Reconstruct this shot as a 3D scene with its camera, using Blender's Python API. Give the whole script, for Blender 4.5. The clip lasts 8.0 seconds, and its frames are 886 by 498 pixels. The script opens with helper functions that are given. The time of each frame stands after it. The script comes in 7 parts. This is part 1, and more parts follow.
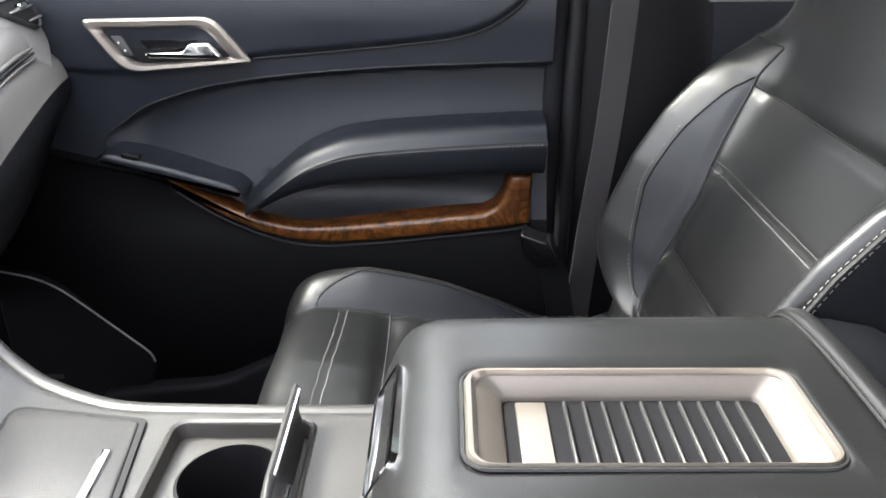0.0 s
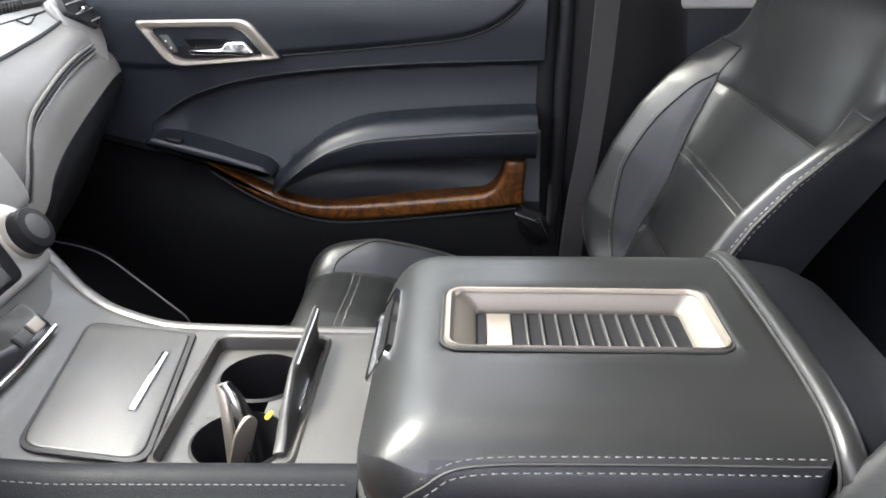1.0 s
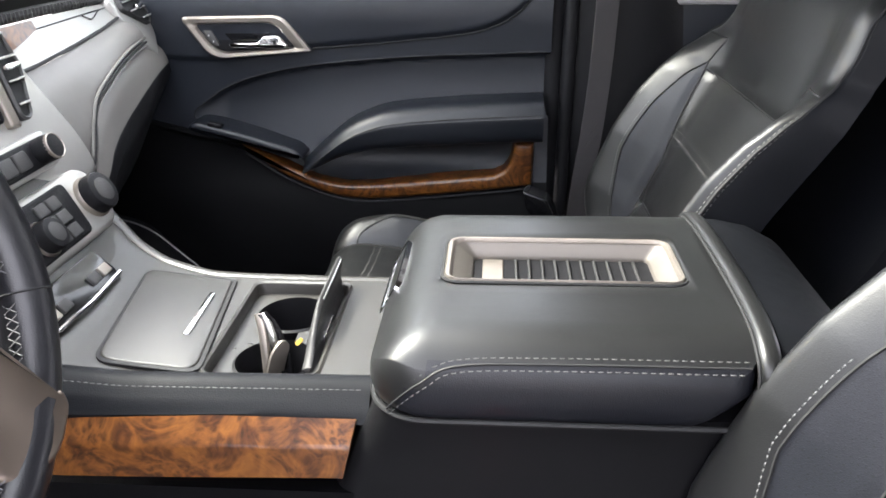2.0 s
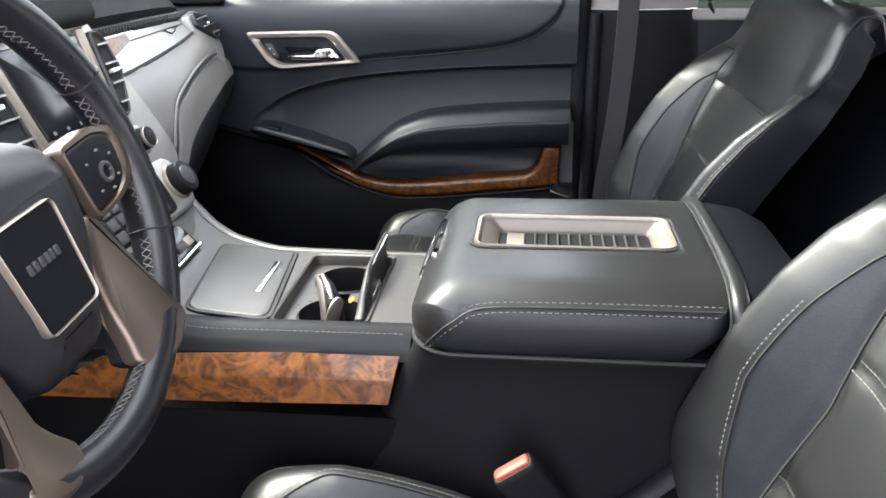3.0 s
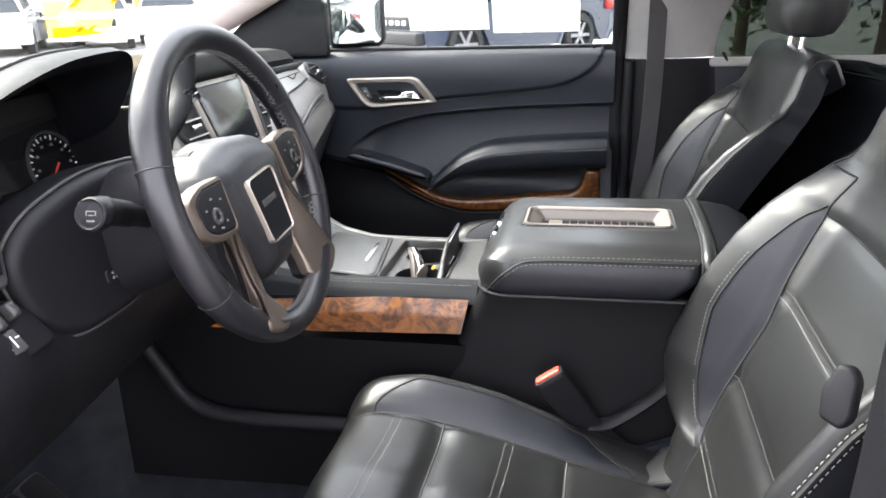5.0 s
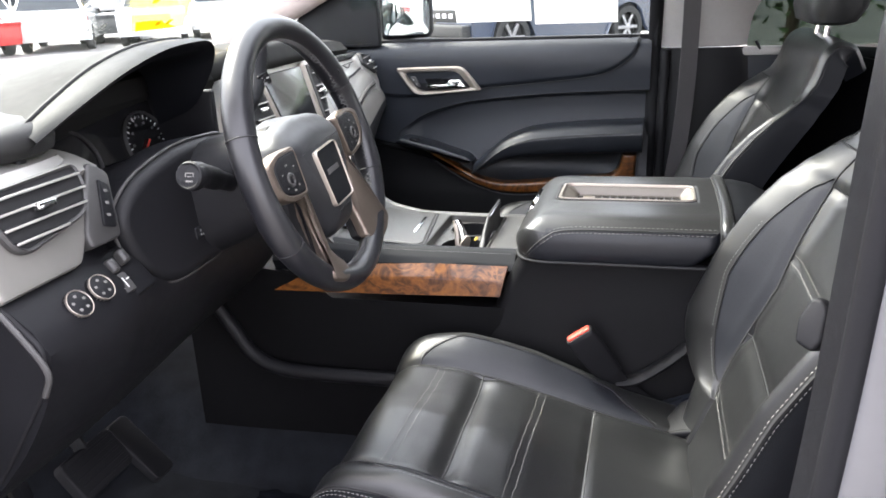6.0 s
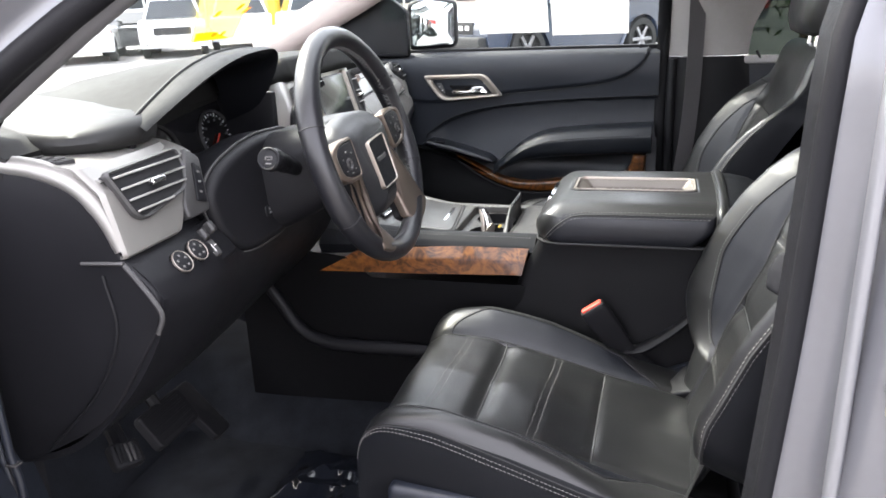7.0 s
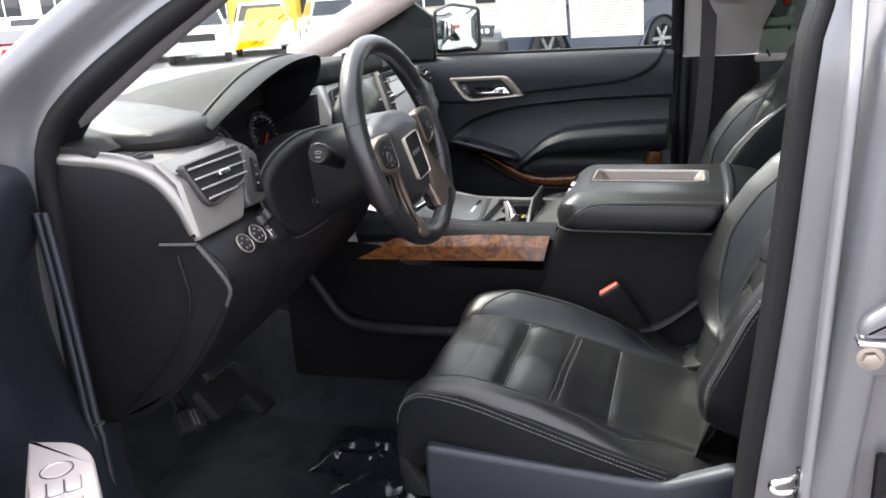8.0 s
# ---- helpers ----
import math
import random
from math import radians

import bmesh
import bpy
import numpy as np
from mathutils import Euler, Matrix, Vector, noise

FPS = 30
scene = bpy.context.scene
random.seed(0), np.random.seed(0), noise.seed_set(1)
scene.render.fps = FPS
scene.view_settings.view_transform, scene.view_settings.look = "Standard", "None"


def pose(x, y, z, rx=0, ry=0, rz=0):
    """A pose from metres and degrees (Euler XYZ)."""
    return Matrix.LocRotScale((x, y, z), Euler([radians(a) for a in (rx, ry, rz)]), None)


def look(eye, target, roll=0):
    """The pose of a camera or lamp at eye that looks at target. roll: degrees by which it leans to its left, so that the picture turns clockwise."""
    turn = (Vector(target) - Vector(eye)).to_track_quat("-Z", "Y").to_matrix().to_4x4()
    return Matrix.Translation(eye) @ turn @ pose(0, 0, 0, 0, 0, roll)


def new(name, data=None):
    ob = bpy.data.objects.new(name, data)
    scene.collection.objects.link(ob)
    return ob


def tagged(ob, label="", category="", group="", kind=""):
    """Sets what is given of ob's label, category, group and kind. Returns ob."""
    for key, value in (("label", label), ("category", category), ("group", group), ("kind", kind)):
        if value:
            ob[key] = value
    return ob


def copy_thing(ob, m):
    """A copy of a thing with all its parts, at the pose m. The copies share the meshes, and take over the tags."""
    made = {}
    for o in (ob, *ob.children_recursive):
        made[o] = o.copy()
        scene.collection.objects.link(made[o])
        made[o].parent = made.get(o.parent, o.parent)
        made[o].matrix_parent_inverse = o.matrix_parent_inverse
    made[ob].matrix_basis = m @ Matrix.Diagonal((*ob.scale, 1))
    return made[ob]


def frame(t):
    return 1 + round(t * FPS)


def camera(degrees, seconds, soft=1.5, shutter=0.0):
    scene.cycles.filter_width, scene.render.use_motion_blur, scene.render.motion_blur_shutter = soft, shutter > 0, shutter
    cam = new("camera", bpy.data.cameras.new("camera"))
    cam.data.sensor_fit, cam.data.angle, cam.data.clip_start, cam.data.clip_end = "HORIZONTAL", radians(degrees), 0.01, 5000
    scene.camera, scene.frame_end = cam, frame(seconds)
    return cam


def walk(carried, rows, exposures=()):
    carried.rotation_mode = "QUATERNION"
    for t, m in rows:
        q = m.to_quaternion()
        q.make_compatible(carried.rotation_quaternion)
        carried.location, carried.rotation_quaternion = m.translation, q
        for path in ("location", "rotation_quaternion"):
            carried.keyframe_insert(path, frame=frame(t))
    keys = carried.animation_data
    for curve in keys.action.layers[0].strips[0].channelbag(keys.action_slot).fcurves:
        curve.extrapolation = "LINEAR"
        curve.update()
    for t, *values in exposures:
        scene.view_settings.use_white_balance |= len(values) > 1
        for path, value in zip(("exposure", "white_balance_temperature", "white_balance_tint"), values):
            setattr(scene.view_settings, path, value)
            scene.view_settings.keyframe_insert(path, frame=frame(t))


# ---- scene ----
cam = camera(58.8, 8.0, soft=1.7)
PATH = [
    (0, (0.004, -0.009, 1.424), (-0.006, 1.805, 0.582), -0.3),
    (0.5, (0.014, -0.099, 1.436), (-0.013, 1.724, 0.613), -0.3),
    (1, (0.035, -0.186, 1.433), (-0.024, 1.64, 0.62), -0.2),
    (1.5, (0.051, -0.261, 1.436), (-0.042, 1.563, 0.621), -0.4),
    (3, (0.089, -0.5, 1.448), (-0.138, 1.336, 0.689), -1.1),
    (3.5, (0.088, -0.61, 1.456), (-0.192, 1.229, 0.72), -1.3),
    (4, (0.105, -0.71, 1.457), (-0.199, 1.135, 0.749), -1.3),
    (5.5, (0.156, -0.961, 1.482), (-0.283, 0.889, 0.862), -2.2),
    (6, (0.174, -1.027, 1.48), (-0.32, 0.8, 0.832), -2.5),
    (6.5, (0.188, -1.128, 1.485), (-0.337, 0.689, 0.835), -2.8),
    (7, (0.194, -1.221, 1.488), (-0.336, 0.606, 0.869), -2.6),
    (7.5, (0.201, -1.293, 1.492), (-0.333, 0.536, 0.885), -2.9),
    (8, (0.218, -1.359, 1.501), (-0.365, 0.455, 0.891), -3.6),
]
EXPOSURES = [(0, 3.65), (1.5, 3.45), (3.5, 3.42), (4.2, 3.48), (5.5, 3.36), (6.5, 3.36), (7, 3.15), (8, 2.78)]
walk(cam, [(t, look(eye, target, roll)) for t, eye, target, roll in PATH], EXPOSURES)

# ---- world and sun: bright haze, a high veiled sun ahead of the car ----
world = bpy.data.worlds.new("sky")
scene.world = world
world.use_nodes = True
wn = world.node_tree.nodes
sky = wn.new("ShaderNodeTexSky")
sky.sky_type, sky.sun_disc = "NISHITA", False
sky.sun_elevation, sky.sun_rotation = radians(52), radians(-75)
sky.air_density, sky.dust_density = 1.0, 3.5
veil = wn.new("ShaderNodeMix")        # thin high cloud takes the blue out of the sky
veil.data_type = "RGBA"
veil.inputs["Factor"].default_value = 0.6
veil.inputs["B"].default_value = (6.62, 6.18, 6.38, 1)
world.node_tree.links.new(sky.outputs[0], veil.inputs["A"])
world.node_tree.links.new(veil.outputs["Result"], wn["Background"].inputs[0])
wn["Background"].inputs[1].default_value = 0.15
sun_data = bpy.data.lights.new("sun", "SUN")
sun_data.energy, sun_data.angle, sun_data.color = 1.7, radians(12), (1.0, 0.95, 0.88)
sun = new("sun", sun_data)
sun.matrix_world = look((-6, 3.0, 9), (0, 0.4, 1))

# ---- building tools ----
CY = 0.418            # the car's middle line


def crom(pts, n=6, closed=False):
    """A smooth line through points of any dimension."""
    p = [np.array(q, float) for q in pts]
    m = len(p)
    out = []
    for i in range(m if closed else m - 1):
        if closed:
            a, b, c, d = p[(i - 1) % m], p[i], p[(i + 1) % m], p[(i + 2) % m]
        else:
            b, c = p[i], p[i + 1]
            a = p[i - 1] if i else 2 * b - c
            d = p[i + 2] if i + 2 < m else 2 * c - b
        for k in range(n):
            t = k / n
            out.append(0.5 * (2 * b + (c - a) * t + (2 * a - 5 * b + 4 * c - d) * t * t + (3 * b - a - 3 * c + d) * t ** 3))
    if not closed:
        out.append(p[-1])
    return out


def even(pts, n, closed=False):
    """The same line in n equal steps."""
    p = [np.array(q, float) for q in pts]
    if closed:
        p.append(p[0])
    s = np.concatenate([[0], np.cumsum([np.linalg.norm(b - a) for a, b in zip(p, p[1:])])])
    at = np.linspace(0, s[-1], n + 1)[:-1] if closed else np.linspace(0, s[-1], n)
    cols = [np.interp(at, s, [q[k] for q in p]) for k in range(len(p[0]))]
    return [np.array(q) for q in zip(*cols)]


def track(pts):
    """A function from 0..1 along a smooth line."""
    q = np.array(crom(pts, 8))
    s = np.concatenate([[0], np.cumsum(np.linalg.norm(np.diff(q, axis=0), axis=1))])
    s /= s[-1]
    return lambda t: np.array([np.interp(t, s, q[:, k]) for k in range(q.shape[1])])


def curve1(xs, ys):
    return lambda x: float(np.interp(x, xs, ys))


def join(*vfs):
    v, f = [], []
    for a, b in vfs:
        n = len(v)
        v += [tuple(map(float, q)) for q in a]
        f += [tuple(i + n for i in q) for q in b]
    return v, f


def moved(m, vf):
    return [tuple(m @ Vector(q)) for q in vf[0]], vf[1]


def mirrored(vf, y0=0.0):
    return [(x, 2 * y0 - y, z) for x, y, z in vf[0]], [tuple(reversed(q)) for q in vf[1]]


def normals_of(vf):
    v = np.array(vf[0], float)
    n = np.zeros_like(v)
    for q in vf[1]:
        a, b, c = v[q[0]], v[q[1]], v[q[2]]
        k = np.cross(b - a, c - a) if len(q) == 3 else np.cross(v[q[2]] - v[q[0]], v[q[3]] - v[q[1]])
        for i in q:
            n[i] += k
    return n / np.maximum(np.linalg.norm(n, axis=1), 1e-12)[:, None]


def sheet(fn, us, vs, thick=0.0, keep=None):
    """A grid of fn(u, v); with thick a closed shell, thickened away from its normal."""
    nu, nv = len(us), len(vs)
    f = []
    for i in range(nu - 1):
        for j in range(nv - 1):
            if keep is None or keep(0.5 * (us[i] + us[i + 1]), 0.5 * (vs[j] + vs[j + 1])):
                k = i * nv + j
                f.append((k, k + nv, k + nv + 1, k + 1))
    used = sorted({i for q in f for i in q})
    new_i = {o: k for k, o in enumerate(used)}
    v = [tuple(map(float, fn(us[i // nv], vs[i % nv]))) for i in used]
    f = [tuple(new_i[i] for i in q) for q in f]
    return shell((v, f), thick) if thick else (v, f)


def shell(vf, thick):
    v, f = vf
    nrm = normals_of(vf)
    n = len(v)
    back = [tuple(np.array(q) - thick * k) for q, k in zip(v, nrm)]
    edges = {}
    for q in f:
        for a, b in zip(q, q[1:] + q[:1]):
            edges[(a, b)] = True
    rim = [(b, a, a + n, b + n) for a, b in edges if (b, a) not in edges]
    return list(v) + back, list(f) + [tuple(i + n for i in reversed(q)) for q in f] + rim


def loft(loops, caps=True, ring=False):
    """Closed loops of equal count joined into a skin."""
    n = len(loops[0])
    v = [tuple(map(float, q)) for lp in loops for q in lp]
    f = []
    m = len(loops)
    for i in range(m if ring else m - 1):
        a, b = i * n, ((i + 1) % m) * n
        for j in range(n):
            k = (j + 1) % n
            f.append((a + j, a + k, b + k, b + j))
    if caps and not ring:
        f += [tuple(reversed(range(n))), tuple(range((m - 1) * n, m * n))]
    return v, f


def tube(path, r, n=8, closed=False, flat=1.0, up=None):
    """A round or flattened bar along a path; r a number or one for each point."""
    p = [Vector(map(float, q)) for q in path]
    m = len(p)
    rs = r if hasattr(r, "__len__") else [r] * m
    loops, nrm = [], None
    for i in range(m):
        a, b = (p[(i - 1) % m], p[(i + 1) % m]) if closed else (p[max(i - 1, 0)], p[min(i + 1, m - 1)])
        d = (b - a).normalized()
        if nrm is None:
            nrm = Vector(up) if up is not None else (Vector((0, 0, 1)) if abs(d.z) < 0.9 else Vector((1, 0, 0)))
        elif up is not None:
            nrm = Vector(up)
        nrm = (nrm - d * nrm.dot(d)).normalized()
        side = d.cross(nrm)
        loops.append([p[i] + rs[i] * (math.cos(t) * side + flat * math.sin(t) * nrm) for t in [2 * math.pi * k / n for k in range(n)]])
    return loft(loops, caps=not closed, ring=closed)


def inset(loop, d):
    """A flat loop moved inwards by d."""
    p = [np.array(q, float) for q in loop]
    if area2([tuple(q) for q in p]) < 0:
        d = -d
    n = len(p)
    out = []
    for i in range(n):
        a, b, c = p[i - 1], p[i], p[(i + 1) % n]
        e1, e2 = (b - a) / (np.linalg.norm(b - a) + 1e-9), (c - b) / (np.linalg.norm(c - b) + 1e-9)
        n1, n2 = np.array([-e1[1], e1[0]]), np.array([-e2[1], e2[0]])
        k = n1 + n2
        k = k / max(np.dot(k, k) / 2, 0.5)
        out.append(b + d * k)
    return out


def area2(loop):
    return sum(a[0] * b[1] - b[0] * a[1] for a, b in zip(loop, loop[1:] + loop[:1]))


def slab(loop, lo, hi, bev=0.002, steps=3, m=None, dish=0.0):
    """A flat piece with the outline loop from height lo to hi, with rounded upper edges."""
    loop = [tuple(q) for q in loop]
    if area2(loop) < 0:
        loop = loop[::-1]
    loops = [[(x, y, lo) for x, y in loop]]
    for k in range(steps + 1):
        t = k / steps * math.pi / 2
        lp = inset(loop, bev * (1 - math.cos(t)))
        loops.append([(x, y, hi - bev + bev * math.sin(t)) for x, y in lp])
    if dish:
        lp = inset(loop, bev * 2)
        loops.append([(x, y, hi - dish) for x, y in lp])
    vf = loft(loops)
    return moved(m, vf) if m is not None else vf


def band(outer, inner, prof, m=None):
    """A frame between two flat loops of equal count; prof: rows of (share from outer to inner, height)."""
    loops = [[((1 - t) * a[0] + t * b[0], (1 - t) * a[1] + t * b[1], h) for a, b in zip(outer, inner)] for t, h in prof]
    vf = loft(loops, ring=True)
    return moved(m, vf) if m is not None else vf


def rrect(w, h, r, n=5, cx=0.0, cy=0.0):
    out = []
    for sx, sy, a in ((1, 1, 0), (-1, 1, 90), (-1, -1, 180), (1, -1, 270)):
        for k in range(n + 1):
            t = radians(a + 90 * k / n)
            out.append((cx + sx * (w / 2 - r) + r * math.cos(t), cy + sy * (h / 2 - r) + r * math.sin(t)))
    return out


def rpoly(pts, r, n=4):
    """A polygon with rounded corners; r a number or one for each corner."""
    m = len(pts)
    out = []
    for i in range(m):
        a, b, c = (np.array(pts[(i + k) % m], float) for k in (-1, 0, 1))
        ri = r[i] if hasattr(r, "__len__") else r
        u, w = (a - b), (c - b)
        lu, lw = np.linalg.norm(u), np.linalg.norm(w)
        k = min(ri, 0.49 * lu, 0.49 * lw)
        s, e = b + u / lu * k, b + w / lw * k
        for j in range(n + 1):
            t = j / n
            out.append(tuple((1 - t) ** 2 * s + 2 * t * (1 - t) * b + t * t * e))
    return out


def disc(r, lo, hi, bev=0.001, n=24, m=None, dish=0.0):
    return slab([(r * math.cos(2 * math.pi * k / n), r * math.sin(2 * math.pi * k / n)) for k in range(n)], lo, hi, bev, 2, m, dish)


def rbox(x0, x1, y0, y1, z0, z1, r=0.004, n=3):
    """A box with rounded edges."""
    bm = bmesh.new()
    bmesh.ops.create_cube(bm, size=1.0)
    for q in bm.verts:
        q.co = Vector(((x0 + x1) / 2 + q.co.x * (x1 - x0), (y0 + y1) / 2 + q.co.y * (y1 - y0), (z0 + z1) / 2 + q.co.z * (z1 - z0)))
    r = min(r, 0.49 * min(x1 - x0, y1 - y0, z1 - z0))
    bmesh.ops.bevel(bm, geom=bm.edges[:], offset=r, segments=n, affect="EDGES", profile=0.5)
    bm.verts.index_update()
    out = [tuple(q.co) for q in bm.verts], [tuple(q.index for q in k.verts) for k in bm.faces]
    bm.free()
    return out


def frame_at(o, x, z):
    """A pose at o with its first axis along x and its third near z."""
    x, z = Vector(x).normalized(), Vector(z)
    z = (z - x * z.dot(x)).normalized()
    y = z.cross(x)
    m = Matrix((x, y, z)).transposed().to_4x4()
    m.translation = Vector(o)
    return m


def dashes(path, nrm, length=0.0042, gap=0.0022, r=0.00055, lift=0.0004):
    """A row of thread stitches along a path; nrm a direction or one for each point."""
    p = np.array([list(map(float, q)) for q in path])
    s = np.concatenate([[0], np.cumsum(np.linalg.norm(np.diff(p, axis=0), axis=1))])
    nn = np.array(nrm, float)
    if nn.ndim == 1:
        nn = np.repeat(nn[None], len(p), 0)
    out = []
    t = gap / 2
    while t + length < s[-1]:
        a, b = (np.array([np.interp(q, s, p[:, k]) for k in range(3)]) for q in (t, t + length))
        k = np.array([np.interp(t + length / 2, s, nn[:, j]) for j in range(3)])
        k /= np.linalg.norm(k) + 1e-9
        d = (b - a) / (np.linalg.norm(b - a) + 1e-9)
        w = np.cross(k, d) * r
        a, b, c = a + k * lift * 0.3, b + k * lift * 0.3, (a + b) / 2 + k * (lift + r)
        out.append(([a + w, a - w, c - w, c + w, b - w, b + w], [(0, 1, 2, 3), (3, 2, 4, 5)]))
        t += length + gap
    return join(*out)


def mesh_of(name, vf, mat, sharp=38):
    me = bpy.data.meshes.new(name)
    used = {i: k for k, i in enumerate(sorted({i for q in vf[1] for i in q}))}
    me.from_pydata([tuple(vf[0][i]) for i in used], [], [tuple(used[i] for i in q) for q in vf[1]])
    bm = bmesh.new()
    bm.from_mesh(me)
    bmesh.ops.recalc_face_normals(bm, faces=bm.faces)
    bm.to_mesh(me)
    bm.free()
    me.materials.append(mat)
    me.shade_smooth()
    me.set_sharp_from_angle(angle=radians(sharp))
    return me


def part(name, vf, mat, parent, label="", sharp=38, m=None, kind=""):
    """One mesh under a thing or under a part."""
    ob = new(name, mesh_of(name, vf, mat, sharp))
    ob.parent = parent
    if m is not None:
        ob.matrix_basis = m
    return tagged(ob, label, kind=kind)


def thing(name, label, category, group="", kind="", at=None):
    ob = new(name)
    ob.empty_display_size = 0.05
    if at is not None:
        ob.matrix_basis = at
    return tagged(ob, label, category, group, kind)


def solid(name, vf, mat, label, category, group="", kind="", sharp=38):
    """A thing that is one mesh."""
    return tagged(new(name, mesh_of(name, vf, mat, sharp)), label, category, group, kind)

# ---- materials ----


def material(name, base, rough=0.5, metal=0.0, var=0.15, scale=6.0, grain=0.0, grain_scale=400.0, grain_kind="VORONOI",
             rough_var=0.08, coat=0.0, spec=0.5, tint=None, wear=0.0):
    """A surface with broad tone changes, fine grain relief and uneven gloss."""
    mt = bpy.data.materials.new(name)
    mt.use_nodes = True
    nt = mt.node_tree
    nd, ln = nt.nodes, nt.links
    b = nd["Principled BSDF"]
    tc = nd.new("ShaderNodeTexCoord")
    n1 = nd.new("ShaderNodeTexNoise")
    n1.inputs["Scale"].default_value, n1.inputs["Detail"].default_value = scale, 6.0
    ln.new(tc.outputs["Object"], n1.inputs["Vector"])
    n2 = nd.new("ShaderNodeTexNoise")
    n2.inputs["Scale"].default_value, n2.inputs["Detail"].default_value = scale * 14, 4.0
    ln.new(tc.outputs["Object"], n2.inputs["Vector"])
    ad = nd.new("ShaderNodeMath")
    ad.operation = "MULTIPLY_ADD"
    ln.new(n2.outputs["Fac"], ad.inputs[0])
    ad.inputs[1].default_value = 0.45
    ln.new(n1.outputs["Fac"], ad.inputs[2])
    rp = nd.new("ShaderNodeValToRGB")
    c2 = tint if tint else tuple(min(1, c * (1 + var)) for c in base)
    rp.color_ramp.elements[0].position, rp.color_ramp.elements[1].position = 0.45, 0.95
    rp.color_ramp.elements[0].color = (*[c * (1 - var) for c in base], 1)
    rp.color_ramp.elements[1].color = (*c2, 1)
    ln.new(ad.outputs[0], rp.inputs[0])
    ln.new(rp.outputs[0], b.inputs["Base Color"])
    mr = nd.new("ShaderNodeMapRange")
    mr.inputs["To Min"].default_value, mr.inputs["To Max"].default_value = max(0.02, rough - rough_var), min(1, rough + rough_var)
    mr.inputs["From Min"].default_value, mr.inputs["From Max"].default_value = 0.45, 0.95
    ln.new(ad.outputs[0], mr.inputs["Value"])
    ln.new(mr.outputs[0], b.inputs["Roughness"])
    b.inputs["Metallic"].default_value = metal
    b.inputs["Specular IOR Level"].default_value = spec
    b.inputs["Coat Weight"].default_value = coat
    b.inputs["Coat Roughness"].default_value = 0.05
    if grain:
        if grain_kind == "VORONOI":
            g = nd.new("ShaderNodeTexVoronoi")
            g.feature = "DISTANCE_TO_EDGE"
            out = "Distance"
        elif grain_kind == "WAVE":
            g = nd.new("ShaderNodeTexWave")
            out = "Fac"
        else:
            g = nd.new("ShaderNodeTexNoise")
            out = "Fac"
        g.inputs["Scale"].default_value = grain_scale
        ln.new(tc.outputs["Object"], g.inputs["Vector"])
        mx = nd.new("ShaderNodeMath")
        mx.operation = "MULTIPLY_ADD"
        ln.new(n2.outputs["Fac"], mx.inputs[0])
        mx.inputs[1].default_value = 0.8
        ln.new(g.outputs[out], mx.inputs[2])
        bp = nd.new("ShaderNodeBump")
        bp.inputs["Strength"].default_value, bp.inputs["Distance"].default_value = grain, 0.001
        ln.new(mx.outputs[0], bp.inputs["Height"])
        ln.new(bp.outputs[0], b.inputs["Normal"])
    return mt


def perforated(name, base, rough):
    """Leather with rows of small holes."""
    mt = material(name, base, rough, spec=0.4, grain=0.25, grain_scale=500)
    nd, ln = mt.node_tree.nodes, mt.node_tree.links
    b = nd["Principled BSDF"]
    tc = [n for n in nd if n.bl_idname == "ShaderNodeTexCoord"][0]
    v = nd.new("ShaderNodeTexVoronoi")
    v.inputs["Scale"].default_value, v.inputs["Randomness"].default_value = 230.0, 0.0
    ln.new(tc.outputs["Object"], v.inputs["Vector"])
    mr = nd.new("ShaderNodeMapRange")
    mr.inputs["From Min"].default_value, mr.inputs["From Max"].default_value = 0.16, 0.26
    ln.new(v.outputs["Distance"], mr.inputs["Value"])
    mix = nd.new("ShaderNodeMix")
    mix.data_type = "RGBA"
    old = b.inputs["Base Color"].links[0].from_socket
    ln.new(mr.outputs[0], mix.inputs["Factor"])
    mix.inputs["A"].default_value = (0.004, 0.004, 0.005, 1)
    ln.new(old, mix.inputs["B"])
    ln.new(mix.outputs["Result"], b.inputs["Base Color"])
    return mt


def burl(name):
    """Lacquered burl veneer: swirled amber and dark brown figure with eyes."""
    mt = bpy.data.materials.new(name)
    mt.use_nodes = True
    nd, ln = mt.node_tree.nodes, mt.node_tree.links
    b = nd["Principled BSDF"]
    tc = nd.new("ShaderNodeTexCoord")
    warp = nd.new("ShaderNodeTexNoise")
    warp.inputs["Scale"].default_value, warp.inputs["Detail"].default_value, warp.inputs["Distortion"].default_value = 14.0, 6.0, 2.2
    ln.new(tc.outputs["Object"], warp.inputs["Vector"])
    fine = nd.new("ShaderNodeTexNoise")
    fine.inputs["Scale"].default_value, fine.inputs["Detail"].default_value, fine.inputs["Distortion"].default_value = 34.0, 8.0, 1.4
    ln.new(tc.outputs["Object"], fine.inputs["Vector"])
    eye = nd.new("ShaderNodeTexVoronoi")
    eye.inputs["Scale"].default_value = 48.0
    ln.new(warp.outputs["Color"], eye.inputs["Vector"])
    eye.inputs["Scale"].default_value = 6.0
    mx = nd.new("ShaderNodeMath")
    mx.operation = "MULTIPLY_ADD"
    ln.new(fine.outputs["Fac"], mx.inputs[0])
    mx.inputs[1].default_value = 0.75
    half = nd.new("ShaderNodeMath")
    half.operation = "MULTIPLY"
    half.inputs[1].default_value = 0.6
    ln.new(eye.outputs["Distance"], half.inputs[0])
    ln.new(half.outputs[0], mx.inputs[2])
    rp = nd.new("ShaderNodeValToRGB")
    e = rp.color_ramp.elements
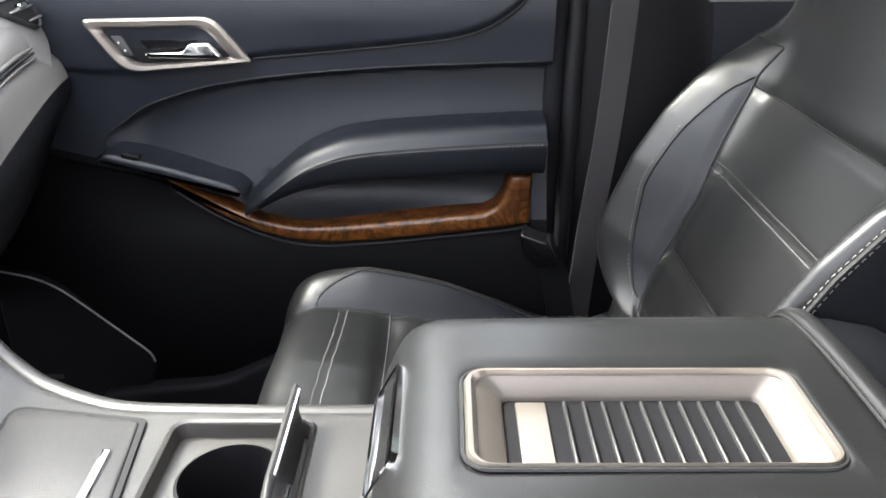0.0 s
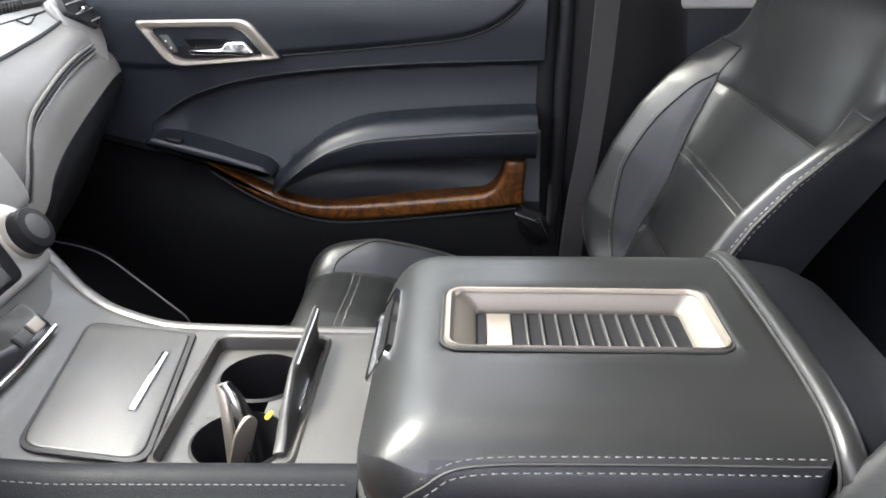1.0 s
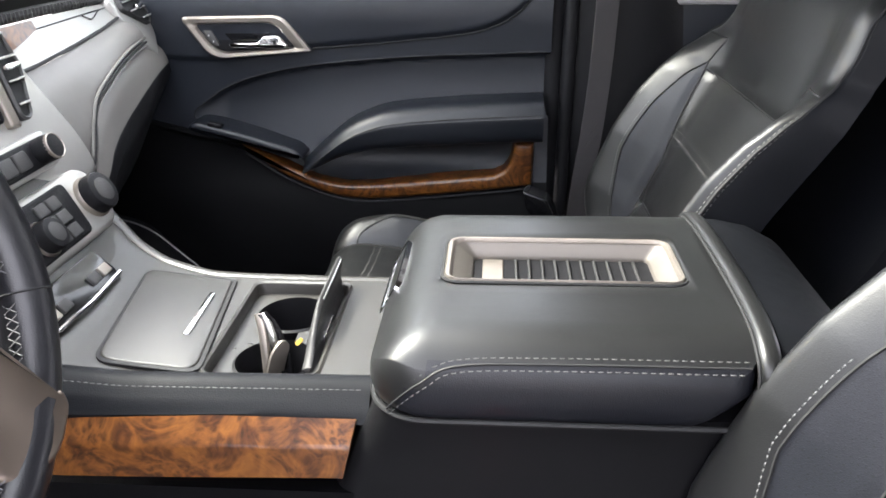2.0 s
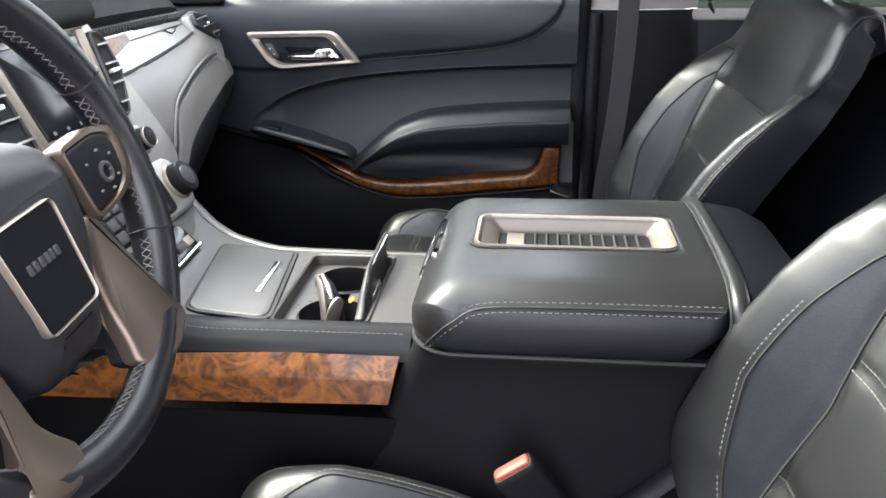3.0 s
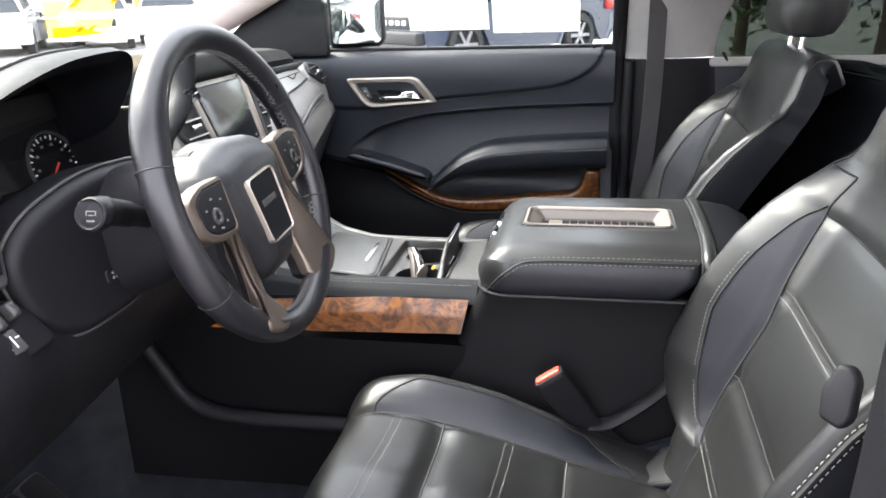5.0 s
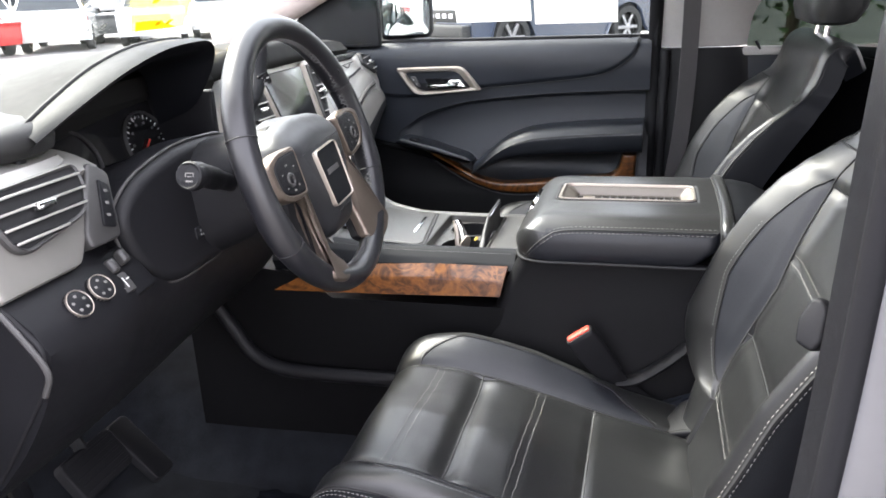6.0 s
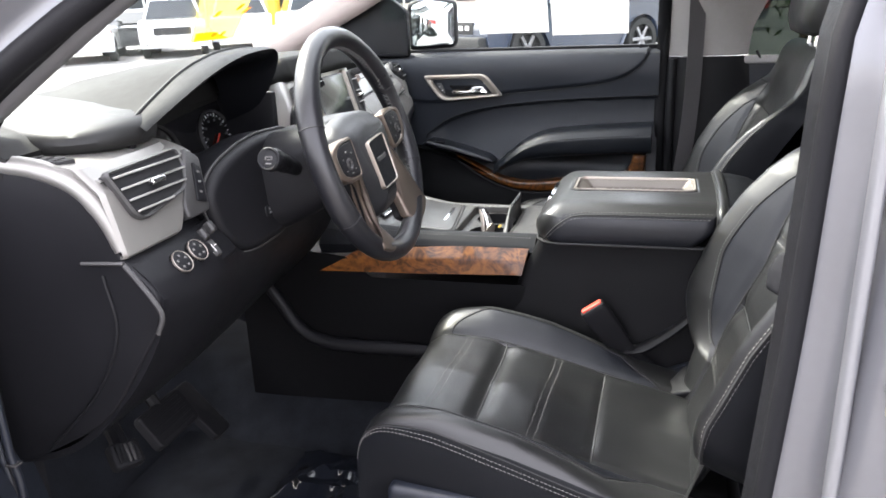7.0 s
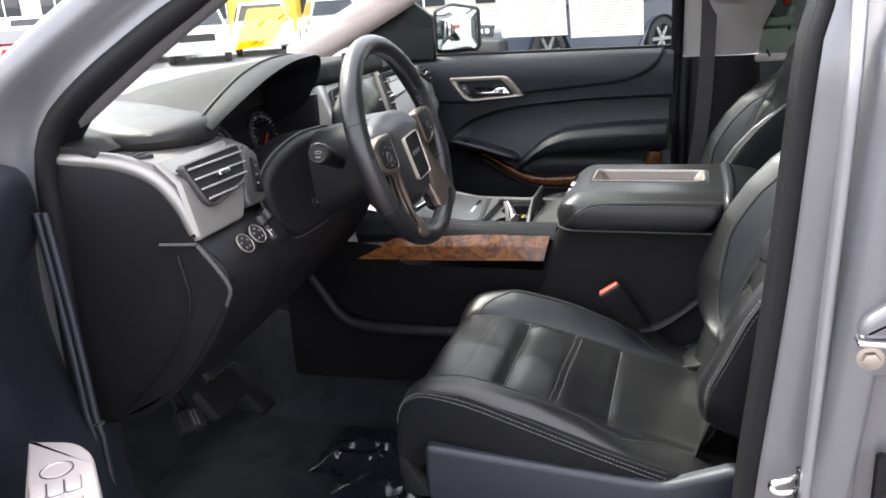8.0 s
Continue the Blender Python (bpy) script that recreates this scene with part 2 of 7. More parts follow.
    e[0].position, e[0].color = 0.30, (0.012, 0.004, 0.002, 1)
    e[1].position, e[1].color = 0.95, (0.150, 0.056, 0.012, 1)
    k = e.new(0.55)
    k.color = (0.052, 0.017, 0.005, 1)
    ln.new(mx.outputs[0], rp.inputs[0])
    ln.new(rp.outputs[0], b.inputs["Base Color"])
    b.inputs["Roughness"].default_value = 0.35
    b.inputs["Specular IOR Level"].default_value = 0.25
    b.inputs["Coat Weight"].default_value, b.inputs["Coat Roughness"].default_value = 0.35, 0.05
    return mt


def clear_glass(name, tint=(0.93, 0.96, 0.95)):
    mt = bpy.data.materials.new(name)
    mt.use_nodes = True
    nd, ln = mt.node_tree.nodes, mt.node_tree.links
    nd.remove(nd["Principled BSDF"])
    tr, gl, fr, mix = (nd.new("ShaderNodeBsdf" + k) if k in ("Transparent", "Glossy") else nd.new(k) for k in ("Transparent", "Glossy", "ShaderNodeFresnel", "ShaderNodeMixShader"))
    tr.inputs["Color"].default_value = (*tint, 1)
    gl.inputs["Roughness"].default_value = 0.01
    fr.inputs["IOR"].default_value = 1.35
    cap = nd.new("ShaderNodeMath")
    cap.operation = "MINIMUM"
    cap.inputs[1].default_value = 0.10
    ln.new(fr.outputs[0], cap.inputs[0])
    ln.new(cap.outputs[0], mix.inputs[0])
    ln.new(tr.outputs[0], mix.inputs[1])
    ln.new(gl.outputs[0], mix.inputs[2])
    ln.new(mix.outputs[0], nd["Material Output"].inputs["Surface"])
    return mt


def paper(name):
    """White paper that lets some daylight through."""
    mt = material(name, (0.80, 0.80, 0.78), 0.8, var=0.03)
    nd, ln = mt.node_tree.nodes, mt.node_tree.links
    tl, mix = nd.new("ShaderNodeBsdfTranslucent"), nd.new("ShaderNodeMixShader")
    tl.inputs["Color"].default_value = (0.80, 0.80, 0.77, 1)
    mix.inputs[0].default_value = 0.5
    ln.new(nd["Principled BSDF"].outputs[0], mix.inputs[1])
    ln.new(tl.outputs[0], mix.inputs[2])
    ln.new(mix.outputs[0], nd["Material Output"].inputs["Surface"])
    return mt


LEATHER = material("black leather", (0.0098, 0.0101, 0.0104), 0.36, spec=0.5, grain=0.14, grain_scale=480, scale=5, rough_var=0.03)
LEATHER_PERF = perforated("perforated black leather", (0.0072, 0.0082, 0.0115), 0.42)
LEATHER_SIDE = material("black vinyl", (0.0045, 0.005, 0.0065), 0.52, spec=0.14, grain=0.25, grain_scale=450, scale=5)
PAD = material("soft dash pad", (0.0125, 0.0124, 0.0120), 0.72, spec=0.20, grain=0.12, grain_scale=500, scale=4)
PADTOP = material("satin outer dash pad", (0.0125, 0.0125, 0.0122), 0.50, spec=0.30, grain=0.12, grain_scale=500, scale=4)
CASTING = material("taupe silver casting", (0.215, 0.208, 0.195), 0.40, metal=0.55, var=0.05, rough_var=0.04, grain=0.04, grain_scale=1200, grain_kind="NOISE")
GREYTRIM = material("mid grey pillar trim", (0.115, 0.113, 0.115), 0.7, var=0.08, grain=0.2, grain_scale=700, grain_kind="NOISE")
LIDSIDE = material("blue-black stitched leather", (0.0075, 0.0082, 0.0115), 0.44, spec=0.4, grain=0.25, grain_scale=480, scale=5)
PLINTH = material("matt charcoal console plastic", (0.0048, 0.0048, 0.0056), 0.55, spec=0.16, grain=0.35, grain_scale=700, scale=5)
# far paler than PAD: the windscreen glare on the passenger side is coloured in
DASHSKIN = material("dash skin with windscreen glare", (0.128, 0.121, 0.113), 0.42, grain=0.15, grain_scale=480, scale=4)
PLASTIC = material("black grained plastic", (0.0064, 0.0064, 0.0078), 0.50, spec=0.2, grain=0.35, grain_scale=700, scale=5)
PLASTIC_MID = material("charcoal plastic", (0.035, 0.034, 0.034), 0.48, grain=0.3, grain_scale=700, scale=5)
DOORSKIN = material("dark door vinyl", (0.0095, 0.0115, 0.0165), 0.44, spec=0.42, grain=0.3, grain_scale=520, scale=4)
DOORPAD = material("padded door vinyl", (0.006, 0.0075, 0.011), 0.40, spec=0.42, grain=0.3, grain_scale=420, scale=4)
GLOSSBLACK = material("gloss black", (0.008, 0.008, 0.009), 0.12, grain=0.0, scale=9, rough_var=0.03)
RUBBER = material("black rubber", (0.0065, 0.0065, 0.0078), 0.62, spec=0.16, grain=0.2, grain_scale=300, grain_kind="NOISE")
SATIN = material("satin nickel trim", (0.33, 0.295, 0.26), 0.40, metal=0.85, var=0.05, rough_var=0.05, grain=0.03, grain_scale=900, grain_kind="NOISE")
BRONZE = material("satin bronze trim", (0.165, 0.133, 0.110), 0.42, metal=0.85, var=0.05, rough_var=0.05)
SILVER = material("silver dash trim", (0.40, 0.39, 0.37), 0.36, metal=0.6, var=0.05, rough_var=0.04, grain=0.04, grain_scale=1200, grain_kind="NOISE")
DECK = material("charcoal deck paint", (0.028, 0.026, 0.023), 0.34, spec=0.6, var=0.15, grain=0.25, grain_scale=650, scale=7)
CHROME = material("chrome", (0.75, 0.75, 0.75), 0.10, metal=1.0, var=0.03, rough_var=0.04)
# lighter than the satin trim: daylight on the open door's switches is in the colour
SWITCHPAINT = material("satin switch paint lightened by sky light", (0.50, 0.465, 0.445), 0.34, metal=0.35, var=0.04, rough_var=0.03)
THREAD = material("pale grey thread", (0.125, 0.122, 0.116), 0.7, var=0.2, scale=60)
THREAD_DIM = material("grey thread", (0.11, 0.11, 0.11), 0.75, var=0.2, scale=60)
GROOVE = material("seam shadow cord", (0.006, 0.006, 0.007), 0.7)
BURL = burl("lacquered burl wood")
CARPET = material("black carpet", (0.0098, 0.0108, 0.0132), 0.95, var=0.4, spec=0.05, scale=20, grain=0.9, grain_scale=900, grain_kind="NOISE")
WEBBING = material("seat belt webbing", (0.040, 0.036, 0.038), 0.55, grain=0.5, grain_scale=500, grain_kind="WAVE")
RED = material("red button plastic", (0.62, 0.055, 0.030), 0.4, var=0.1)
FABRIC = material("grey pillar fabric", (0.27, 0.255, 0.25), 0.8, var=0.08, grain=0.3, grain_scale=800, grain_kind="NOISE")
PINKTRIM = material("beige pillar trim", (0.40, 0.33, 0.31), 0.7, var=0.08, grain=0.2, grain_scale=700, grain_kind="NOISE")
PAINT = material("silver metallic paint", (0.19, 0.194, 0.208), 0.32, metal=0.55, var=0.04, coat=1.0, grain=0.05, grain_scale=1500, grain_kind="NOISE", rough_var=0.03)
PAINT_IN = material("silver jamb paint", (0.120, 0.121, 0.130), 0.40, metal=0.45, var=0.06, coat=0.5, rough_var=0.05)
VALANCE = material("blue-grey seat plastic", (0.010, 0.0125, 0.019), 0.44, grain=0.3, grain_scale=700, scale=5)
# near-black: shade below the wood trims is put into this colour
LOWDOOR = material("near-black shaded moulding", (0.0025, 0.0025, 0.003), 0.6, spec=0.1, grain=0.3, grain_scale=700, scale=5)
HEADLINER = material("taupe headliner", (0.11, 0.10, 0.092), 0.9, var=0.08, grain=0.3, grain_scale=800, grain_kind="NOISE")
TAUPE = material("taupe satin trim", (0.15, 0.135, 0.12), 0.42, metal=0.5, var=0.06, grain=0.05, grain_scale=900, grain_kind="NOISE")
WHEEL_LEATHER = material("dark wheel leather", (0.0085, 0.0085, 0.0105), 0.33, spec=0.5, grain=0.15, grain_scale=520, scale=6)
HUBSKIN = material("satin hub vinyl", (0.0105, 0.0108, 0.0130), 0.43, spec=0.48, grain=0.15, grain_scale=520, scale=6)
GLASS = clear_glass("window glass")
PRIVACY = clear_glass("privacy glass", (0.20, 0.225, 0.21))
WHITE = material("white print", (0.72, 0.72, 0.70), 0.5, var=0.04)

# ---- the large structure: cabin floor, roof, pillars, glass ----


def wall_sheet(name, fn, us, vs, thick, mat, label, category, kind="structure", keep=None):
    return solid(name, sheet(fn, us, vs, thick, keep), mat, label, category, kind=kind)


L = np.linspace
FLOOR_Z = 0.50
# carpet: footwells, tunnel and the toe board rising to the firewall
toe = track([(-1.25, 1.0), (-1.10, 0.78), (-0.97, 0.58), (-0.80, FLOOR_Z), (-0.4, FLOOR_Z), (0.6, FLOOR_Z), (1.6, FLOOR_Z + 0.02)])


def carpet(u, v):
    x, z = toe(u)
    tunnel = 0.16 * math.exp(-((v - CY) / 0.19) ** 4)
    return x, v, z + tunnel * min(1, max(0, (x + 1.2) / 0.3)) + 0.004 * noise.noise(Vector((x * 9, v * 9, 0)))


solid("cabin_floor", sheet(carpet, L(0, 1, 60), L(-0.52, 1.36, 60), 0.03), CARPET, "black carpeted car floor with toe board and tunnel", "floor", kind="structure")
# the closed cabin around: roof lining, far side lower wall, rear, firewall
roof = track([(-0.02, 1.75), (0.12, 1.80), (0.7, 1.83), (1.8, 1.82), (2.7, 1.76)])
wall_sheet("cabin_ceiling", lambda u, v: (roof(u)[0], CY + v, roof(u)[1] - 0.35 * max(0, abs(v) - 0.5) ** 2 * 2), L(0, 1, 60), L(-0.74, 0.74, 38), 0.03, HEADLINER, "taupe fabric headliner", "ceiling")
solid("firewall", rbox(-1.34, -1.28, -0.50, 1.34, 0.45, 1.28, 0.01), PLASTIC, "black insulated firewall behind the dashboard", "wall", kind="structure")
solid("cabin_rear_wall", rbox(2.70, 2.76, -0.50, 1.34, 0.45, 1.28, 0.01), FABRIC, "dark trim at the rear of the cabin", "wall", kind="structure")
solid("rear_side_wall", rbox(1.15, 2.75, 1.30, 1.36, 0.42, 1.27, 0.01), FABRIC, "trimmed lower wall behind the rear door", "wall", kind="structure")
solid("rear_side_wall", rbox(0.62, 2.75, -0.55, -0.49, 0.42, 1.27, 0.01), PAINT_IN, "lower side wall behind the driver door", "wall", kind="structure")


def pillar_bar(name, path, w, d, mat, label, parent=None):
    vf = tube(even(crom(path, 6), 26), w, 14, flat=d / w, up=(0, 1, 0))
    if parent is not None:
        return part(name, vf, mat, parent, label)
    return solid(name, vf, mat, label, "pillar", kind="structure")


# far (passenger) side: windscreen pillar, door pillar trim, window header
pillar_bar("pillar_a_far", [(-1.12, 1.235, 1.32), (-0.80, 1.20, 1.47), (-0.42, 1.15, 1.65), (-0.02, 1.08, 1.79)], 0.055, 0.035, PINKTRIM, "beige windscreen pillar trim on the passenger side")
solid("sail_panel", slab(rpoly([(-0.95, 1.30), (-0.60, 1.30), (-0.60, 1.44), (-0.70, 1.52)], 0.012), -0.012, 0.012, 0.004, m=frame_at((0, 1.235, 0), (1, 0, 0), (0, -1, 0))), PLASTIC, "black triangular sail panel behind the mirror", "panel", kind="structure")
solid("window_header", tube(crom([(-0.42, 1.17, 1.66), (-0.1, 1.13, 1.77), (0.6, 1.10, 1.80), (2.6, 1.10, 1.77)], 6), 0.045, 10, flat=0.8), FABRIC, "grey trimmed rail over the passenger windows", "rail", kind="structure")

# ---- front seats ----
cush = track([(-0.19, 0.66), (-0.225, 0.71), (-0.245, 0.77), (-0.243, 0.815), (-0.222, 0.845), (-0.18, 0.856), (-0.08, 0.843), (0.10, 0.796), (0.20, 0.772), (0.31, 0.748)])
cush_v = track([(0, 0), (0.09, -0.004), (0.138, -0.002), (0.160, 0.006), (0.182, 0.026), (0.206, 0.038), (0.230, 0.030), (0.244, -0.006), (0.247, -0.07), (0.238, -0.13)])
V_IN, V_OUT = 0.378, 0.525


def bolster_gain(x):
    return curve1([-0.26, -0.22, -0.12, 0.0, 0.08, 0.16, 0.3], [0.25, 0.5, 1.0, 1.0, 0.72, 0.25, 0.05])(x)


def line_dip(d, width, depth):
    return -depth * math.exp(-(d / width) ** 2)


def cushion_at(s, v):
    """s from the front lip to the rear, v across from -1 to 1."""
    x, z = cush(s)
    y, dz = cush_v(abs(v))
    if dz > 0:
        dz *= bolster_gain(x)
    puff = 0.0
    if abs(v) < V_IN and x > -0.23:
        k = 1 - (abs(v) / V_IN) ** 4
        for x0, a, b in ((-0.080, 0.016, 0.011), (0.104, 0.006, 0.005), (-0.155, 0.004, 0.002), (0.015, 0.004, 0.002)):
            puff += line_dip(x - x0, a, b) * (0.55 + 0.45 * k)
        puff += 0.004 * math.sin((x + 0.24) * 34) * k * 0.5
        puff += 0.003 * noise.noise(Vector((x * 14, y * 14, 3)))
    puff += line_dip((abs(v) - V_IN) * 0.35, 0.006, 0.006)
    y *= curve1([-0.25, -0.16, -0.05, 0.3], [0.94, 0.975, 1.0, 1.0])(x)
    return x, math.copysign(y, v), max(z + dz + puff, 0.665)


back = track([(0.245, 0.74), (0.288, 0.84), (0.337, 0.95), (0.388, 1.06), (0.434, 1.15), (0.460, 1.21), (0.480, 1.275), (0.492, 1.312), (0.516, 1.334), (0.555, 1.326), (0.585, 1.28)])
back_w = curve1([0, 0.12, 0.3, 0.5, 0.6, 0.66, 0.70, 0.735, 0.80, 0.84, 0.88, 0.92, 0.96, 1], [0.235, 0.262, 0.272, 0.272, 0.272, 0.270, 0.262, 0.248, 0.243, 0.238, 0.226, 0.208, 0.188, 0.170])
back_p = curve1([0, 0.1, 0.25, 0.4, 0.5, 0.58, 0.64, 0.69, 0.72, 0.76, 0.84, 0.92, 1], [0.020, 0.050, 0.086, 0.092, 0.085, 0.071, 0.052, 0.028, 0.012, 0.006, 0.004, 0.0, 0.0])
back_v = track([(0, 0), (0.40, 0.0), (0.60, 0.02), (0.70, 0.20), (0.82, 0.66), (0.91, 0.91), (0.965, 0.99), (1.0, 0.85), (1.02, 0.45), (1.02, -0.3)])
VB_OUT, VB_PIPE = 0.45, 0.625


def insert_v(s):
    """Half width of the backrest insert, wider towards the shoulders."""
    return curve1([0, 0.40, 0.62, 1], [0.235, 0.235, 0.325, 0.325])(s)


def panel_v(s):
    """Outer edge of the perforated bolster panel, drawn in to a point at both ends."""
    a = insert_v(s)
    k = min(1, max(0, (s - 0.165) / 0.20)) ** 0.6
    q = min(1, max(0, (s - 0.43) / 0.205))
    return a + (VB_OUT - a) * k * math.sqrt(max(0, 1 - q * q))


BACK_X = [0.0]


def back_dirs(s):
    a, b = back(max(0, s - 0.01)), back(min(1, s + 0.01))
    d = (b - a) / np.linalg.norm(b - a)
    return d, np.array([-d[1], d[0]])


def backrest_at(s, v):
    x, z = back(s)
    x += BACK_X[0] * min(1, 0.35 + s)
    _, n = back_dirs(min(s, 0.80))
    if s > 0.80:
        _, n = back_dirs(s)
    w, p = back_w(s), back_p(s)
    yy, q = back_v(abs(v))
    if yy < 0.95:
        q = max(q, 0.0)
    dip = 0.0
    vi = insert_v(s)
    if abs(v) < vi:
        for s0, a, b in ((0.285, 0.02, 0.007), (0.466, 0.008, 0.002), (0.155, 0.008, 0.002)):
            dip += line_dip((s - s0), a, b)
        dip += 0.003 * noise.noise(Vector((s * 7, v * 4, 7))) * (1 - (abs(v) / vi) ** 4)
    dip += line_dip(s - 0.62, 0.012, 0.005) * max(0, 1 - (abs(v) / 0.5) ** 4)
    dip += line_dip((abs(v) - vi) * 0.3, 0.006, 0.006) * (1 if s < 0.60 else max(0, 1 - (s - 0.60) / 0.02))
    if s < 0.23:      # the bolster ends in a rounded lower corner above the cushion
        k = math.sqrt(max(0.0, 1 - ((0.23 - max(s, 0.135)) / 0.10) ** 2))
        yy = yy if yy < 0.45 else 0.45 + (yy - 0.45) * (0.30 + 0.70 * k)
        p *= 0.25 + 0.75 * k
    h = q * p if q > 0 else 0.0
    if q < 0:
        h = 0.35 * p + q * 0.12
    elif yy > 1.0:
        h = max(q * p, 0.30 * p * q / 0.3)
    if s > 0.70:      # softly rounded edge of the shoulder panel
        k = min(1, (s - 0.70) / 0.06)
        h -= 0.010 * k * max(0, (min(yy, 1.0) - 0.90) / 0.10) ** 2
    return x + n[0] * (h + dip), math.copysign(yy * w, v), z + n[1] * (h + dip)


def offset_line(fn, pts, lift=0.0006):
    """Points of a seat surface with their outward normals."""
    p, n = [], []
    for s, v in pts:
        o = np.array(fn(s, v), float)
        a = np.array(fn(s + 0.004, v), float) - np.array(fn(s - 0.004, v), float)
        b = np.array(fn(s, v + 0.004), float) - np.array(fn(s, v - 0.004), float)
        k = np.cross(a, b)
        k /= np.linalg.norm(k) + 1e-9
        if k[0] * -0.5 + k[2] * 0.8 + k[1] * math.copysign(0.6, v) < 0:
            k = -k
        p.append(o + k * lift)
        n.append(k)
    return p, n


def s_of_x(x):
    ss = L(0.2, 1, 400)
    return float(ss[np.argmin([abs(cush(q)[0] - x) for q in ss])])


def build_seat(recline):
    """recline: how far the top of the backrest stands behind its usual place."""
    BACK_X[0] = recline
    seat = thing("car_seat", "black leather car seat with perforated bolsters and pale stitching", "car seat", "front seats")
    us, fine = L(0, 1, 90), L(-1, 1, 150)
    s_front = s_of_x(-0.165)

    def perf_panel(s, v):
        a = abs(v)
        if not V_IN < a < V_OUT:
            return False
        lim = s_front - 0.035 + 0.075 * ((a - V_IN) / (V_OUT - V_IN)) ** 2.2
        return lim < s < 0.86 - 0.10 * (a - V_IN) / (V_OUT - V_IN)

    part("seat_cushion", sheet(cushion_at, us, fine, keep=lambda s, v: abs(v) <= V_IN), LEATHER, seat, "smooth black leather insert with cross seams")
    for side, nm in ((-1, "seat_bolster"), (1, "seat_bolster")):
        part(nm, sheet(cushion_at, us, fine, keep=lambda s, v: V_IN < v * side <= 0.64 and not perf_panel(s, v)), LEATHER, seat)
        part("cushion_flank", sheet(cushion_at, us, fine, keep=lambda s, v: v * side > 0.64), LEATHER_SIDE, seat, "plain black cushion flank")
        part("bolster_panel", sheet(cushion_at, us, fine, keep=lambda s, v: v * side > 0 and perf_panel(s, v)), LEATHER_PERF, seat, "perforated blue-black leather bolster panel")
        edge = [(s_front - 0.035 + 0.075 * t ** 2.2, side * (V_IN + (V_OUT - V_IN) * t)) for t in L(0, 1, 14)]
        edge += [(s, side * (V_OUT + 0.004)) for s in L(s_front + 0.05, 0.76, 30)]
        edge += [(0.76 + 0.10 * t, side * (V_OUT - (V_OUT - V_IN) * t)) for t in L(0.1, 1, 10)]
        p, n = offset_line(cushion_at, edge, 0.0006)
        part("seam_piping", tube(p, 0.0012, 5), GROOVE, seat)
        p, n = offset_line(cushion_at, [(s, v + side * 0.018) for s, v in edge], 0.0006)
        part("stitching", dashes(p, n), THREAD_DIM, seat, kind="stuff")
        p, n = offset_line(cushion_at, [(s, side * V_IN) for s in L(0.16, 0.98, 50)], 0.0)
        part("seam_piping", tube(p, 0.0016, 5), GROOVE, seat)
        # welt and twin stitching low on the outer flank
        for dv, nm2 in ((0.612, 0), (0.632, 1), (0.650, 2)):
            line = [(s, side * (dv + 0.07 * t)) for t, s in zip(L(0, 1, 50), L(0.20, 0.86, 50))]
            p, n = offset_line(cushion_at, line, 0.0008)
            n = [np.array((-0.2, side * 0.9, 0.5))] * len(p)
            if nm2 == 0:
                part("seam_piping", tube(p, 0.0014, 5), GROOVE, seat)
            else:
                part("stitching", dashes(p, n), THREAD, seat, kind="stuff")
    for x0 in (-0.160, -0.148, 0.009, 0.021):
        p, n = offset_line(cushion_at, [(s_of_x(x0 + 0.012 * (0.5 - abs(t - 0.5))), t * 0.8) for t in L(-V_IN / 0.8, V_IN / 0.8, 40)], 0.0008)
        part("stitching", dashes(p, n, 0.005, 0.0012), THREAD, seat, kind="stuff")
    p, n = offset_line(cushion_at, [(s_of_x(-0.080), v) for v in L(-V_IN, V_IN, 40)], 0.0)
    part("seam_piping", tube(p, 0.0016, 5), GROOVE, seat)
    for x0 in (0.107,):
        p, n = offset_line(cushion_at, [(s_of_x(x0), v) for v in L(-V_IN, V_IN, 40)], 0.001)
        part("seam_piping", tube(p, 0.0013, 5), PLASTIC_MID, seat)
    # backrest
    ub, vb = L(0, 1, 120), L(-1, 1, 200)

    def perf_back(s, v):
        return 0.165 < s < 0.635 and insert_v(s) < abs(v) < panel_v(s)

    part("backrest", sheet(backrest_at, ub, vb, keep=lambda s, v: abs(v) <= insert_v(s) and s < 0.62), LEATHER, seat, "smooth black leather backrest insert")
    part("shoulder_panel", sheet(backrest_at, ub, vb, keep=lambda s, v: s >= 0.62 and abs(v) <= (insert_v(s) if s < 0.70 else VB_PIPE)), LEATHER, seat)
    for side in (-1, 1):
        part("back_bolster", sheet(backrest_at, ub, vb, keep=lambda s, v: insert_v(s) < v * side <= VB_PIPE and s < 0.70 and (s < 0.62 or v * side > insert_v(s)) and not perf_back(s, v)), LEATHER, seat)
        part("flank", sheet(backrest_at, ub, vb, keep=lambda s, v: v * side > VB_PIPE and s > 0.13), LEATHER_SIDE, seat)
        part("bolster_panel", sheet(backrest_at, ub, vb, keep=lambda s, v: v * side > 0 and perf_back(s, v)), LEATHER_PERF, seat, "perforated blue-black leather bolster panel")
        edge = [(s, side * panel_v(s)) for s in list(L(0.167, 0.60, 44)) + list(L(0.603, 0.634, 12))]
        p, n = offset_line(backrest_at, edge, 0.0006)
        part("seam_piping", tube(p, 0.0016, 5), GROOVE, seat)
        p, n = offset_line(backrest_at, [(s, v + side * 0.02) for s, v in edge[:34]], 0.0006)
        part("stitching", dashes(p, n), THREAD_DIM, seat, kind="stuff")
        p, n = offset_line(backrest_at, [(s, side * insert_v(s)) for s in L(0.05, 0.70, 50)], 0.0)
        part("seam_piping", tube(p, 0.0018, 5), GROOVE, seat)
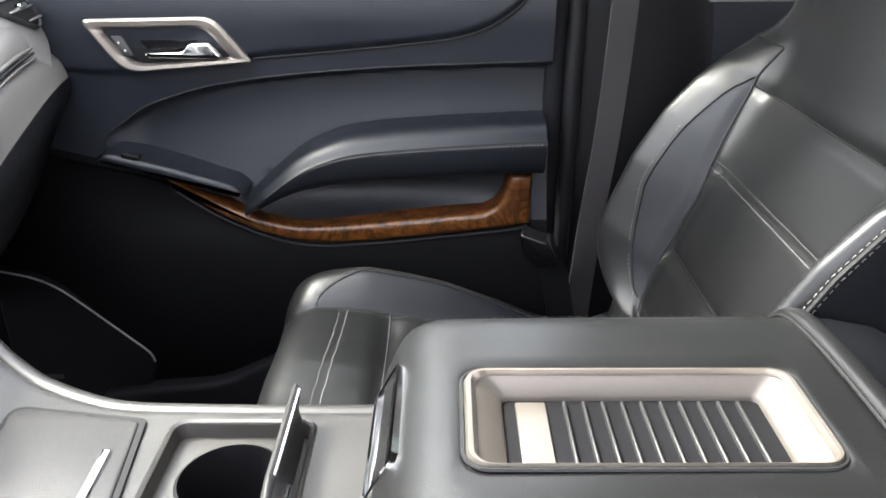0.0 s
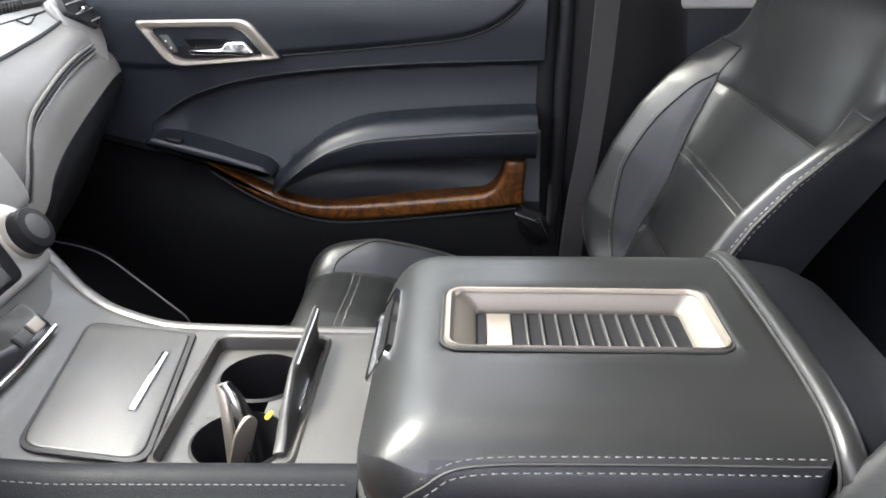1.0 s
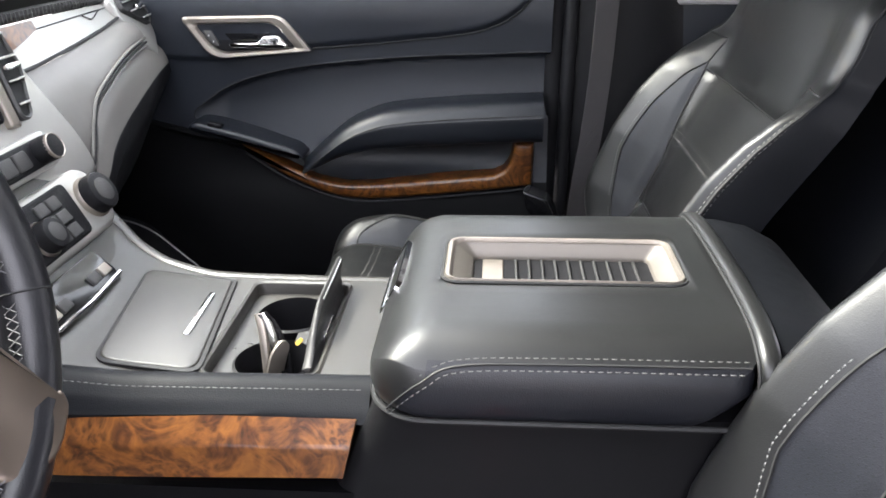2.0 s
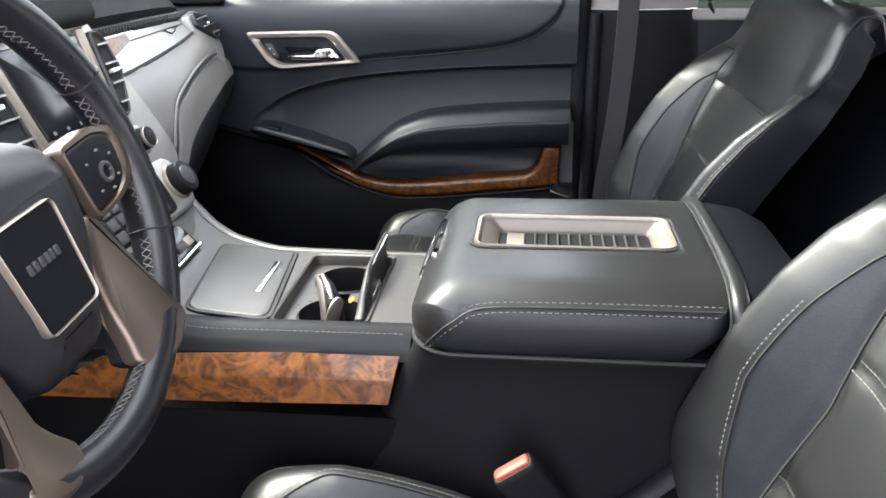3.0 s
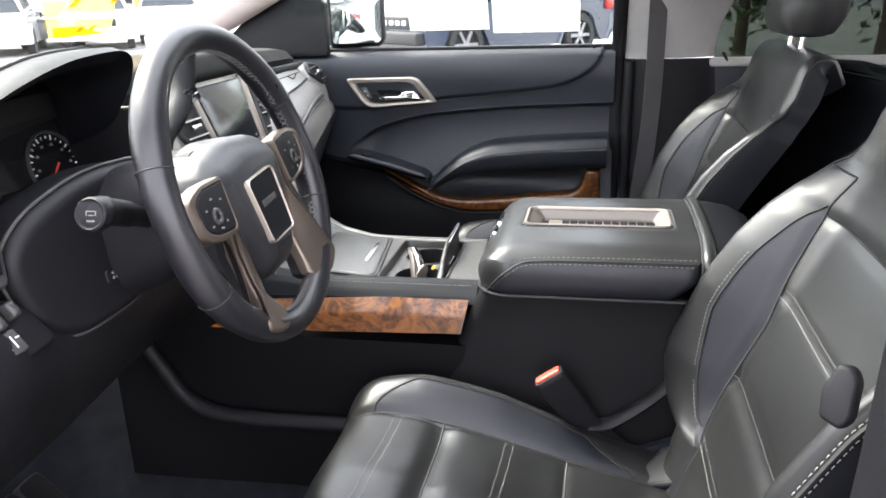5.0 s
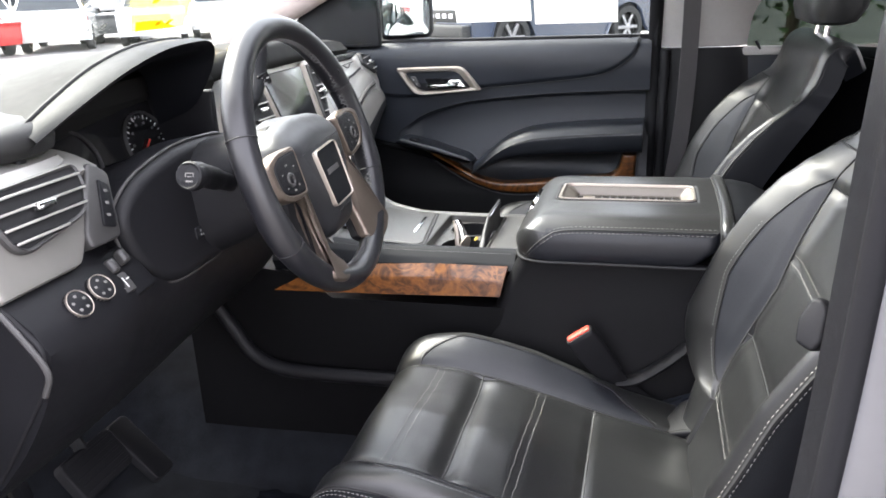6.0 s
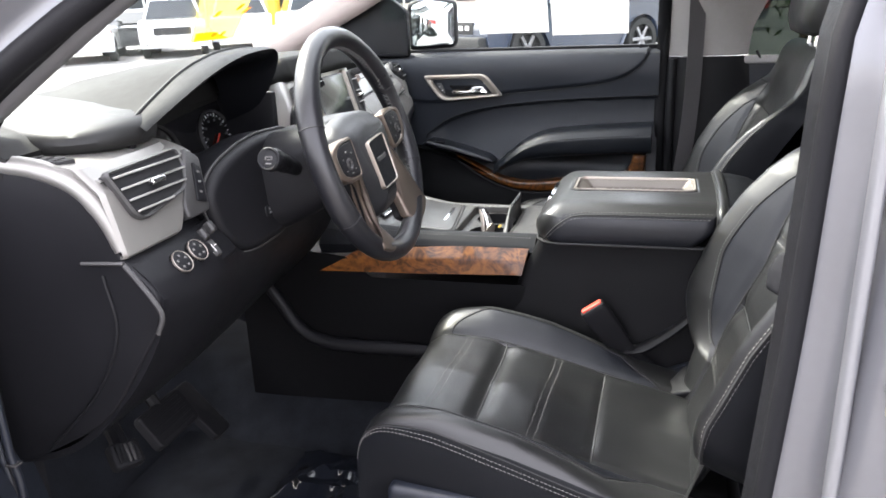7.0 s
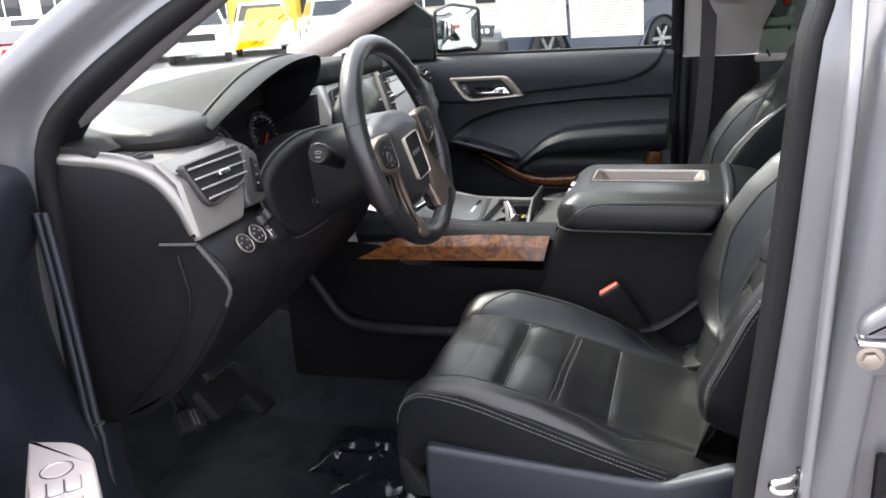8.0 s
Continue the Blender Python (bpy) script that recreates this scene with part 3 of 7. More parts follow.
        for dv, mt, r in ((VB_PIPE, GROOVE, 0.0026), (VB_PIPE - 0.016, THREAD, 0), (VB_PIPE + 0.016, THREAD, 0)):
            p, n = offset_line(backrest_at, [(s, side * dv) for s in L(0.142, 0.93, 100)], 0.0010)
            n = [np.array((-0.7, side * 0.5, 0.5))] * len(p)
            if r:
                part("seam_piping", tube(p, r, 5), mt, seat)
            else:
                part("stitching", dashes(p, n, 0.0045, 0.003, 0.0005), mt, seat, kind="stuff")
    for s0 in (0.147, 0.163, 0.457, 0.474):
        p, n = offset_line(backrest_at, [(s0, v) for v in L(-insert_v(s0), insert_v(s0), 30)], 0.0008)
        part("stitching", dashes(p, n, 0.005, 0.0012), THREAD, seat, kind="stuff")
    for side in (-1, 1):
        p, n = offset_line(backrest_at, [(0.70, side * v) for v in L(insert_v(0.70), VB_PIPE, 14)], 0.0)
        part("seam_piping", tube(p, 0.0016, 5), GROOVE, seat)
    for s0, vw in ((0.285, insert_v(0.285)), (0.62, insert_v(0.62))):
        p, n = offset_line(backrest_at, [(s0, v) for v in L(-vw, vw, 30)], 0.0)
        part("seam_piping", tube(p, 0.0016, 5), GROOVE, seat)
    # rear shell and flanks: from the edge of the front skin round the back
    def shell_loop(s):
        x, z = back(s)
        x += BACK_X[0] * min(1, 0.35 + s)
        _, n = back_dirs(min(s, 0.8))
        w = back_w(s)
        th = curve1([0, 0.5, 0.85, 1], [0.20, 0.24, 0.22, 0.12])(s)
        lp = []
        a = np.array(backrest_at(s, 0.985))
        for k in range(15):
            t = k / 14
            ang = math.pi * t
            yy = math.cos(ang)
            q = abs(math.sin(ang)) ** 0.3
            y = a[1] * (1 if abs(yy) > 0.999 else math.copysign(abs(yy) ** 0.28, yy))
            lp.append((a[0] * (1 - q) + (x - n[0] * th) * q, y, a[2] * (1 - q) + (z - n[1] * th) * q))
        return lp
    rows = [shell_loop(s) for s in L(0.145, 0.97, 40)]
    v = [q for r in rows for q in r]
    f = [(i * 15 + j, i * 15 + j + 1, (i + 1) * 15 + j + 1, (i + 1) * 15 + j) for i in range(39) for j in range(14)]
    part("seat_shell", (v, f), LEATHER_SIDE, seat, "plain black flank and back cover")
    # headrest on two chrome posts
    loops = []
    for z, hw, d in ((1.360, 0.11, 0.030), (1.367, 0.138, 0.048), (1.395, 0.150, 0.060), (1.47, 0.154, 0.064), (1.53, 0.147, 0.058), (1.556, 0.125, 0.044), (1.562, 0.10, 0.025)):
        loops.append([(BACK_X[0] + 0.527 + 0.16 * (z - 1.365) + d * math.copysign(abs(math.cos(t)) ** 0.6, math.cos(t)), hw * math.copysign(abs(math.sin(t)) ** 0.6, math.sin(t)), z) for t in L(0, 2 * math.pi, 33)[:-1]])
    head = part("headrest", loft(loops), LEATHER, seat)
    for y in (-0.05, 0.05):
        part("headrest_post", tube([(BACK_X[0] + 0.52, y, 1.29), (BACK_X[0] + 0.53, y, 1.385)], 0.006, 10), CHROME, head, "chrome post")
    # base: plinth, side trim, rails
    part("seat_base", rbox(-0.16, 0.34, -0.225, 0.225, 0.57, 0.70, 0.02), PLASTIC, seat)
    for side in (-1, 1):
        vf = slab(rpoly([(-0.19, 0.665), (0.20, 0.635), (0.33, 0.66), (0.345, 0.80), (0.30, 0.80), (0.20, 0.757), (-0.19, 0.782)], [0.03, 0.03, 0.03, 0.01, 0.01, 0.02, 0.015]), 0.0, 0.022, 0.010, m=frame_at((0, side * 0.238, 0), (1, 0, 0), (0, side, 0)) @ (Matrix.Identity(4) if side < 0 else Matrix.Scale(-1, 4, (0, 1, 0))))
        part("side_trim", vf, VALANCE, seat, "charcoal plastic side valance")
        part("seat_rail", rbox(-0.20, 0.36, side * 0.20 - 0.02, side * 0.20 + 0.02, 0.50, 0.575, 0.006), PLASTIC, seat)
    return seat


driver_seat = build_seat(0.012)
driver_seat.matrix_basis = pose(0, -0.008, 0)
passenger_seat = build_seat(0.0)
passenger_seat.matrix_basis = pose(0, 0.867, 0)

# ---- centre console ----
console = thing("center_console", "black leather centre console with burl wood sides and charcoal deck", "console")
K0, K1 = 0.268, 0.598      # near and far faces below the lid
# plinth under the armrest, its front raking forward to the floor
rows = []
for z, x0, x1, dy in ((0.50, -0.20, 0.46, 0.012), (0.62, -0.185, 0.455, 0.010), (0.84, -0.118, 0.44, 0.004), (0.94, -0.075, 0.43, 0.0), (0.995, -0.048, 0.425, 0.0), (1.012, -0.040, 0.42, 0.004)):
    rows.append([(x, y, z) for x, y in rrect(x1 - x0, K1 - K0 + 2 * dy, 0.03, 5, (x0 + x1) / 2, (K0 + K1) / 2)])
part("console_body", loft(rows), PLINTH, console, "black grained plastic console side")
# forward body between the seats, under the deck; its recess shade is in the colour
rows = []
for z, dy in ((0.52, 0.0), (0.80, 0.0), (0.88, -0.002), (0.912, 0.0)):
    rows.append([(-0.72, K0 + dy, z + (0.07 if z > 0.9 else -0.02)), (-0.46, K0 + dy, z + (0.045 if z > 0.9 else 0)), (-0.40, K0 + dy, z), (-0.055, K0 + dy, z), (-0.055, 0.575 - dy * 0.3, z), (-0.30, 0.585 - dy * 0.3, z), (-0.50, 0.66, z), (-0.72, 0.69, z - 0.02)])
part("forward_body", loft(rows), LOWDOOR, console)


def deck_z(x):
    """The deck climbs towards the dashboard."""
    return curve1([-0.60, -0.50, -0.43, -0.38, -0.30, -0.05], [1.15, 1.07, 1.022, 1.008, 1.0, 0.998])(x)


def near_y(x):
    return curve1([-0.6, -0.4, -0.05], [0.300, 0.318, 0.331])(x)


far_y = track([(-0.62, 0.72), (-0.52, 0.685), (-0.45, 0.648), (-0.38, 0.606), (-0.30, 0.578), (-0.20, 0.572), (-0.05, 0.572)])
xs_far = [far_y(t) for t in L(0, 1, 80)]


def far_at(x):
    return float(np.interp(x, [q[0] for q in xs_far], [q[1] for q in xs_far]))


# deck as a skin with an opening for the cup well
WELL = (-0.232, -0.112, 0.338, 0.548)
deck_us = sorted(set(list(L(-0.50, -0.052, 50)) + [WELL[0], WELL[1]]))


def deck_at(x, v):
    y0, y1 = near_y(x) - 0.006, far_at(x)
    y = y0 + (y1 - y0) * v
    e = 0.010 * max(0, 1 - min(v, 1 - v) / 0.05) ** 2
    return x, y, deck_z(x) - e


def in_well(x, v):
    y0, y1 = near_y(x) - 0.006, far_at(x)
    y = y0 + (y1 - y0) * v
    return WELL[0] < x < WELL[1] and WELL[2] < y < WELL[3]


part("console_deck", sheet(deck_at, deck_us, L(0, 1, 60), keep=lambda x, v: not in_well(x, v)), DECK, console, "charcoal soft-painted deck")
# stitched leather apron and burl strip along both sides
for s in (1, -1):
    def side_y(y, s=s):
        return y if s > 0 else 2 * 0.452 - y

    prof = [(0.338, 0.9985), (0.331, 1.0005), (0.322, 0.999), (0.310, 0.990), (0.300, 0.982), (0.294, 0.974)]
    if s > 0:
        def apron(u, v):
            y, z = np.array(crom(prof, 3)[int(round(v))])
            lead = curve1([-0.62, -0.45, -0.3, -0.05], [0.05, 0.018, 0.003, 0.0])(u)
            return u, y - (0.331 - near_y(u)) * (1 if z > 0.98 else 0.5), z + lead * (1 if z > 0.985 else 0.0) - (0.016 * max(0, (-0.2 - u) / 0.3) if z < 0.98 else 0)
        part("side_apron", sheet(apron, L(-0.52, -0.052, 40), list(range(len(crom(prof, 3)))), 0.004), LEATHER_SIDE, console, "stitched black leather edge")
        for v in (7,):
            p = [apron(x, v) for x in L(-0.48, -0.06, 50)]
            part("stitching", dashes([(a, b - 0.0025, c + 0.0030) for a, b, c in p], (0, -0.5, 0.85), 0.0042, 0.0026, 0.0003), THREAD_DIM, console, kind="stuff")

        def strip(u, v):
            top = 0.982 - 0.018 * max(0, (-0.2 - u) / 0.3)
            bot = 0.935 - 0.014 * max(0, (-0.08 - u) / 0.4)
            bulge = 0.015 * (v / 0.42 if v < 0.42 else 1 - (v - 0.42) / 0.58 * 0.75)
            lead = min(1, max(0, (-0.28 - u) / 0.18))
            return u - v * (0.011 + 0.10 * lead), 0.291 - 0.024 * v - bulge * 0.5, top + (bot - top) * v
        part("wood_trim", sheet(strip, L(-0.425, -0.062, 44), [0, 0.1, 0.2, 0.3, 0.38, 0.41, 0.43, 0.46, 0.6, 0.75, 0.9, 1], 0.006), BURL, console, "glossy burl wood trim strip")
    # far edge: a plain rolled lip
lip = [(x, far_at(x), deck_z(x) - 0.012) for x in L(-0.52, -0.05, 40)]
part("deck_lip", tube(lip, 0.012, 10), DECK, console)
part("far_wall", sheet(lambda x, z: (x, far_at(x) + 0.004, z + (deck_z(x) - 0.998) * (1 if z > 0.95 else 0)), L(-0.52, -0.05, 30), L(0.88, 0.988, 4), 0.006), PLASTIC, console)
# storage cover with chrome pull
cover = rpoly([(-0.376, 0.556), (-0.262, 0.545), (-0.236, 0.338), (-0.346, 0.348)], [0.02, 0.006, 0.02, 0.02], 5)
vf = slab(cover, 0.0, 0.006, 0.003)
vf = ([(x, y, deck_z(x) + z - 0.001) for x, y, z in vf[0]], vf[1])
part("storage_cover", vf, DECK, console, "charcoal sliding storage cover")
gap = rpoly([(-0.3790, 0.560), (-0.2575, 0.550), (-0.2305, 0.3335), (-0.3490, 0.3445)], [0.02, 0.006, 0.02, 0.02], 5)
vf = slab(gap, 0.0, 0.0030, 0.0006)
part("cover_gap", ([(x, y, deck_z(x) + z) for x, y, z in vf[0]], vf[1]), GROOVE, console)
part("cover_pull", slab(rpoly([(-0.2775, 0.503), (-0.2700, 0.502), (-0.2660, 0.403), (-0.2730, 0.402)], 0.002), 1.005, 1.0082, 0.001), CHROME, console, "chrome pull strip")
# cup well: walls, floor with two joined cups, tambour flap
wx0, wx1, wy0, wy1 = WELL
well_loop = rrect(wx1 - wx0, wy1 - wy0, 0.012, 4, (wx0 + wx1) / 2, (wy0 + wy1) / 2)
part("well_rim", band(rrect(wx1 - wx0 + 0.008, wy1 - wy0 + 0.008, 0.014, 4, (wx0 + wx1) / 2, (wy0 + wy1) / 2), rrect(wx1 - wx0 - 0.006, wy1 - wy0 - 0.006, 0.010, 4, (wx0 + wx1) / 2, (wy0 + wy1) / 2), [(0, 0.985), (0, 0.9995), (0.3, 1.0015), (0.7, 1.000), (1, 0.993), (1, 0.975)]), DECK, console)
CUPS = ((-0.172, 0.490, 0.042), (-0.168, 0.386, 0.042))


def in_cup(x, y):
    return any((x - a) ** 2 + (y - b) ** 2 < (r + 0.0005) ** 2 for a, b, r in CUPS) or (abs(x + 0.170) < 0.014 and 0.42 < y < 0.455)


part("well_floor", sheet(lambda x, y: (x, y, 0.986), L(wx0 + 0.002, wx1 - 0.002, 70), L(wy0 + 0.002, wy1 - 0.002, 110), keep=lambda x, y: not in_cup(x, y)), DECK, console)
for a, b, r in CUPS:
    ring = [(a + r * math.cos(t), b + r * math.sin(t)) for t in L(0, 2 * math.pi, 33)[:-1]]
    loops = [[(x, y, 0.9865) for x, y in inset(ring, -0.003)], [(x, y, 0.9885) for x, y in ring], [(x, y, 0.975) for x, y in inset(ring, 0.002)], [(x, y, 0.925) for x, y in inset(ring, 0.004)], [(x, y, 0.918) for x, y in inset(ring, 0.010)]]
    vf = loft(loops, caps=False)
    part("cup_holder", (vf[0], vf[1] + [tuple(range(4 * 32, 5 * 32))]), PLASTIC, console, "black rubber-lined cup holder")
flap = crom([(-0.128, 0.990), (-0.133, 1.012), (-0.130, 1.030), (-0.1255, 1.037), (-0.122, 1.030), (-0.125, 1.010), (-0.120, 0.988)], 4)
part("tambour_flap", loft([[(x, y, 0.984 + (z - 0.984) * (0.15 + 0.85 * min(1, max(0, (y - 0.375) / 0.06)) ** 0.6)) for x, z in flap] for y in L(0.365, 0.552, 16)]), PLASTIC_MID, console, "raised charcoal cup holder flap with a bright edge")
part("flap_edge", tube([(-0.1225, y, 1.0335) for y in L(0.44, 0.548, 6)], 0.0018, 8), CHROME, console)
for k in range(4):
    part("tambour_slat", rbox(-0.119 + 0.006 * k - 0.022, -0.115 + 0.006 * k - 0.022, 0.425, 0.475, 0.984, 0.990 + 0.002 * k, 0.001, 1), CHROME if k % 2 else PLASTIC, console)

# armrest lid
LID = thing("armrest_lid", "padded black leather console armrest with a recessed metal-rimmed tray", "armrest")


def lid_ring(z, grow, front):
    x0, x1, y0, y1 = -0.046 - front, 0.302, 0.256 - grow, 0.608 + grow
    if 0.9 < z < 1.043:      # the flank is cut away towards its rear lower corner
        x1 = 0.268 + (z - 1.012) * 1.10
    out = []
    for x, y in rrect(x1 - x0, y1 - y0, 0.055, 9, (x0 + x1) / 2, (y0 + y1) / 2):
        if x > x1 - 0.06:      # square rear corners
            k = (x - (x1 - 0.06)) / 0.06
            y = y + math.copysign(0.02 * k, y - 0.432) * (1 if abs(y - 0.432) > 0.1 else 0)
            y = min(max(y, y0), y1)
        out.append((x, y, z))
    return out


def lid_top(x, y):
    """Height of the crowned lid."""
    e = min((x + 0.05), 0.5)
    dx = max(0, 1 - (x + 0.046) / 0.075)
    dy = max(0, 1 - min(y - 0.256, 0.608 - y) / 0.06)
    return 1.088 - math.hypot(0.042 * dx ** 2.6, 0.026 * dy ** 3) + 0.004 * (x - 0.1) + 0.002 * noise.noise(Vector((x * 8, y * 8, 1)))


TR = (0.016, 0.262, 0.386, 0.495)
def base_ring(z, grow, front):
    return [(x, y, min(z, lid_top(min(max(x, -0.046), 0.3), min(max(y, 0.256), 0.608)) - (0.002 if z > 1.02 else 0.02))) for x, y, _ in lid_ring(z, grow, front)]


tx0, tx1, ty0, ty1 = TR
hole = rrect(tx1 - tx0, ty1 - ty0, 0.016, 9, (tx0 + tx1) / 2, (ty0 + ty1) / 2)
outer = [(x, y) for x, y, z in lid_ring(0, 0.0, 0.0)]
loops = [lid_ring(1.010, -0.004, -0.006), lid_ring(1.016, 0.0, 0.0), lid_ring(1.030, 0.002, 0.003), base_ring(1.0435, 0.002, 0.002)]
for t in (0, 0.01, 0.02, 0.035, 0.05, 0.07, 0.09, 0.14, 0.2, 0.28, 0.4, 0.6, 0.8, 0.93, 1.0):
    lp = [((1 - t) * a[0] + t * b[0], (1 - t) * a[1] + t * b[1]) for a, b in zip(outer, hole)]
    loops.append([(x, y, lid_top(x, y) - (0.004 if t == 1.0 else 0)) for x, y in lp])
loops.append([(x, y, 1.055) for x, y in hole])
lid_skin = loft(loops, caps=False)
lid_seam = curve1([-0.046, -0.029, -0.016, 0.004, 0.036, 0.12, 0.30], [1.0, 1.013, 1.031, 1.051, 1.0655, 1.0690, 1.0705])


def on_flank(q):
    x, y, z = np.mean([lid_skin[0][i] for i in q], axis=0)
    return (y < 0.268 or y > 0.596) and x > -0.035 and z < lid_seam(x)


part("lid_cushion", (lid_skin[0], [q for q in lid_skin[1] if not on_flank(q)]), LEATHER, LID, "padded black leather armrest top", sharp=70)
for s in (-1, 1):
    part("lid_flank", (lid_skin[0], [q for q in lid_skin[1] if on_flank(q) and (lid_skin[0][q[0]][1] - 0.432) * s > 0]), LIDSIDE, LID, "blue-black leather flank below the seam", sharp=70)
# metal-rimmed tray with ribbed floor
o2 = rrect(tx1 - tx0, ty1 - ty0, 0.016, 6, (tx0 + tx1) / 2, (ty0 + ty1) / 2)
i2 = rrect(tx1 - tx0 - 0.052, ty1 - ty0 - 0.016, 0.006, 6, (tx0 + tx1) / 2 + 0.003, (ty0 + ty1) / 2 - 0.001)
part("tray_rim", band(o2, i2, [(0, 1.070), (0, 1.0875), (0.06, 1.0905), (0.18, 1.0900), (0.25, 1.0870), (0.28, 1.0850)]), SATIN, LID, "satin metal tray surround")
part("tray_wall", band(o2, i2, [(0.20, 1.080), (0.255, 1.0852), (0.40, 1.083), (0.92, 1.071), (1.0, 1.068), (1.0, 1.055)]), TAUPE, LID, "taupe satin tray wall")
part("tray_floor", rbox(tx0 + 0.02, tx1 - 0.02, ty0 + 0.006, ty1 - 0.006, 1.056, 1.066, 0.001, 1), RUBBER, LID, "black rubber tray mat")
for k in range(10):
    x = 0.092 + 0.0145 * k
    part("tray_rib", rbox(x - 0.0013, x + 0.0013, ty0 + 0.012, ty1 - 0.013, 1.065, 1.0700, 0.001, 1), PLASTIC_MID, LID)
part("tray_plate", rbox(0.055, 0.078, ty0 + 0.012, ty1 - 0.013, 1.065, 1.0685, 0.001, 1), SATIN, LID, "bright metal plate in the tray")
part("tray_gap", tube([(x, y, 1.0868) for x, y in inset(o2, -0.0018)], 0.0018, 6, closed=True), GROOVE, LID)
# seams on the near and far flanks
for s in (1, -1):
    def fy(y, s=s):
        return y if s > 0 else 0.864 - y
    p0 = crom([(-0.029, 0.2705, 1.013), (-0.016, 0.2615, 1.031), (0.004, 0.2555, 1.051), (0.036, 0.2605, 1.0665), (0.12, 0.2625, 1.0695), (0.29, 0.2625, 1.0705)], 8)
    for dz, mt in ((0.0, GROOVE), (0.0045, THREAD), (-0.0045, THREAD)):
        p = [(x + (-0.4 * dz if z < 1.06 else 0), fy(y - 0.0015 + (0.5 * dz if dz > 0 else -0.0045 if dz < 0 else -0.0012)), z + dz) for x, y, z in p0]
        if mt is GROOVE:
            part("seam_piping", tube(p, 0.0013, 5), mt, LID)
        else:
            part("stitching", dashes(p, (0, -0.9 * s, 0.4), 0.0045, 0.003, 0.0005), mt, LID, kind="stuff")
part("lid_gap", tube([(x, y, 1.0095) for x, y, z in lid_ring(0, 0.001, 0.001)], 0.0028, 6, closed=True), GROOVE, LID)
# rolled rear edge and rear cap
arc = crom([(0.300, 0.252, 1.020), (0.306, 0.252, 1.056), (0.306, 0.268, 1.080), (0.308, 0.32, 1.091), (0.308, 0.432, 1.095), (0.308, 0.545, 1.091), (0.306, 0.596, 1.080), (0.306, 0.612, 1.056), (0.300, 0.612, 1.020)], 6)
part("rear_welt", tube(arc, 0.0095, 12, flat=0.55, up=(0, 0, 1)), LEATHER, LID, "padded leather welt")
part("welt_groove", tube([(x - 0.0105, y, z - 0.0015) for x, y, z in arc], 0.0016, 6), GROOVE, LID)
loops = []
for x, k in ((0.309, 1.0), (0.335, 0.985), (0.37, 0.90), (0.40, 0.70), (0.415, 0.40)):
    lp = [(x, 0.432 + 0.175 * math.copysign(abs(math.cos(t)) ** 0.35, math.cos(t)) * (0.8 + 0.2 * k), 1.012 + 0.079 * k * max(0, math.sin(t)) ** 0.4) for t in L(0, math.pi, 25)]
    loops.append(lp)
part("rear_cap", loft(loops), LEATHER_SIDE, LID)
part("lid_latch", band(rrect(0.126, 0.048, 0.010, 4), rrect(0.116, 0.038, 0.006, 4), [(0, -0.006), (0, 0.0012), (0.5, 0.002), (1, 0.0008), (1, -0.006)], m=frame_at((-0.0455, 0.480, 1.046), (0, -1, 0), (-0.88, 0, 0.47))), CHROME, LID, "chrome latch surround")
part("latch_button", slab(rrect(0.116, 0.038, 0.006, 4), -0.008, -0.001, 0.001, m=frame_at((-0.0455, 0.480, 1.046), (0, -1, 0), (-0.88, 0, 0.47))), GLOSSBLACK, LID, "gloss black latch button")

# ---- passenger door ----
door = thing("door_1", "closed black passenger door with burl wood trim and padded armrest", "car door", kind="structure")


def on_door(y):
    return frame_at((0, y, 0), (1, 0, 0), (0, -1, 0))


crease = track([(-0.62, 0.985), (-0.575, 1.03), (-0.538, 1.063), (-0.465, 1.107), (-0.33, 1.140), (-0.113, 1.160), (0.165, 1.170)])
crease_pts = [crease(t) for t in L(0, 1, 60)]


def crease_z(x):
    return float(np.interp(x, [q[0] for q in crease_pts], [q[1] for q in crease_pts]))


seam_pts = crom([(-0.78, 1.20), (-0.56, 1.150), (-0.300, 1.176), (-0.165, 1.187), (-0.006, 1.203), (0.060, 1.219), (0.105, 1.245), (0.130, 1.272), (0.143, 1.305)], 8)


def seam_z(x):
    return float(np.interp(x, [q[0] for q in seam_pts], [q[1] for q in seam_pts]))


lining = np.array(crom([(0.50, 1.20), (0.70, 1.178), (0.86, 1.195), (0.95, 1.232), (1.05, 1.246), (1.16, 1.243), (1.24, 1.233), (1.285, 1.237), (1.305, 1.252), (1.316, 1.275)], 10))


def ease(t):
    t = min(1.0, max(0.0, t))
    return t * t * (3 - 2 * t)


def door_y(x, z):
    """Depth of the door lining: upper roll, the dish under the crease, the pull pocket and the lower bin."""
    y = float(np.interp(z, lining[:, 0], lining[:, 1]))
    d = crease_z(x) - z
    if d > 0:
        y += 0.017 * ease(d / 0.012) * (1 - ease((d - 0.03) / 0.16)) * ease((x + 0.558) / 0.07)
    if -0.30 < x < 0.10 and 0.90 < z < 0.99:
        y += 0.030 * math.sin(math.pi * (x + 0.30) / 0.40) ** 0.5 * math.sin(math.pi * (z - 0.90) / 0.09) ** 0.5
    if x < 0.143 and z > seam_z(x):
        y -= 0.009 * ease((z - seam_z(x)) / 0.012)
    return y + 0.04 * max(0, -0.55 - x)


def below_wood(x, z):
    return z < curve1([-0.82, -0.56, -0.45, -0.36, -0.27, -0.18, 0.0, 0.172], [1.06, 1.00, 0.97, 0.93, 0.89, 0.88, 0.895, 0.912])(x)


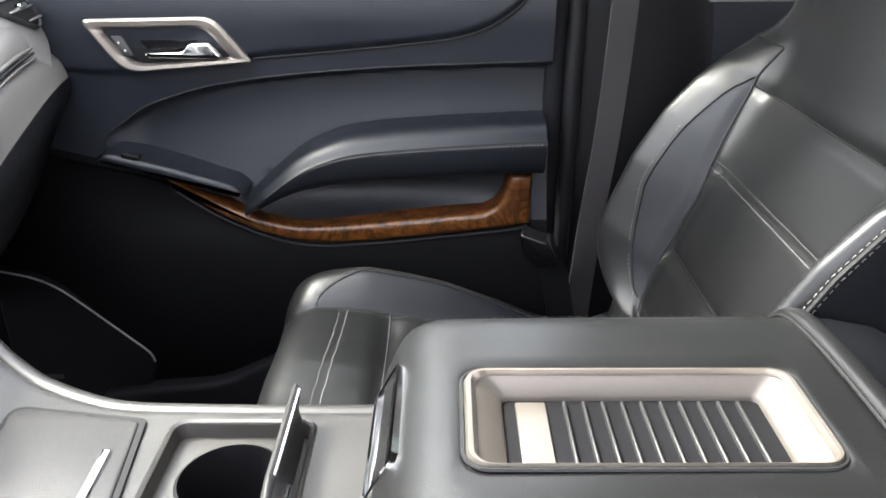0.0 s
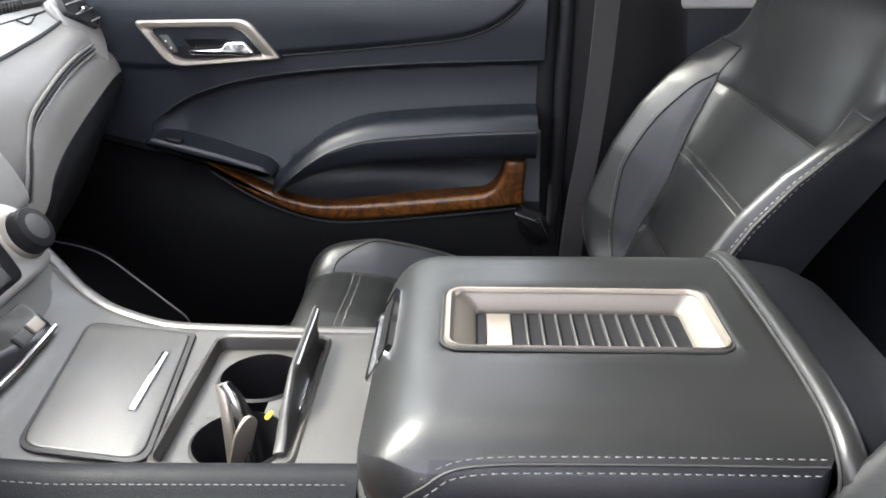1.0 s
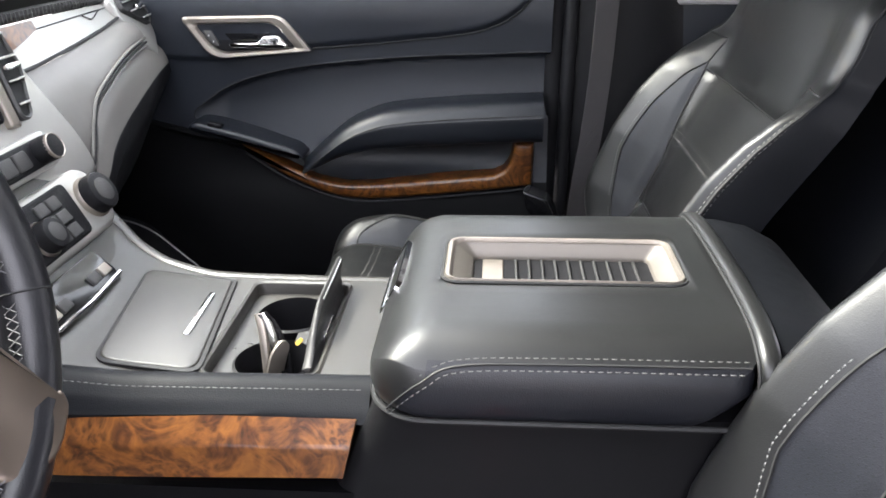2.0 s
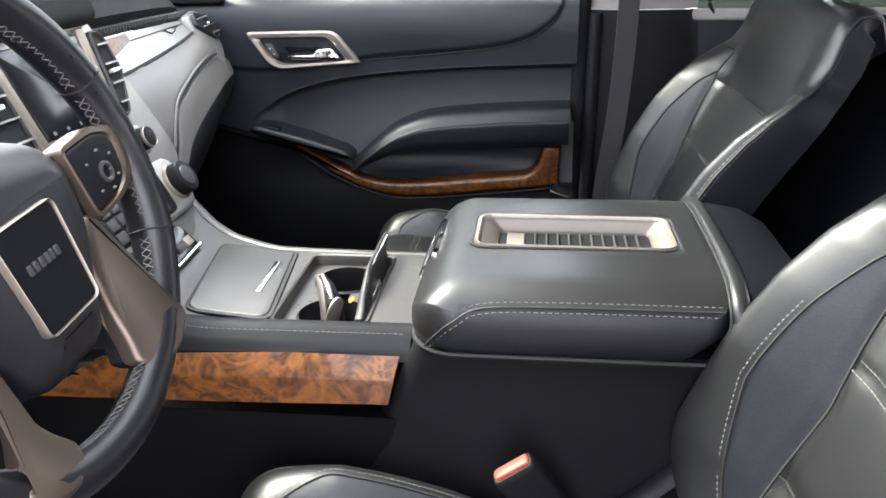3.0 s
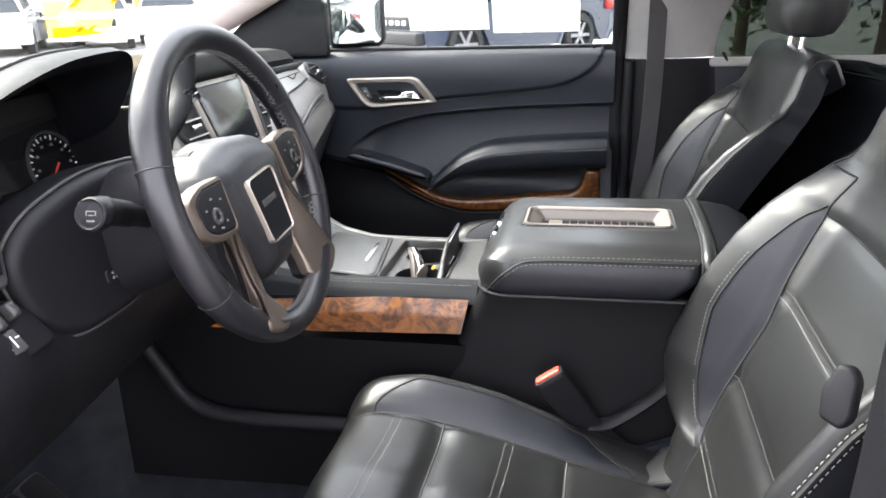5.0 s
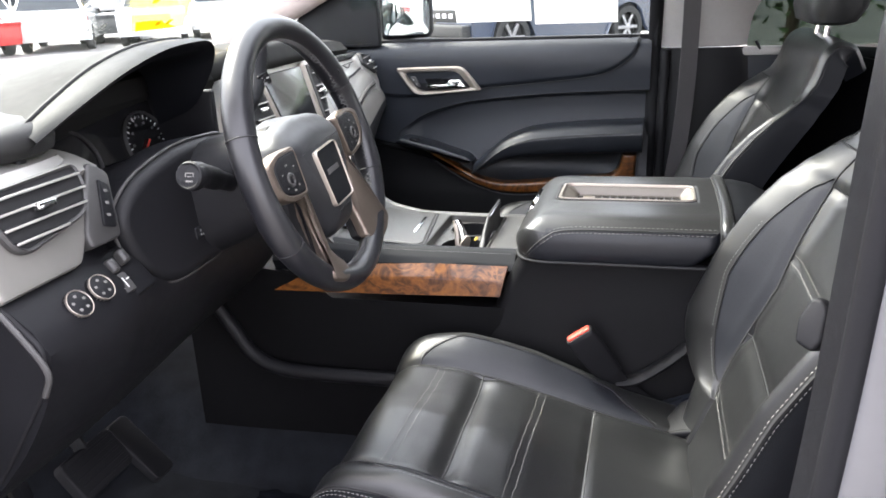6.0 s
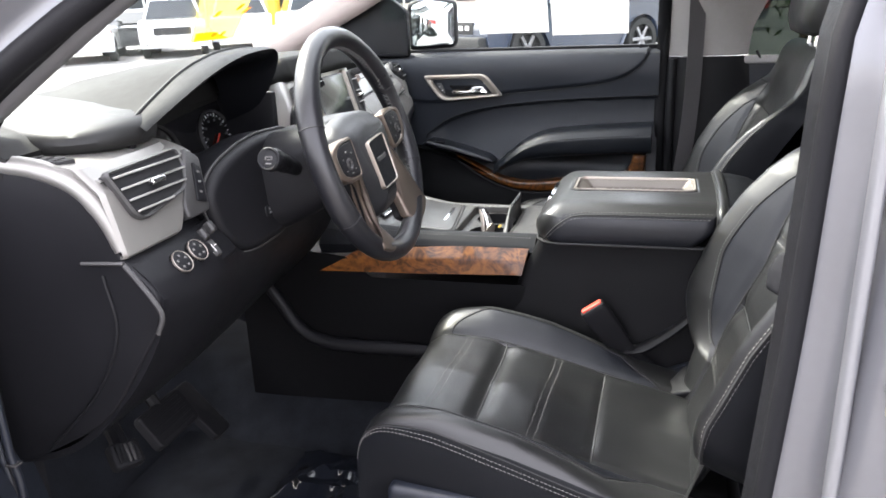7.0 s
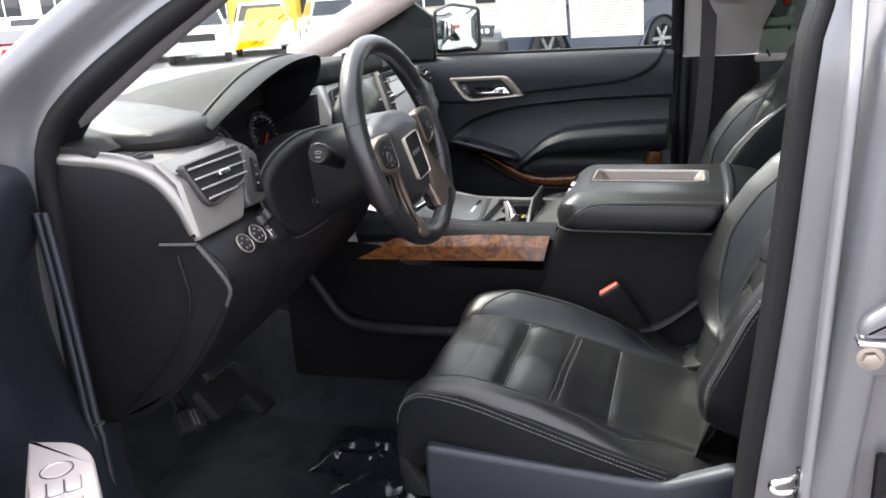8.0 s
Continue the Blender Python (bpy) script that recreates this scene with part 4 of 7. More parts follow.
part("door_lining", sheet(lambda x, z: (x, door_y(x, z), z), L(-0.82, 0.172, 160), L(0.50, 1.316, 200), 0.02, keep=lambda x, z: not below_wood(x, z)), DOORSKIN, door, "dark vinyl door lining")
part("lower_panel", sheet(lambda x, z: (x, door_y(x, z), z), L(-0.82, 0.172, 110), L(0.50, 1.316, 160), 0.02, keep=below_wood), LOWDOOR, door, "lower door panel, near-black with the shade below the wood")
# upper roll with its swept seam
seam = crom([(-0.300, 1.176), (-0.165, 1.187), (-0.006, 1.203), (0.060, 1.219), (0.105, 1.245), (0.130, 1.272), (0.143, 1.305)], 8)
for dz, r in ((0, 0.0022), (0.010, 0.0014)):
    part("seam_piping", tube([(x - dz * 0.4, door_y(x, z) - 0.001, z + dz) for x, z in seam], r, 6), GROOVE, door)
part("seam_piping", tube([(x, door_y(x, z) - 0.0005, z) for x, z in crom([(-0.548, 1.024), (-0.559, 1.034), (-0.558, 1.048), (-0.535, 1.066)], 5)[:-1] + [crease(t) for t in L(0.17, 1, 60)]], 0.0020, 6), GROOVE, door)
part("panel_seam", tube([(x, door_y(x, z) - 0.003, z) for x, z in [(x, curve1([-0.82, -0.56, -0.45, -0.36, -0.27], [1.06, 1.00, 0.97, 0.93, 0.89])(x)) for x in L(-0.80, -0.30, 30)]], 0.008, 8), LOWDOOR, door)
# belt moulding under the glass
part("belt_moulding", rbox(-0.66, 0.165, 1.252, 1.275, 1.300, 1.318, 0.004), RUBBER, door)
part("sill_cap", rbox(-0.66, 0.17, 1.275, 1.345, 1.285, 1.306, 0.005), PAINT, door, "silver outer door top")
part("lock_pin", tube([(0.115, 1.252, 1.300), (0.115, 1.252, 1.318)], 0.004, 10), PLASTIC, door, "small black lock pin")
# handle: satin frame, black dish, buttons, chrome lever
bez_o = rpoly([(-0.556, 1.240), (-0.352, 1.243), (-0.298, 1.174), (-0.500, 1.158)], [0.014, 0.020, 0.006, 0.03], 5)
bez_i = rpoly([(-0.528, 1.226), (-0.368, 1.229), (-0.330, 1.181), (-0.488, 1.170)], [0.012, 0.022, 0.006, 0.026], 5)
bz = part("handle_bezel", band(bez_o, bez_i, [(0, -0.004), (0, 0.006), (0.25, 0.010), (0.75, 0.009), (1, 0.004), (1, -0.006)], m=on_door(1.226)), SATIN, door, "satin nickel door handle surround")
part("handle_dish", slab(bez_i, -0.02, -0.004, 0.002, m=on_door(1.226)), PLASTIC, bz)
part("lever_well", slab(rpoly([(-0.482, 1.222), (-0.39, 1.224), (-0.375, 1.196), (-0.458, 1.190)], 0.010), -0.004, -0.002, 0.001, m=on_door(1.226)), GLOSSBLACK, bz)
lever = rpoly([(-0.462, 1.190), (-0.402, 1.192), (-0.392, 1.204), (-0.360, 1.206), (-0.342, 1.184), (-0.350, 1.180), (-0.455, 1.182)], [0.004, 0.006, 0.006, 0.006, 0.006, 0.004, 0.004], 4)
part("handle_lever", slab(lever, 0.002, 0.014, 0.004, m=on_door(1.226)), CHROME, bz, "chrome lever")
lk = part("lock_switch", slab(rpoly([(-0.514, 1.214), (-0.496, 1.215), (-0.482, 1.184), (-0.497, 1.183)], 0.004), -0.004, 0.002, 0.002, m=on_door(1.226)), PLASTIC_MID, bz)
for x, z in ((-0.502, 1.205), (-0.494, 1.193)):
    part("lock_symbol", slab(rpoly([(x - 0.002, z - 0.002), (x + 0.002, z - 0.002), (x, z + 0.002)], 0.0003, 1), 0.002, 0.0026, 0.0002, 1, m=on_door(1.226)), WHITE, lk)


# armrest: swept pad that stands off the lining
arm_top = track([(-0.322, 0.948), (-0.275, 0.990), (-0.228, 1.026), (-0.185, 1.046), (-0.13, 1.060), (0.0, 1.071), (0.158, 1.078)])
arm_bot = track([(-0.318, 0.938), (-0.275, 0.955), (-0.228, 0.975), (-0.185, 0.985), (-0.13, 0.992), (0.0, 1.000), (0.158, 1.006)])
loops = []
for t in L(0, 1, 40):
    (x, zt), (_, zb) = arm_top(t), arm_bot(t)
    h = zt - zb
    out = curve1([0, 0.06, 0.2, 0.5, 1], [1.165, 1.150, 1.145, 1.148, 1.152])(t)
    sec = crom([(1.245, zt + 0.012), (1.20, zt + 0.012), (out + 0.020, zt + 0.006), (out + 0.004, zt - 0.010), (out, zt - 0.3 * h), (out + 0.008, zb + 0.2 * h), (out + 0.03, zb), (1.245, zb)], 4)
    loops.append([(x, y, z) for y, z in sec])
arm_loops = loops
part("armrest", loft(loops), DOORPAD, door, "padded black armrest with stitched edge")
p = [(loops[i][13][0], loops[i][13][1] - 0.001, loops[i][13][2]) for i in range(40)]
part("seam_piping", tube(p, 0.0012, 5), GROOVE, door)
p = [(loops[i][15][0], loops[i][15][1] - 0.001, loops[i][15][2]) for i in range(4, 40)]
part("stitching", dashes(p, (0, -1, 0.2)), THREAD_DIM, door, kind="stuff")
# switch pod ahead of the armrest
pod = rpoly([(-0.558, 1.028), (-0.540, 1.041), (-0.44, 1.017), (-0.335, 0.985), (-0.318, 0.966), (-0.36, 0.968), (-0.44, 0.996), (-0.53, 1.016)], [0.012, 0.012, 0.02, 0.02, 0.01, 0.01, 0.02, 0.012], 4)
pd = part("switch_pod", slab(pod, -0.06, 0.050, 0.008, 4, m=on_door(1.225)), DOORPAD, door)
part("window_switch", slab(rpoly([(-0.512, 1.041), (-0.484, 1.035), (-0.484, 1.028), (-0.512, 1.032)], 0.003), 0.030, 0.046, 0.002, m=on_door(1.225)), PLASTIC, pd)
# burl strip along the pull
wood_t = crom([(-0.452, 0.996), (-0.374, 0.953), (-0.275, 0.914), (-0.185, 0.909), (-0.005, 0.925), (0.064, 0.931)], 5) + crom([(0.082, 0.940), (0.095, 0.958), (0.102, 0.985)], 3) + [np.array(q) for q in ((0.106, 0.998), (0.143, 0.998))]
wood_b = crom([(0.141, 0.910), (0.0, 0.893), (-0.186, 0.877), (-0.276, 0.888), (-0.364, 0.926), (-0.440, 0.976)], 5)
part("wood_trim", slab([tuple(q) for q in wood_t + wood_b], -0.03, 0.022, 0.010, 4, m=on_door(1.212)), BURL, door, "glossy burl wood trim strip")
part("trim_line", tube([(x, 1.196, z - 0.006) for x, z in [tuple(q) for q in wood_b]], 0.0022, 6), PLASTIC, door)
# lower bin and loudspeaker
part("map_pocket", slab(rpoly([(-0.62, 0.60), (-0.40, 0.62), (-0.20, 0.72), (0.15, 0.74), (0.15, 0.52), (-0.62, 0.52)], 0.03), -0.03, 0.035, 0.012, m=on_door(1.19)), PLASTIC, door)
grille = rpoly([(-0.765, 0.838), (-0.672, 0.818), (-0.508, 0.662), (-0.552, 0.556), (-0.765, 0.570)], [0.01, 0.05, 0.03, 0.03, 0.01], 5)
sp = part("speaker_grille", slab(grille, -0.02, 0.006, 0.003, m=on_door(1.180)), PLASTIC, door, "black speaker grille")
part("speaker_rim", tube([(x, 1.175, z) for x, z in grille[3:16]], 0.0018, 6), SILVER, sp)
part("speaker_badge", slab(rrect(0.03, 0.008, 0.001, 2, -0.70, 0.625), 0.006, 0.008, 0.0006, 1, m=on_door(1.180)), PLASTIC_MID, sp)
# window: glass, frame and run channel
part("window_glass", sheet(lambda u, v: (u + 0.12 * 0, 1.268 - 0.20 * v, 1.305 + 0.46 * v), L(-0.68, 0.17, 6), L(0, 1, 6), 0.004), GLASS, door, "clear door glass")
part("window_frame", tube(crom([(0.185, 1.262, 1.29), (0.190, 1.22, 1.42), (0.190, 1.13, 1.62), (0.17, 1.06, 1.755)], 5), 0.018, 8, flat=0.7), PLASTIC, door)

# papers stuck inside the passenger glass
INK = material("faded ink", (0.30, 0.30, 0.30), 0.7)
PAPER = paper("printed paper")


def glass_at(x, z):
    v = (z - 1.305) / 0.46
    return x, 1.262 - 0.20 * v, z


for k, (x0, x1, z0, z1) in enumerate(((-0.368, -0.155, 1.362, 1.60), (-0.144, 0.080, 1.352, 1.60))):
    pp = thing("window_sticker", "white printed sheet stuck to the passenger window", "paper", "window papers")
    part("sheet", sheet(lambda u, v: glass_at(x0 + (x1 - x0) * u, z0 + (z1 - z0) * v), L(0, 1, 4), L(0, 1, 4), 0.0008), PAPER, pp)
    for i in range(25):
        z = z0 + 0.016 + 0.0088 * i
        w = (0.92, 0.80, 0.95, 0.60, 0.88)[(i * 3 + k) % 5]
        h = 0.0036 if i in (13, 20, 21) else 0.0016
        part("text_line", sheet(lambda u, v: tuple(np.array(glass_at(x0 + 0.018 + (x1 - x0 - 0.036) * (0.5 + w * (u - 0.5)), z + h * v)) - np.array((0, 0.0012, 0.0005))), [0, 1], [0, 1], 0.0003), INK, pp)

# outside mirror on the passenger door
mir = part("side_mirror", slab(rpoly([(-0.66, 1.318), (-0.515, 1.318), (-0.500, 1.335), (-0.500, 1.462), (-0.60, 1.482), (-0.66, 1.462)], 0.018), -0.09, -0.004, 0.02, 4, m=frame_at((0.05, 1.43, 0), (0.966, 0.259, 0), (0.259, -0.966, 0)) @ pose(-0.02, 0, 0)), PLASTIC, door, "black mirror housing")
MO = rpoly([(-0.648, 1.330), (-0.522, 1.330), (-0.512, 1.342), (-0.512, 1.455), (-0.600, 1.470), (-0.648, 1.452)], 0.014)
rings = [[(-0.58 + (x + 0.58) * k, 1.40 + (z - 1.40) * k, -0.004 + 0.0045 * (1 - k * k)) for x, z in MO] for k in (1.0, 0.9, 0.8, 0.65, 0.5, 0.35, 0.2, 0.08)]
part("mirror_glass", moved(frame_at((0.05, 1.43, 0), (0.966, 0.259, 0), (0.259, -0.966, 0)) @ pose(-0.02, 0, 0), loft([[(x, z, -0.008) for x, z in MO]] + rings)), material("mirror", (0.85, 0.86, 0.87), 0.02, metal=1.0, var=0.0, rough_var=0.0), mir, "convex mirror glass")
part("mirror_foot", rbox(-0.62, -0.54, 1.27, 1.42, 1.296, 1.322, 0.008), PLASTIC, mir)

# ---- steering wheel, column, stalks ----
WA = radians(16.1)
WM = Matrix(((0, -math.sin(WA), math.cos(WA), -0.2703), (1, 0, 0, -0.0386), (0, math.cos(WA), math.sin(WA), 1.2598), (0, 0, 0, 1)))
WR = WM @ pose(0, 0, 0, 0, 0, 4)
wheel = thing("steering_wheel", "black leather steering wheel with bronze spokes and button pads", "steering wheel")
R0, RT = 0.1762, 0.0168


def rim_r(a):
    a = a % 360
    return RT * (1 + 0.10 * sum(math.exp(-((a - c + 180) % 360 - 180) ** 2 / 200) for c in (35, 145, 200, 340)))


loops = []
for k in range(96):
    a = 360 * k / 96
    c, s, r = math.cos(radians(a)), math.sin(radians(a)), rim_r(a)
    loops.append([((R0 + r * math.cos(t)) * c, (R0 + r * math.cos(t)) * s, 1.08 * r * math.sin(t)) for t in L(0, 2 * math.pi, 17)[:-1]])
part("rim", moved(WR, loft(loops, ring=True)), WHEEL_LEATHER, wheel, "black leather rim")
for a in (22, 158, 205, 335):
    c, s, r = math.cos(radians(a)), math.sin(radians(a)), rim_r(a) + 0.0002
    ring = [((R0 + r * math.cos(t)) * c, (R0 + r * math.cos(t)) * s, 1.08 * r * math.sin(t)) for t in L(0, 2 * math.pi, 21)[:-1]]
    part("rim_seam", moved(WR, tube(ring, 0.0009, 5, closed=True)), GROOVE, wheel)
# cross-laced thread round the inside of the rim
for a0, a1 in ((24, 156), (207, 333), (340, 380), (160, 200)):
    laces = []
    n = int((a1 - a0) / 2.6)
    for k in range(n):
        a, b = a0 + (a1 - a0) * k / n, a0 + (a1 - a0) * (k + 0.8) / n
        for z0, z1 in ((0.005, -0.004), (-0.004, 0.005)):
            pa = [((R0 - RT - 0.0008) * math.cos(radians(q)), (R0 - RT - 0.0008) * math.sin(radians(q)), z + 0.002) for q, z in ((a, z0), (b, z1))]
            laces.append(tube(pa, 0.0005, 4))
    part("lacing", moved(WR, join(*laces)), THREAD_DIM, wheel, "pale lacing", kind="stuff")
WH = WR @ pose(0.003, -0.003, 0)
# hub pad
hub = rpoly([(-0.098, 0.026), (-0.074, 0.052), (0, 0.064), (0.074, 0.052), (0.098, 0.026), (0.088, -0.030), (0.060, -0.075), (0.040, -0.112), (-0.040, -0.112), (-0.060, -0.075), (-0.088, -0.030)], 0.02, 4)
loops = []
for d, h in ((-0.004, -0.045), (0.0, -0.022), (0.001, -0.012), (0.005, -0.003), (0.012, 0.004), (0.020, 0.0095), (0.028, 0.0125), (0.034, 0.0138)):
    loops.append([(x, y, h - 2.6 * max(0, y) ** 2) for x, y in inset(hub, d)])
part("hub_pad", moved(WH, loft(loops)), HUBSKIN, wheel, "black padded hub")
bo = rpoly([(-0.037, 0.040), (0.037, 0.040), (0.033, -0.041), (-0.033, -0.041)], 0.008, 5)
bi = rpoly([(-0.0354, 0.0384), (0.0354, 0.0384), (0.0315, -0.0394), (-0.0315, -0.0394)], 0.0068, 5)
bo, bi = ([(x + 0.003, y - 0.029) for x, y in q] for q in (bo, bi))
BG = WH @ pose(-0.005, 0, 0.0168)
part("badge_rim", moved(BG, band(bo, bi, [(0, -0.008), (0, 0.0015), (0.5, 0.003), (1, 0.0015), (1, -0.004)])), SATIN, wheel, "satin metal badge surround")
part("badge_plate", moved(BG, slab(bi, -0.008, 0.001, 0.001, 1)), LEATHER_SIDE, wheel)
for k, x in enumerate((-0.0175, -0.0105, -0.0035, 0.003, 0.009, 0.0155)):
    part("badge_mark", moved(BG, slab(rrect(0.0050 if k not in (4,) else 0.0036, 0.0075, 0.0012, 2, x + 0.003, -0.023), 0.001, 0.0025, 0.0005, 1)), PLASTIC_MID, wheel)
# side spokes with button pads, bronze frames running down into the lower spokes
for s in (-1, 1):
    def fl(q):
        return [(s * x, y) for x, y in q]
    core = fl(rpoly([(0.070, 0.032), (0.175, 0.027), (0.175, -0.016), (0.075, -0.026)], 0.01, 4))
    part("spoke", moved(WH, slab(core, -0.014, 0.004, 0.004, 3)), PLASTIC, wheel)
    fo = fl(rpoly([(0.078, 0.034), (0.125, 0.037), (0.164, 0.028), (0.161, -0.014), (0.130, -0.028), (0.082, -0.031)], [0.006, 0.01, 0.016, 0.022, 0.02, 0.012], 4))
    fi = fl(rpoly([(0.080, 0.029), (0.124, 0.031), (0.147, 0.023), (0.143, -0.011), (0.122, -0.021), (0.085, -0.026)], [0.006, 0.01, 0.012, 0.016, 0.016, 0.01], 4))
    sp = part("spoke_bezel", moved(WH @ pose(0, 0, 0.006), band(fo, fi, [(0, -0.010), (0, 0.003), (0.2, 0.006), (0.8, 0.007), (1, 0.005), (1, -0.006)])), BRONZE, wheel, "satin bronze spoke bezel")
    part("button_pad", moved(WH @ pose(0, 0, 0.006), slab(fi, -0.01, 0.007, 0.003)), PLASTIC, sp)
    part("rocker_ring", moved(WH @ pose(s * 0.117, -0.001, 0.013), band(rrect(0.018, 0.018, 0.0089, 5), rrect(0.011, 0.011, 0.0054, 5), [(0, 0), (0, 0.002), (0.5, 0.003), (1, 0.002), (1, 0)])), PLASTIC_MID, sp)
    for x, y in ((0.098, 0.012), (0.101, -0.012), (0.117, 0.018), (0.117, -0.015), (0.133, 0.010), (0.132, -0.008), (0.117, 0.007), (0.117, -0.007), (0.1100, 0), (0.1240, 0)):
        part("button_symbol", moved(WH @ pose(s * x, y, 0.0132), slab(rrect(0.0034, 0.0020, 0.0006, 2), 0, 0.0022 if 0.104 < x < 0.13 else 0.0008, 0.0003, 1)), THREAD, sp)
    foot = fl(rpoly([(0.074, -0.020), (0.092, -0.024), (0.082, -0.050), (0.079, -0.080), (0.084, -0.108), (0.099, -0.121), (0.120, -0.130), (0.119, -0.143), (0.090, -0.160), (0.058, -0.156), (0.049, -0.142), (0.060, -0.122), (0.065, -0.092), (0.068, -0.055)],
                    [0.004, 0.004, 0.02, 0.02, 0.02, 0.02, 0.004, 0.008, 0.02, 0.008, 0.004, 0.02, 0.02, 0.02], 4))

    def onto_rim(vf, lift):
        """Raise the foot of the spoke onto the inner side of the rim."""
        return [(x, y, z + lift * min(1, max(0, (math.hypot(x, y) - 0.115) / 0.06)) ** 1.5 + 0.012 * min(1, max(0, (y + 0.058) / 0.034))) for x, y, z in vf[0]], vf[1]
    part("lower_spoke", moved(WH, onto_rim(slab(foot, -0.020, -0.005, 0.005, 4), 0.025)), BRONZE, wheel, "satin bronze lower spoke")
    part("spoke_back", moved(WH, onto_rim(slab(inset(foot, 0.003), -0.032, -0.020, 0.003, 2), 0.018)), PLASTIC, wheel)

column = thing("steering_column", "black steering column shroud with control stalks", "steering column")
loops = []
for d, w, h, dy in ((0.025, 0.060, 0.060, 0), (0.035, 0.135, 0.120, -0.004), (0.07, 0.150, 0.130, -0.006), (0.13, 0.165, 0.150, -0.010), (0.24, 0.18, 0.17, -0.014), (0.32, 0.18, 0.17, -0.014)):
    loops.append([tuple(WM @ Vector((x, y + dy, -d))) for x, y in rrect(w, h, min(w, h) * 0.34, 6)])
part("column_shroud", loft(loops), PLASTIC, column)
# left stalk with a round end
st = [(-0.36, -0.085, 1.225), (-0.362, -0.14, 1.247), (-0.350, -0.20, 1.268), (-0.338, -0.240, 1.277)]
sk = part("wiper_stalk", tube(crom(st, 5), [0.012] * 6 + [0.0145] * 5 + [0.0165] * 5, 14), PLASTIC, column, "black stalk with a round end switch")
EM = frame_at((-0.338, -0.240, 1.277), (1, 0, 0), (0.3, -1.0, 0.35))
part("stalk_ring", moved(EM, band(rrect(0.034, 0.034, 0.0169, 6), rrect(0.026, 0.026, 0.0129, 6), [(0, -0.008), (0, 0.003), (0.5, 0.0045), (1, 0.003), (1, -0.004)])), PLASTIC, sk)
part("stalk_cap", moved(EM, disc(0.0132, -0.004, 0.002, 0.0006)), PLASTIC, sk)
for x, y, w, h in ((0, 0.003, 0.010, 0.0012), (-0.005, 0.001, 0.0012, 0.005), (0.005, 0.001, 0.0012, 0.005), (0, -0.001, 0.006, 0.0012), (0, -0.0065, 0.009, 0.002)):
    part("stalk_symbol", moved(EM, slab(rrect(w, h, 0.0004, 1, x, y), 0.002, 0.0024, 0.0001, 1)), THREAD, sk)
# gear lever on the other side, reaching up behind the rim
gl = [(-0.43, 0.045, 1.262), (-0.438, 0.070, 1.292), (-0.440, 0.105, 1.312), (-0.442, 0.140, 1.340), (-0.444, 0.158, 1.375), (-0.445, 0.166, 1.402)]
gv = part("gear_lever", tube(crom(gl, 6), [0.013 + 0.005 * min(1, k / 14) for k in range(31)], 14, flat=0.8), PLASTIC, column, "black column gear lever")
GMX = frame_at((-0.428, 0.142, 1.340), (0.3, 1, 0.3), (1, -0.45, 0.25))
part("shift_button", moved(GMX, slab(rrect(0.024, 0.020, 0.003, 3), -0.006, 0.004, 0.001)), GLOSSBLACK, gv)
for w, h, x in ((0.007, 0.0015, -0.005), (0.0015, 0.007, -0.005), (0.006, 0.0015, 0.006)):
    part("shift_symbol", moved(GMX, slab(rrect(w, h, 0.0002, 1, x, 0), 0.004, 0.0044, 0.0001, 1)), WHITE, gv)

# ---- dashboard ----
dash = thing("dashboard", "black and silver car dashboard with stitched padding and air vents", "dashboard")


def loft_y(profs, steps=10, closed=False):
    """A skin through (x, z) profiles standing at given y; rows of (y, [(x, z), ...])."""
    ys = [y for y, _ in profs]
    n = len(profs[0][1])
    fns = [[crom([(y, p[k][0], p[k][1]) for y, p in profs], steps) for k in range(n)]]
    rows = [[tuple((fns[0][k][i][1], fns[0][k][i][0], fns[0][k][i][2])) for k in range(n)] for i in range(len(fns[0][0]))]
    v = [q for r in rows for q in r]
    f = [(i * n + j, i * n + j + 1, (i + 1) * n + j + 1, (i + 1) * n + j) for i in range(len(rows) - 1) for j in range(n - 1)]
    return v, f


def prof(pts, n=20):
    return [tuple(q) for q in even(crom(pts, 6), n)]


# upper pad under the windscreen
part("upper_pad", shell(loft_y([
    (-0.445, prof([(-1.14, 1.27), (-0.95, 1.305), (-0.75, 1.325), (-0.62, 1.328), (-0.585, 1.315), (-0.60, 1.29)])),
    (-0.25, prof([(-1.20, 1.28), (-0.98, 1.325), (-0.78, 1.345), (-0.62, 1.345), (-0.58, 1.330), (-0.60, 1.29)])),
    (0.10, prof([(-1.24, 1.28), (-1.0, 1.335), (-0.80, 1.358), (-0.64, 1.355), (-0.61, 1.335), (-0.63, 1.29)])),
    (0.45, prof([(-1.25, 1.28), (-1.0, 1.335), (-0.80, 1.358), (-0.63, 1.358), (-0.595, 1.342), (-0.61, 1.29)])),
    (0.80, prof([(-1.24, 1.28), (-1.0, 1.335), (-0.80, 1.355), (-0.65, 1.352), (-0.612, 1.330), (-0.63, 1.29)])),
    (1.10, prof([(-1.18, 1.27), (-0.97, 1.315), (-0.80, 1.330), (-0.69, 1.330), (-0.655, 1.312), (-0.67, 1.28)])),
    (1.23, prof([(-1.12, 1.26), (-0.95, 1.295), (-0.82, 1.305), (-0.75, 1.300), (-0.715, 1.285), (-0.73, 1.26)]))]), 0.01), PAD, dash, "soft charcoal upper dash pad")
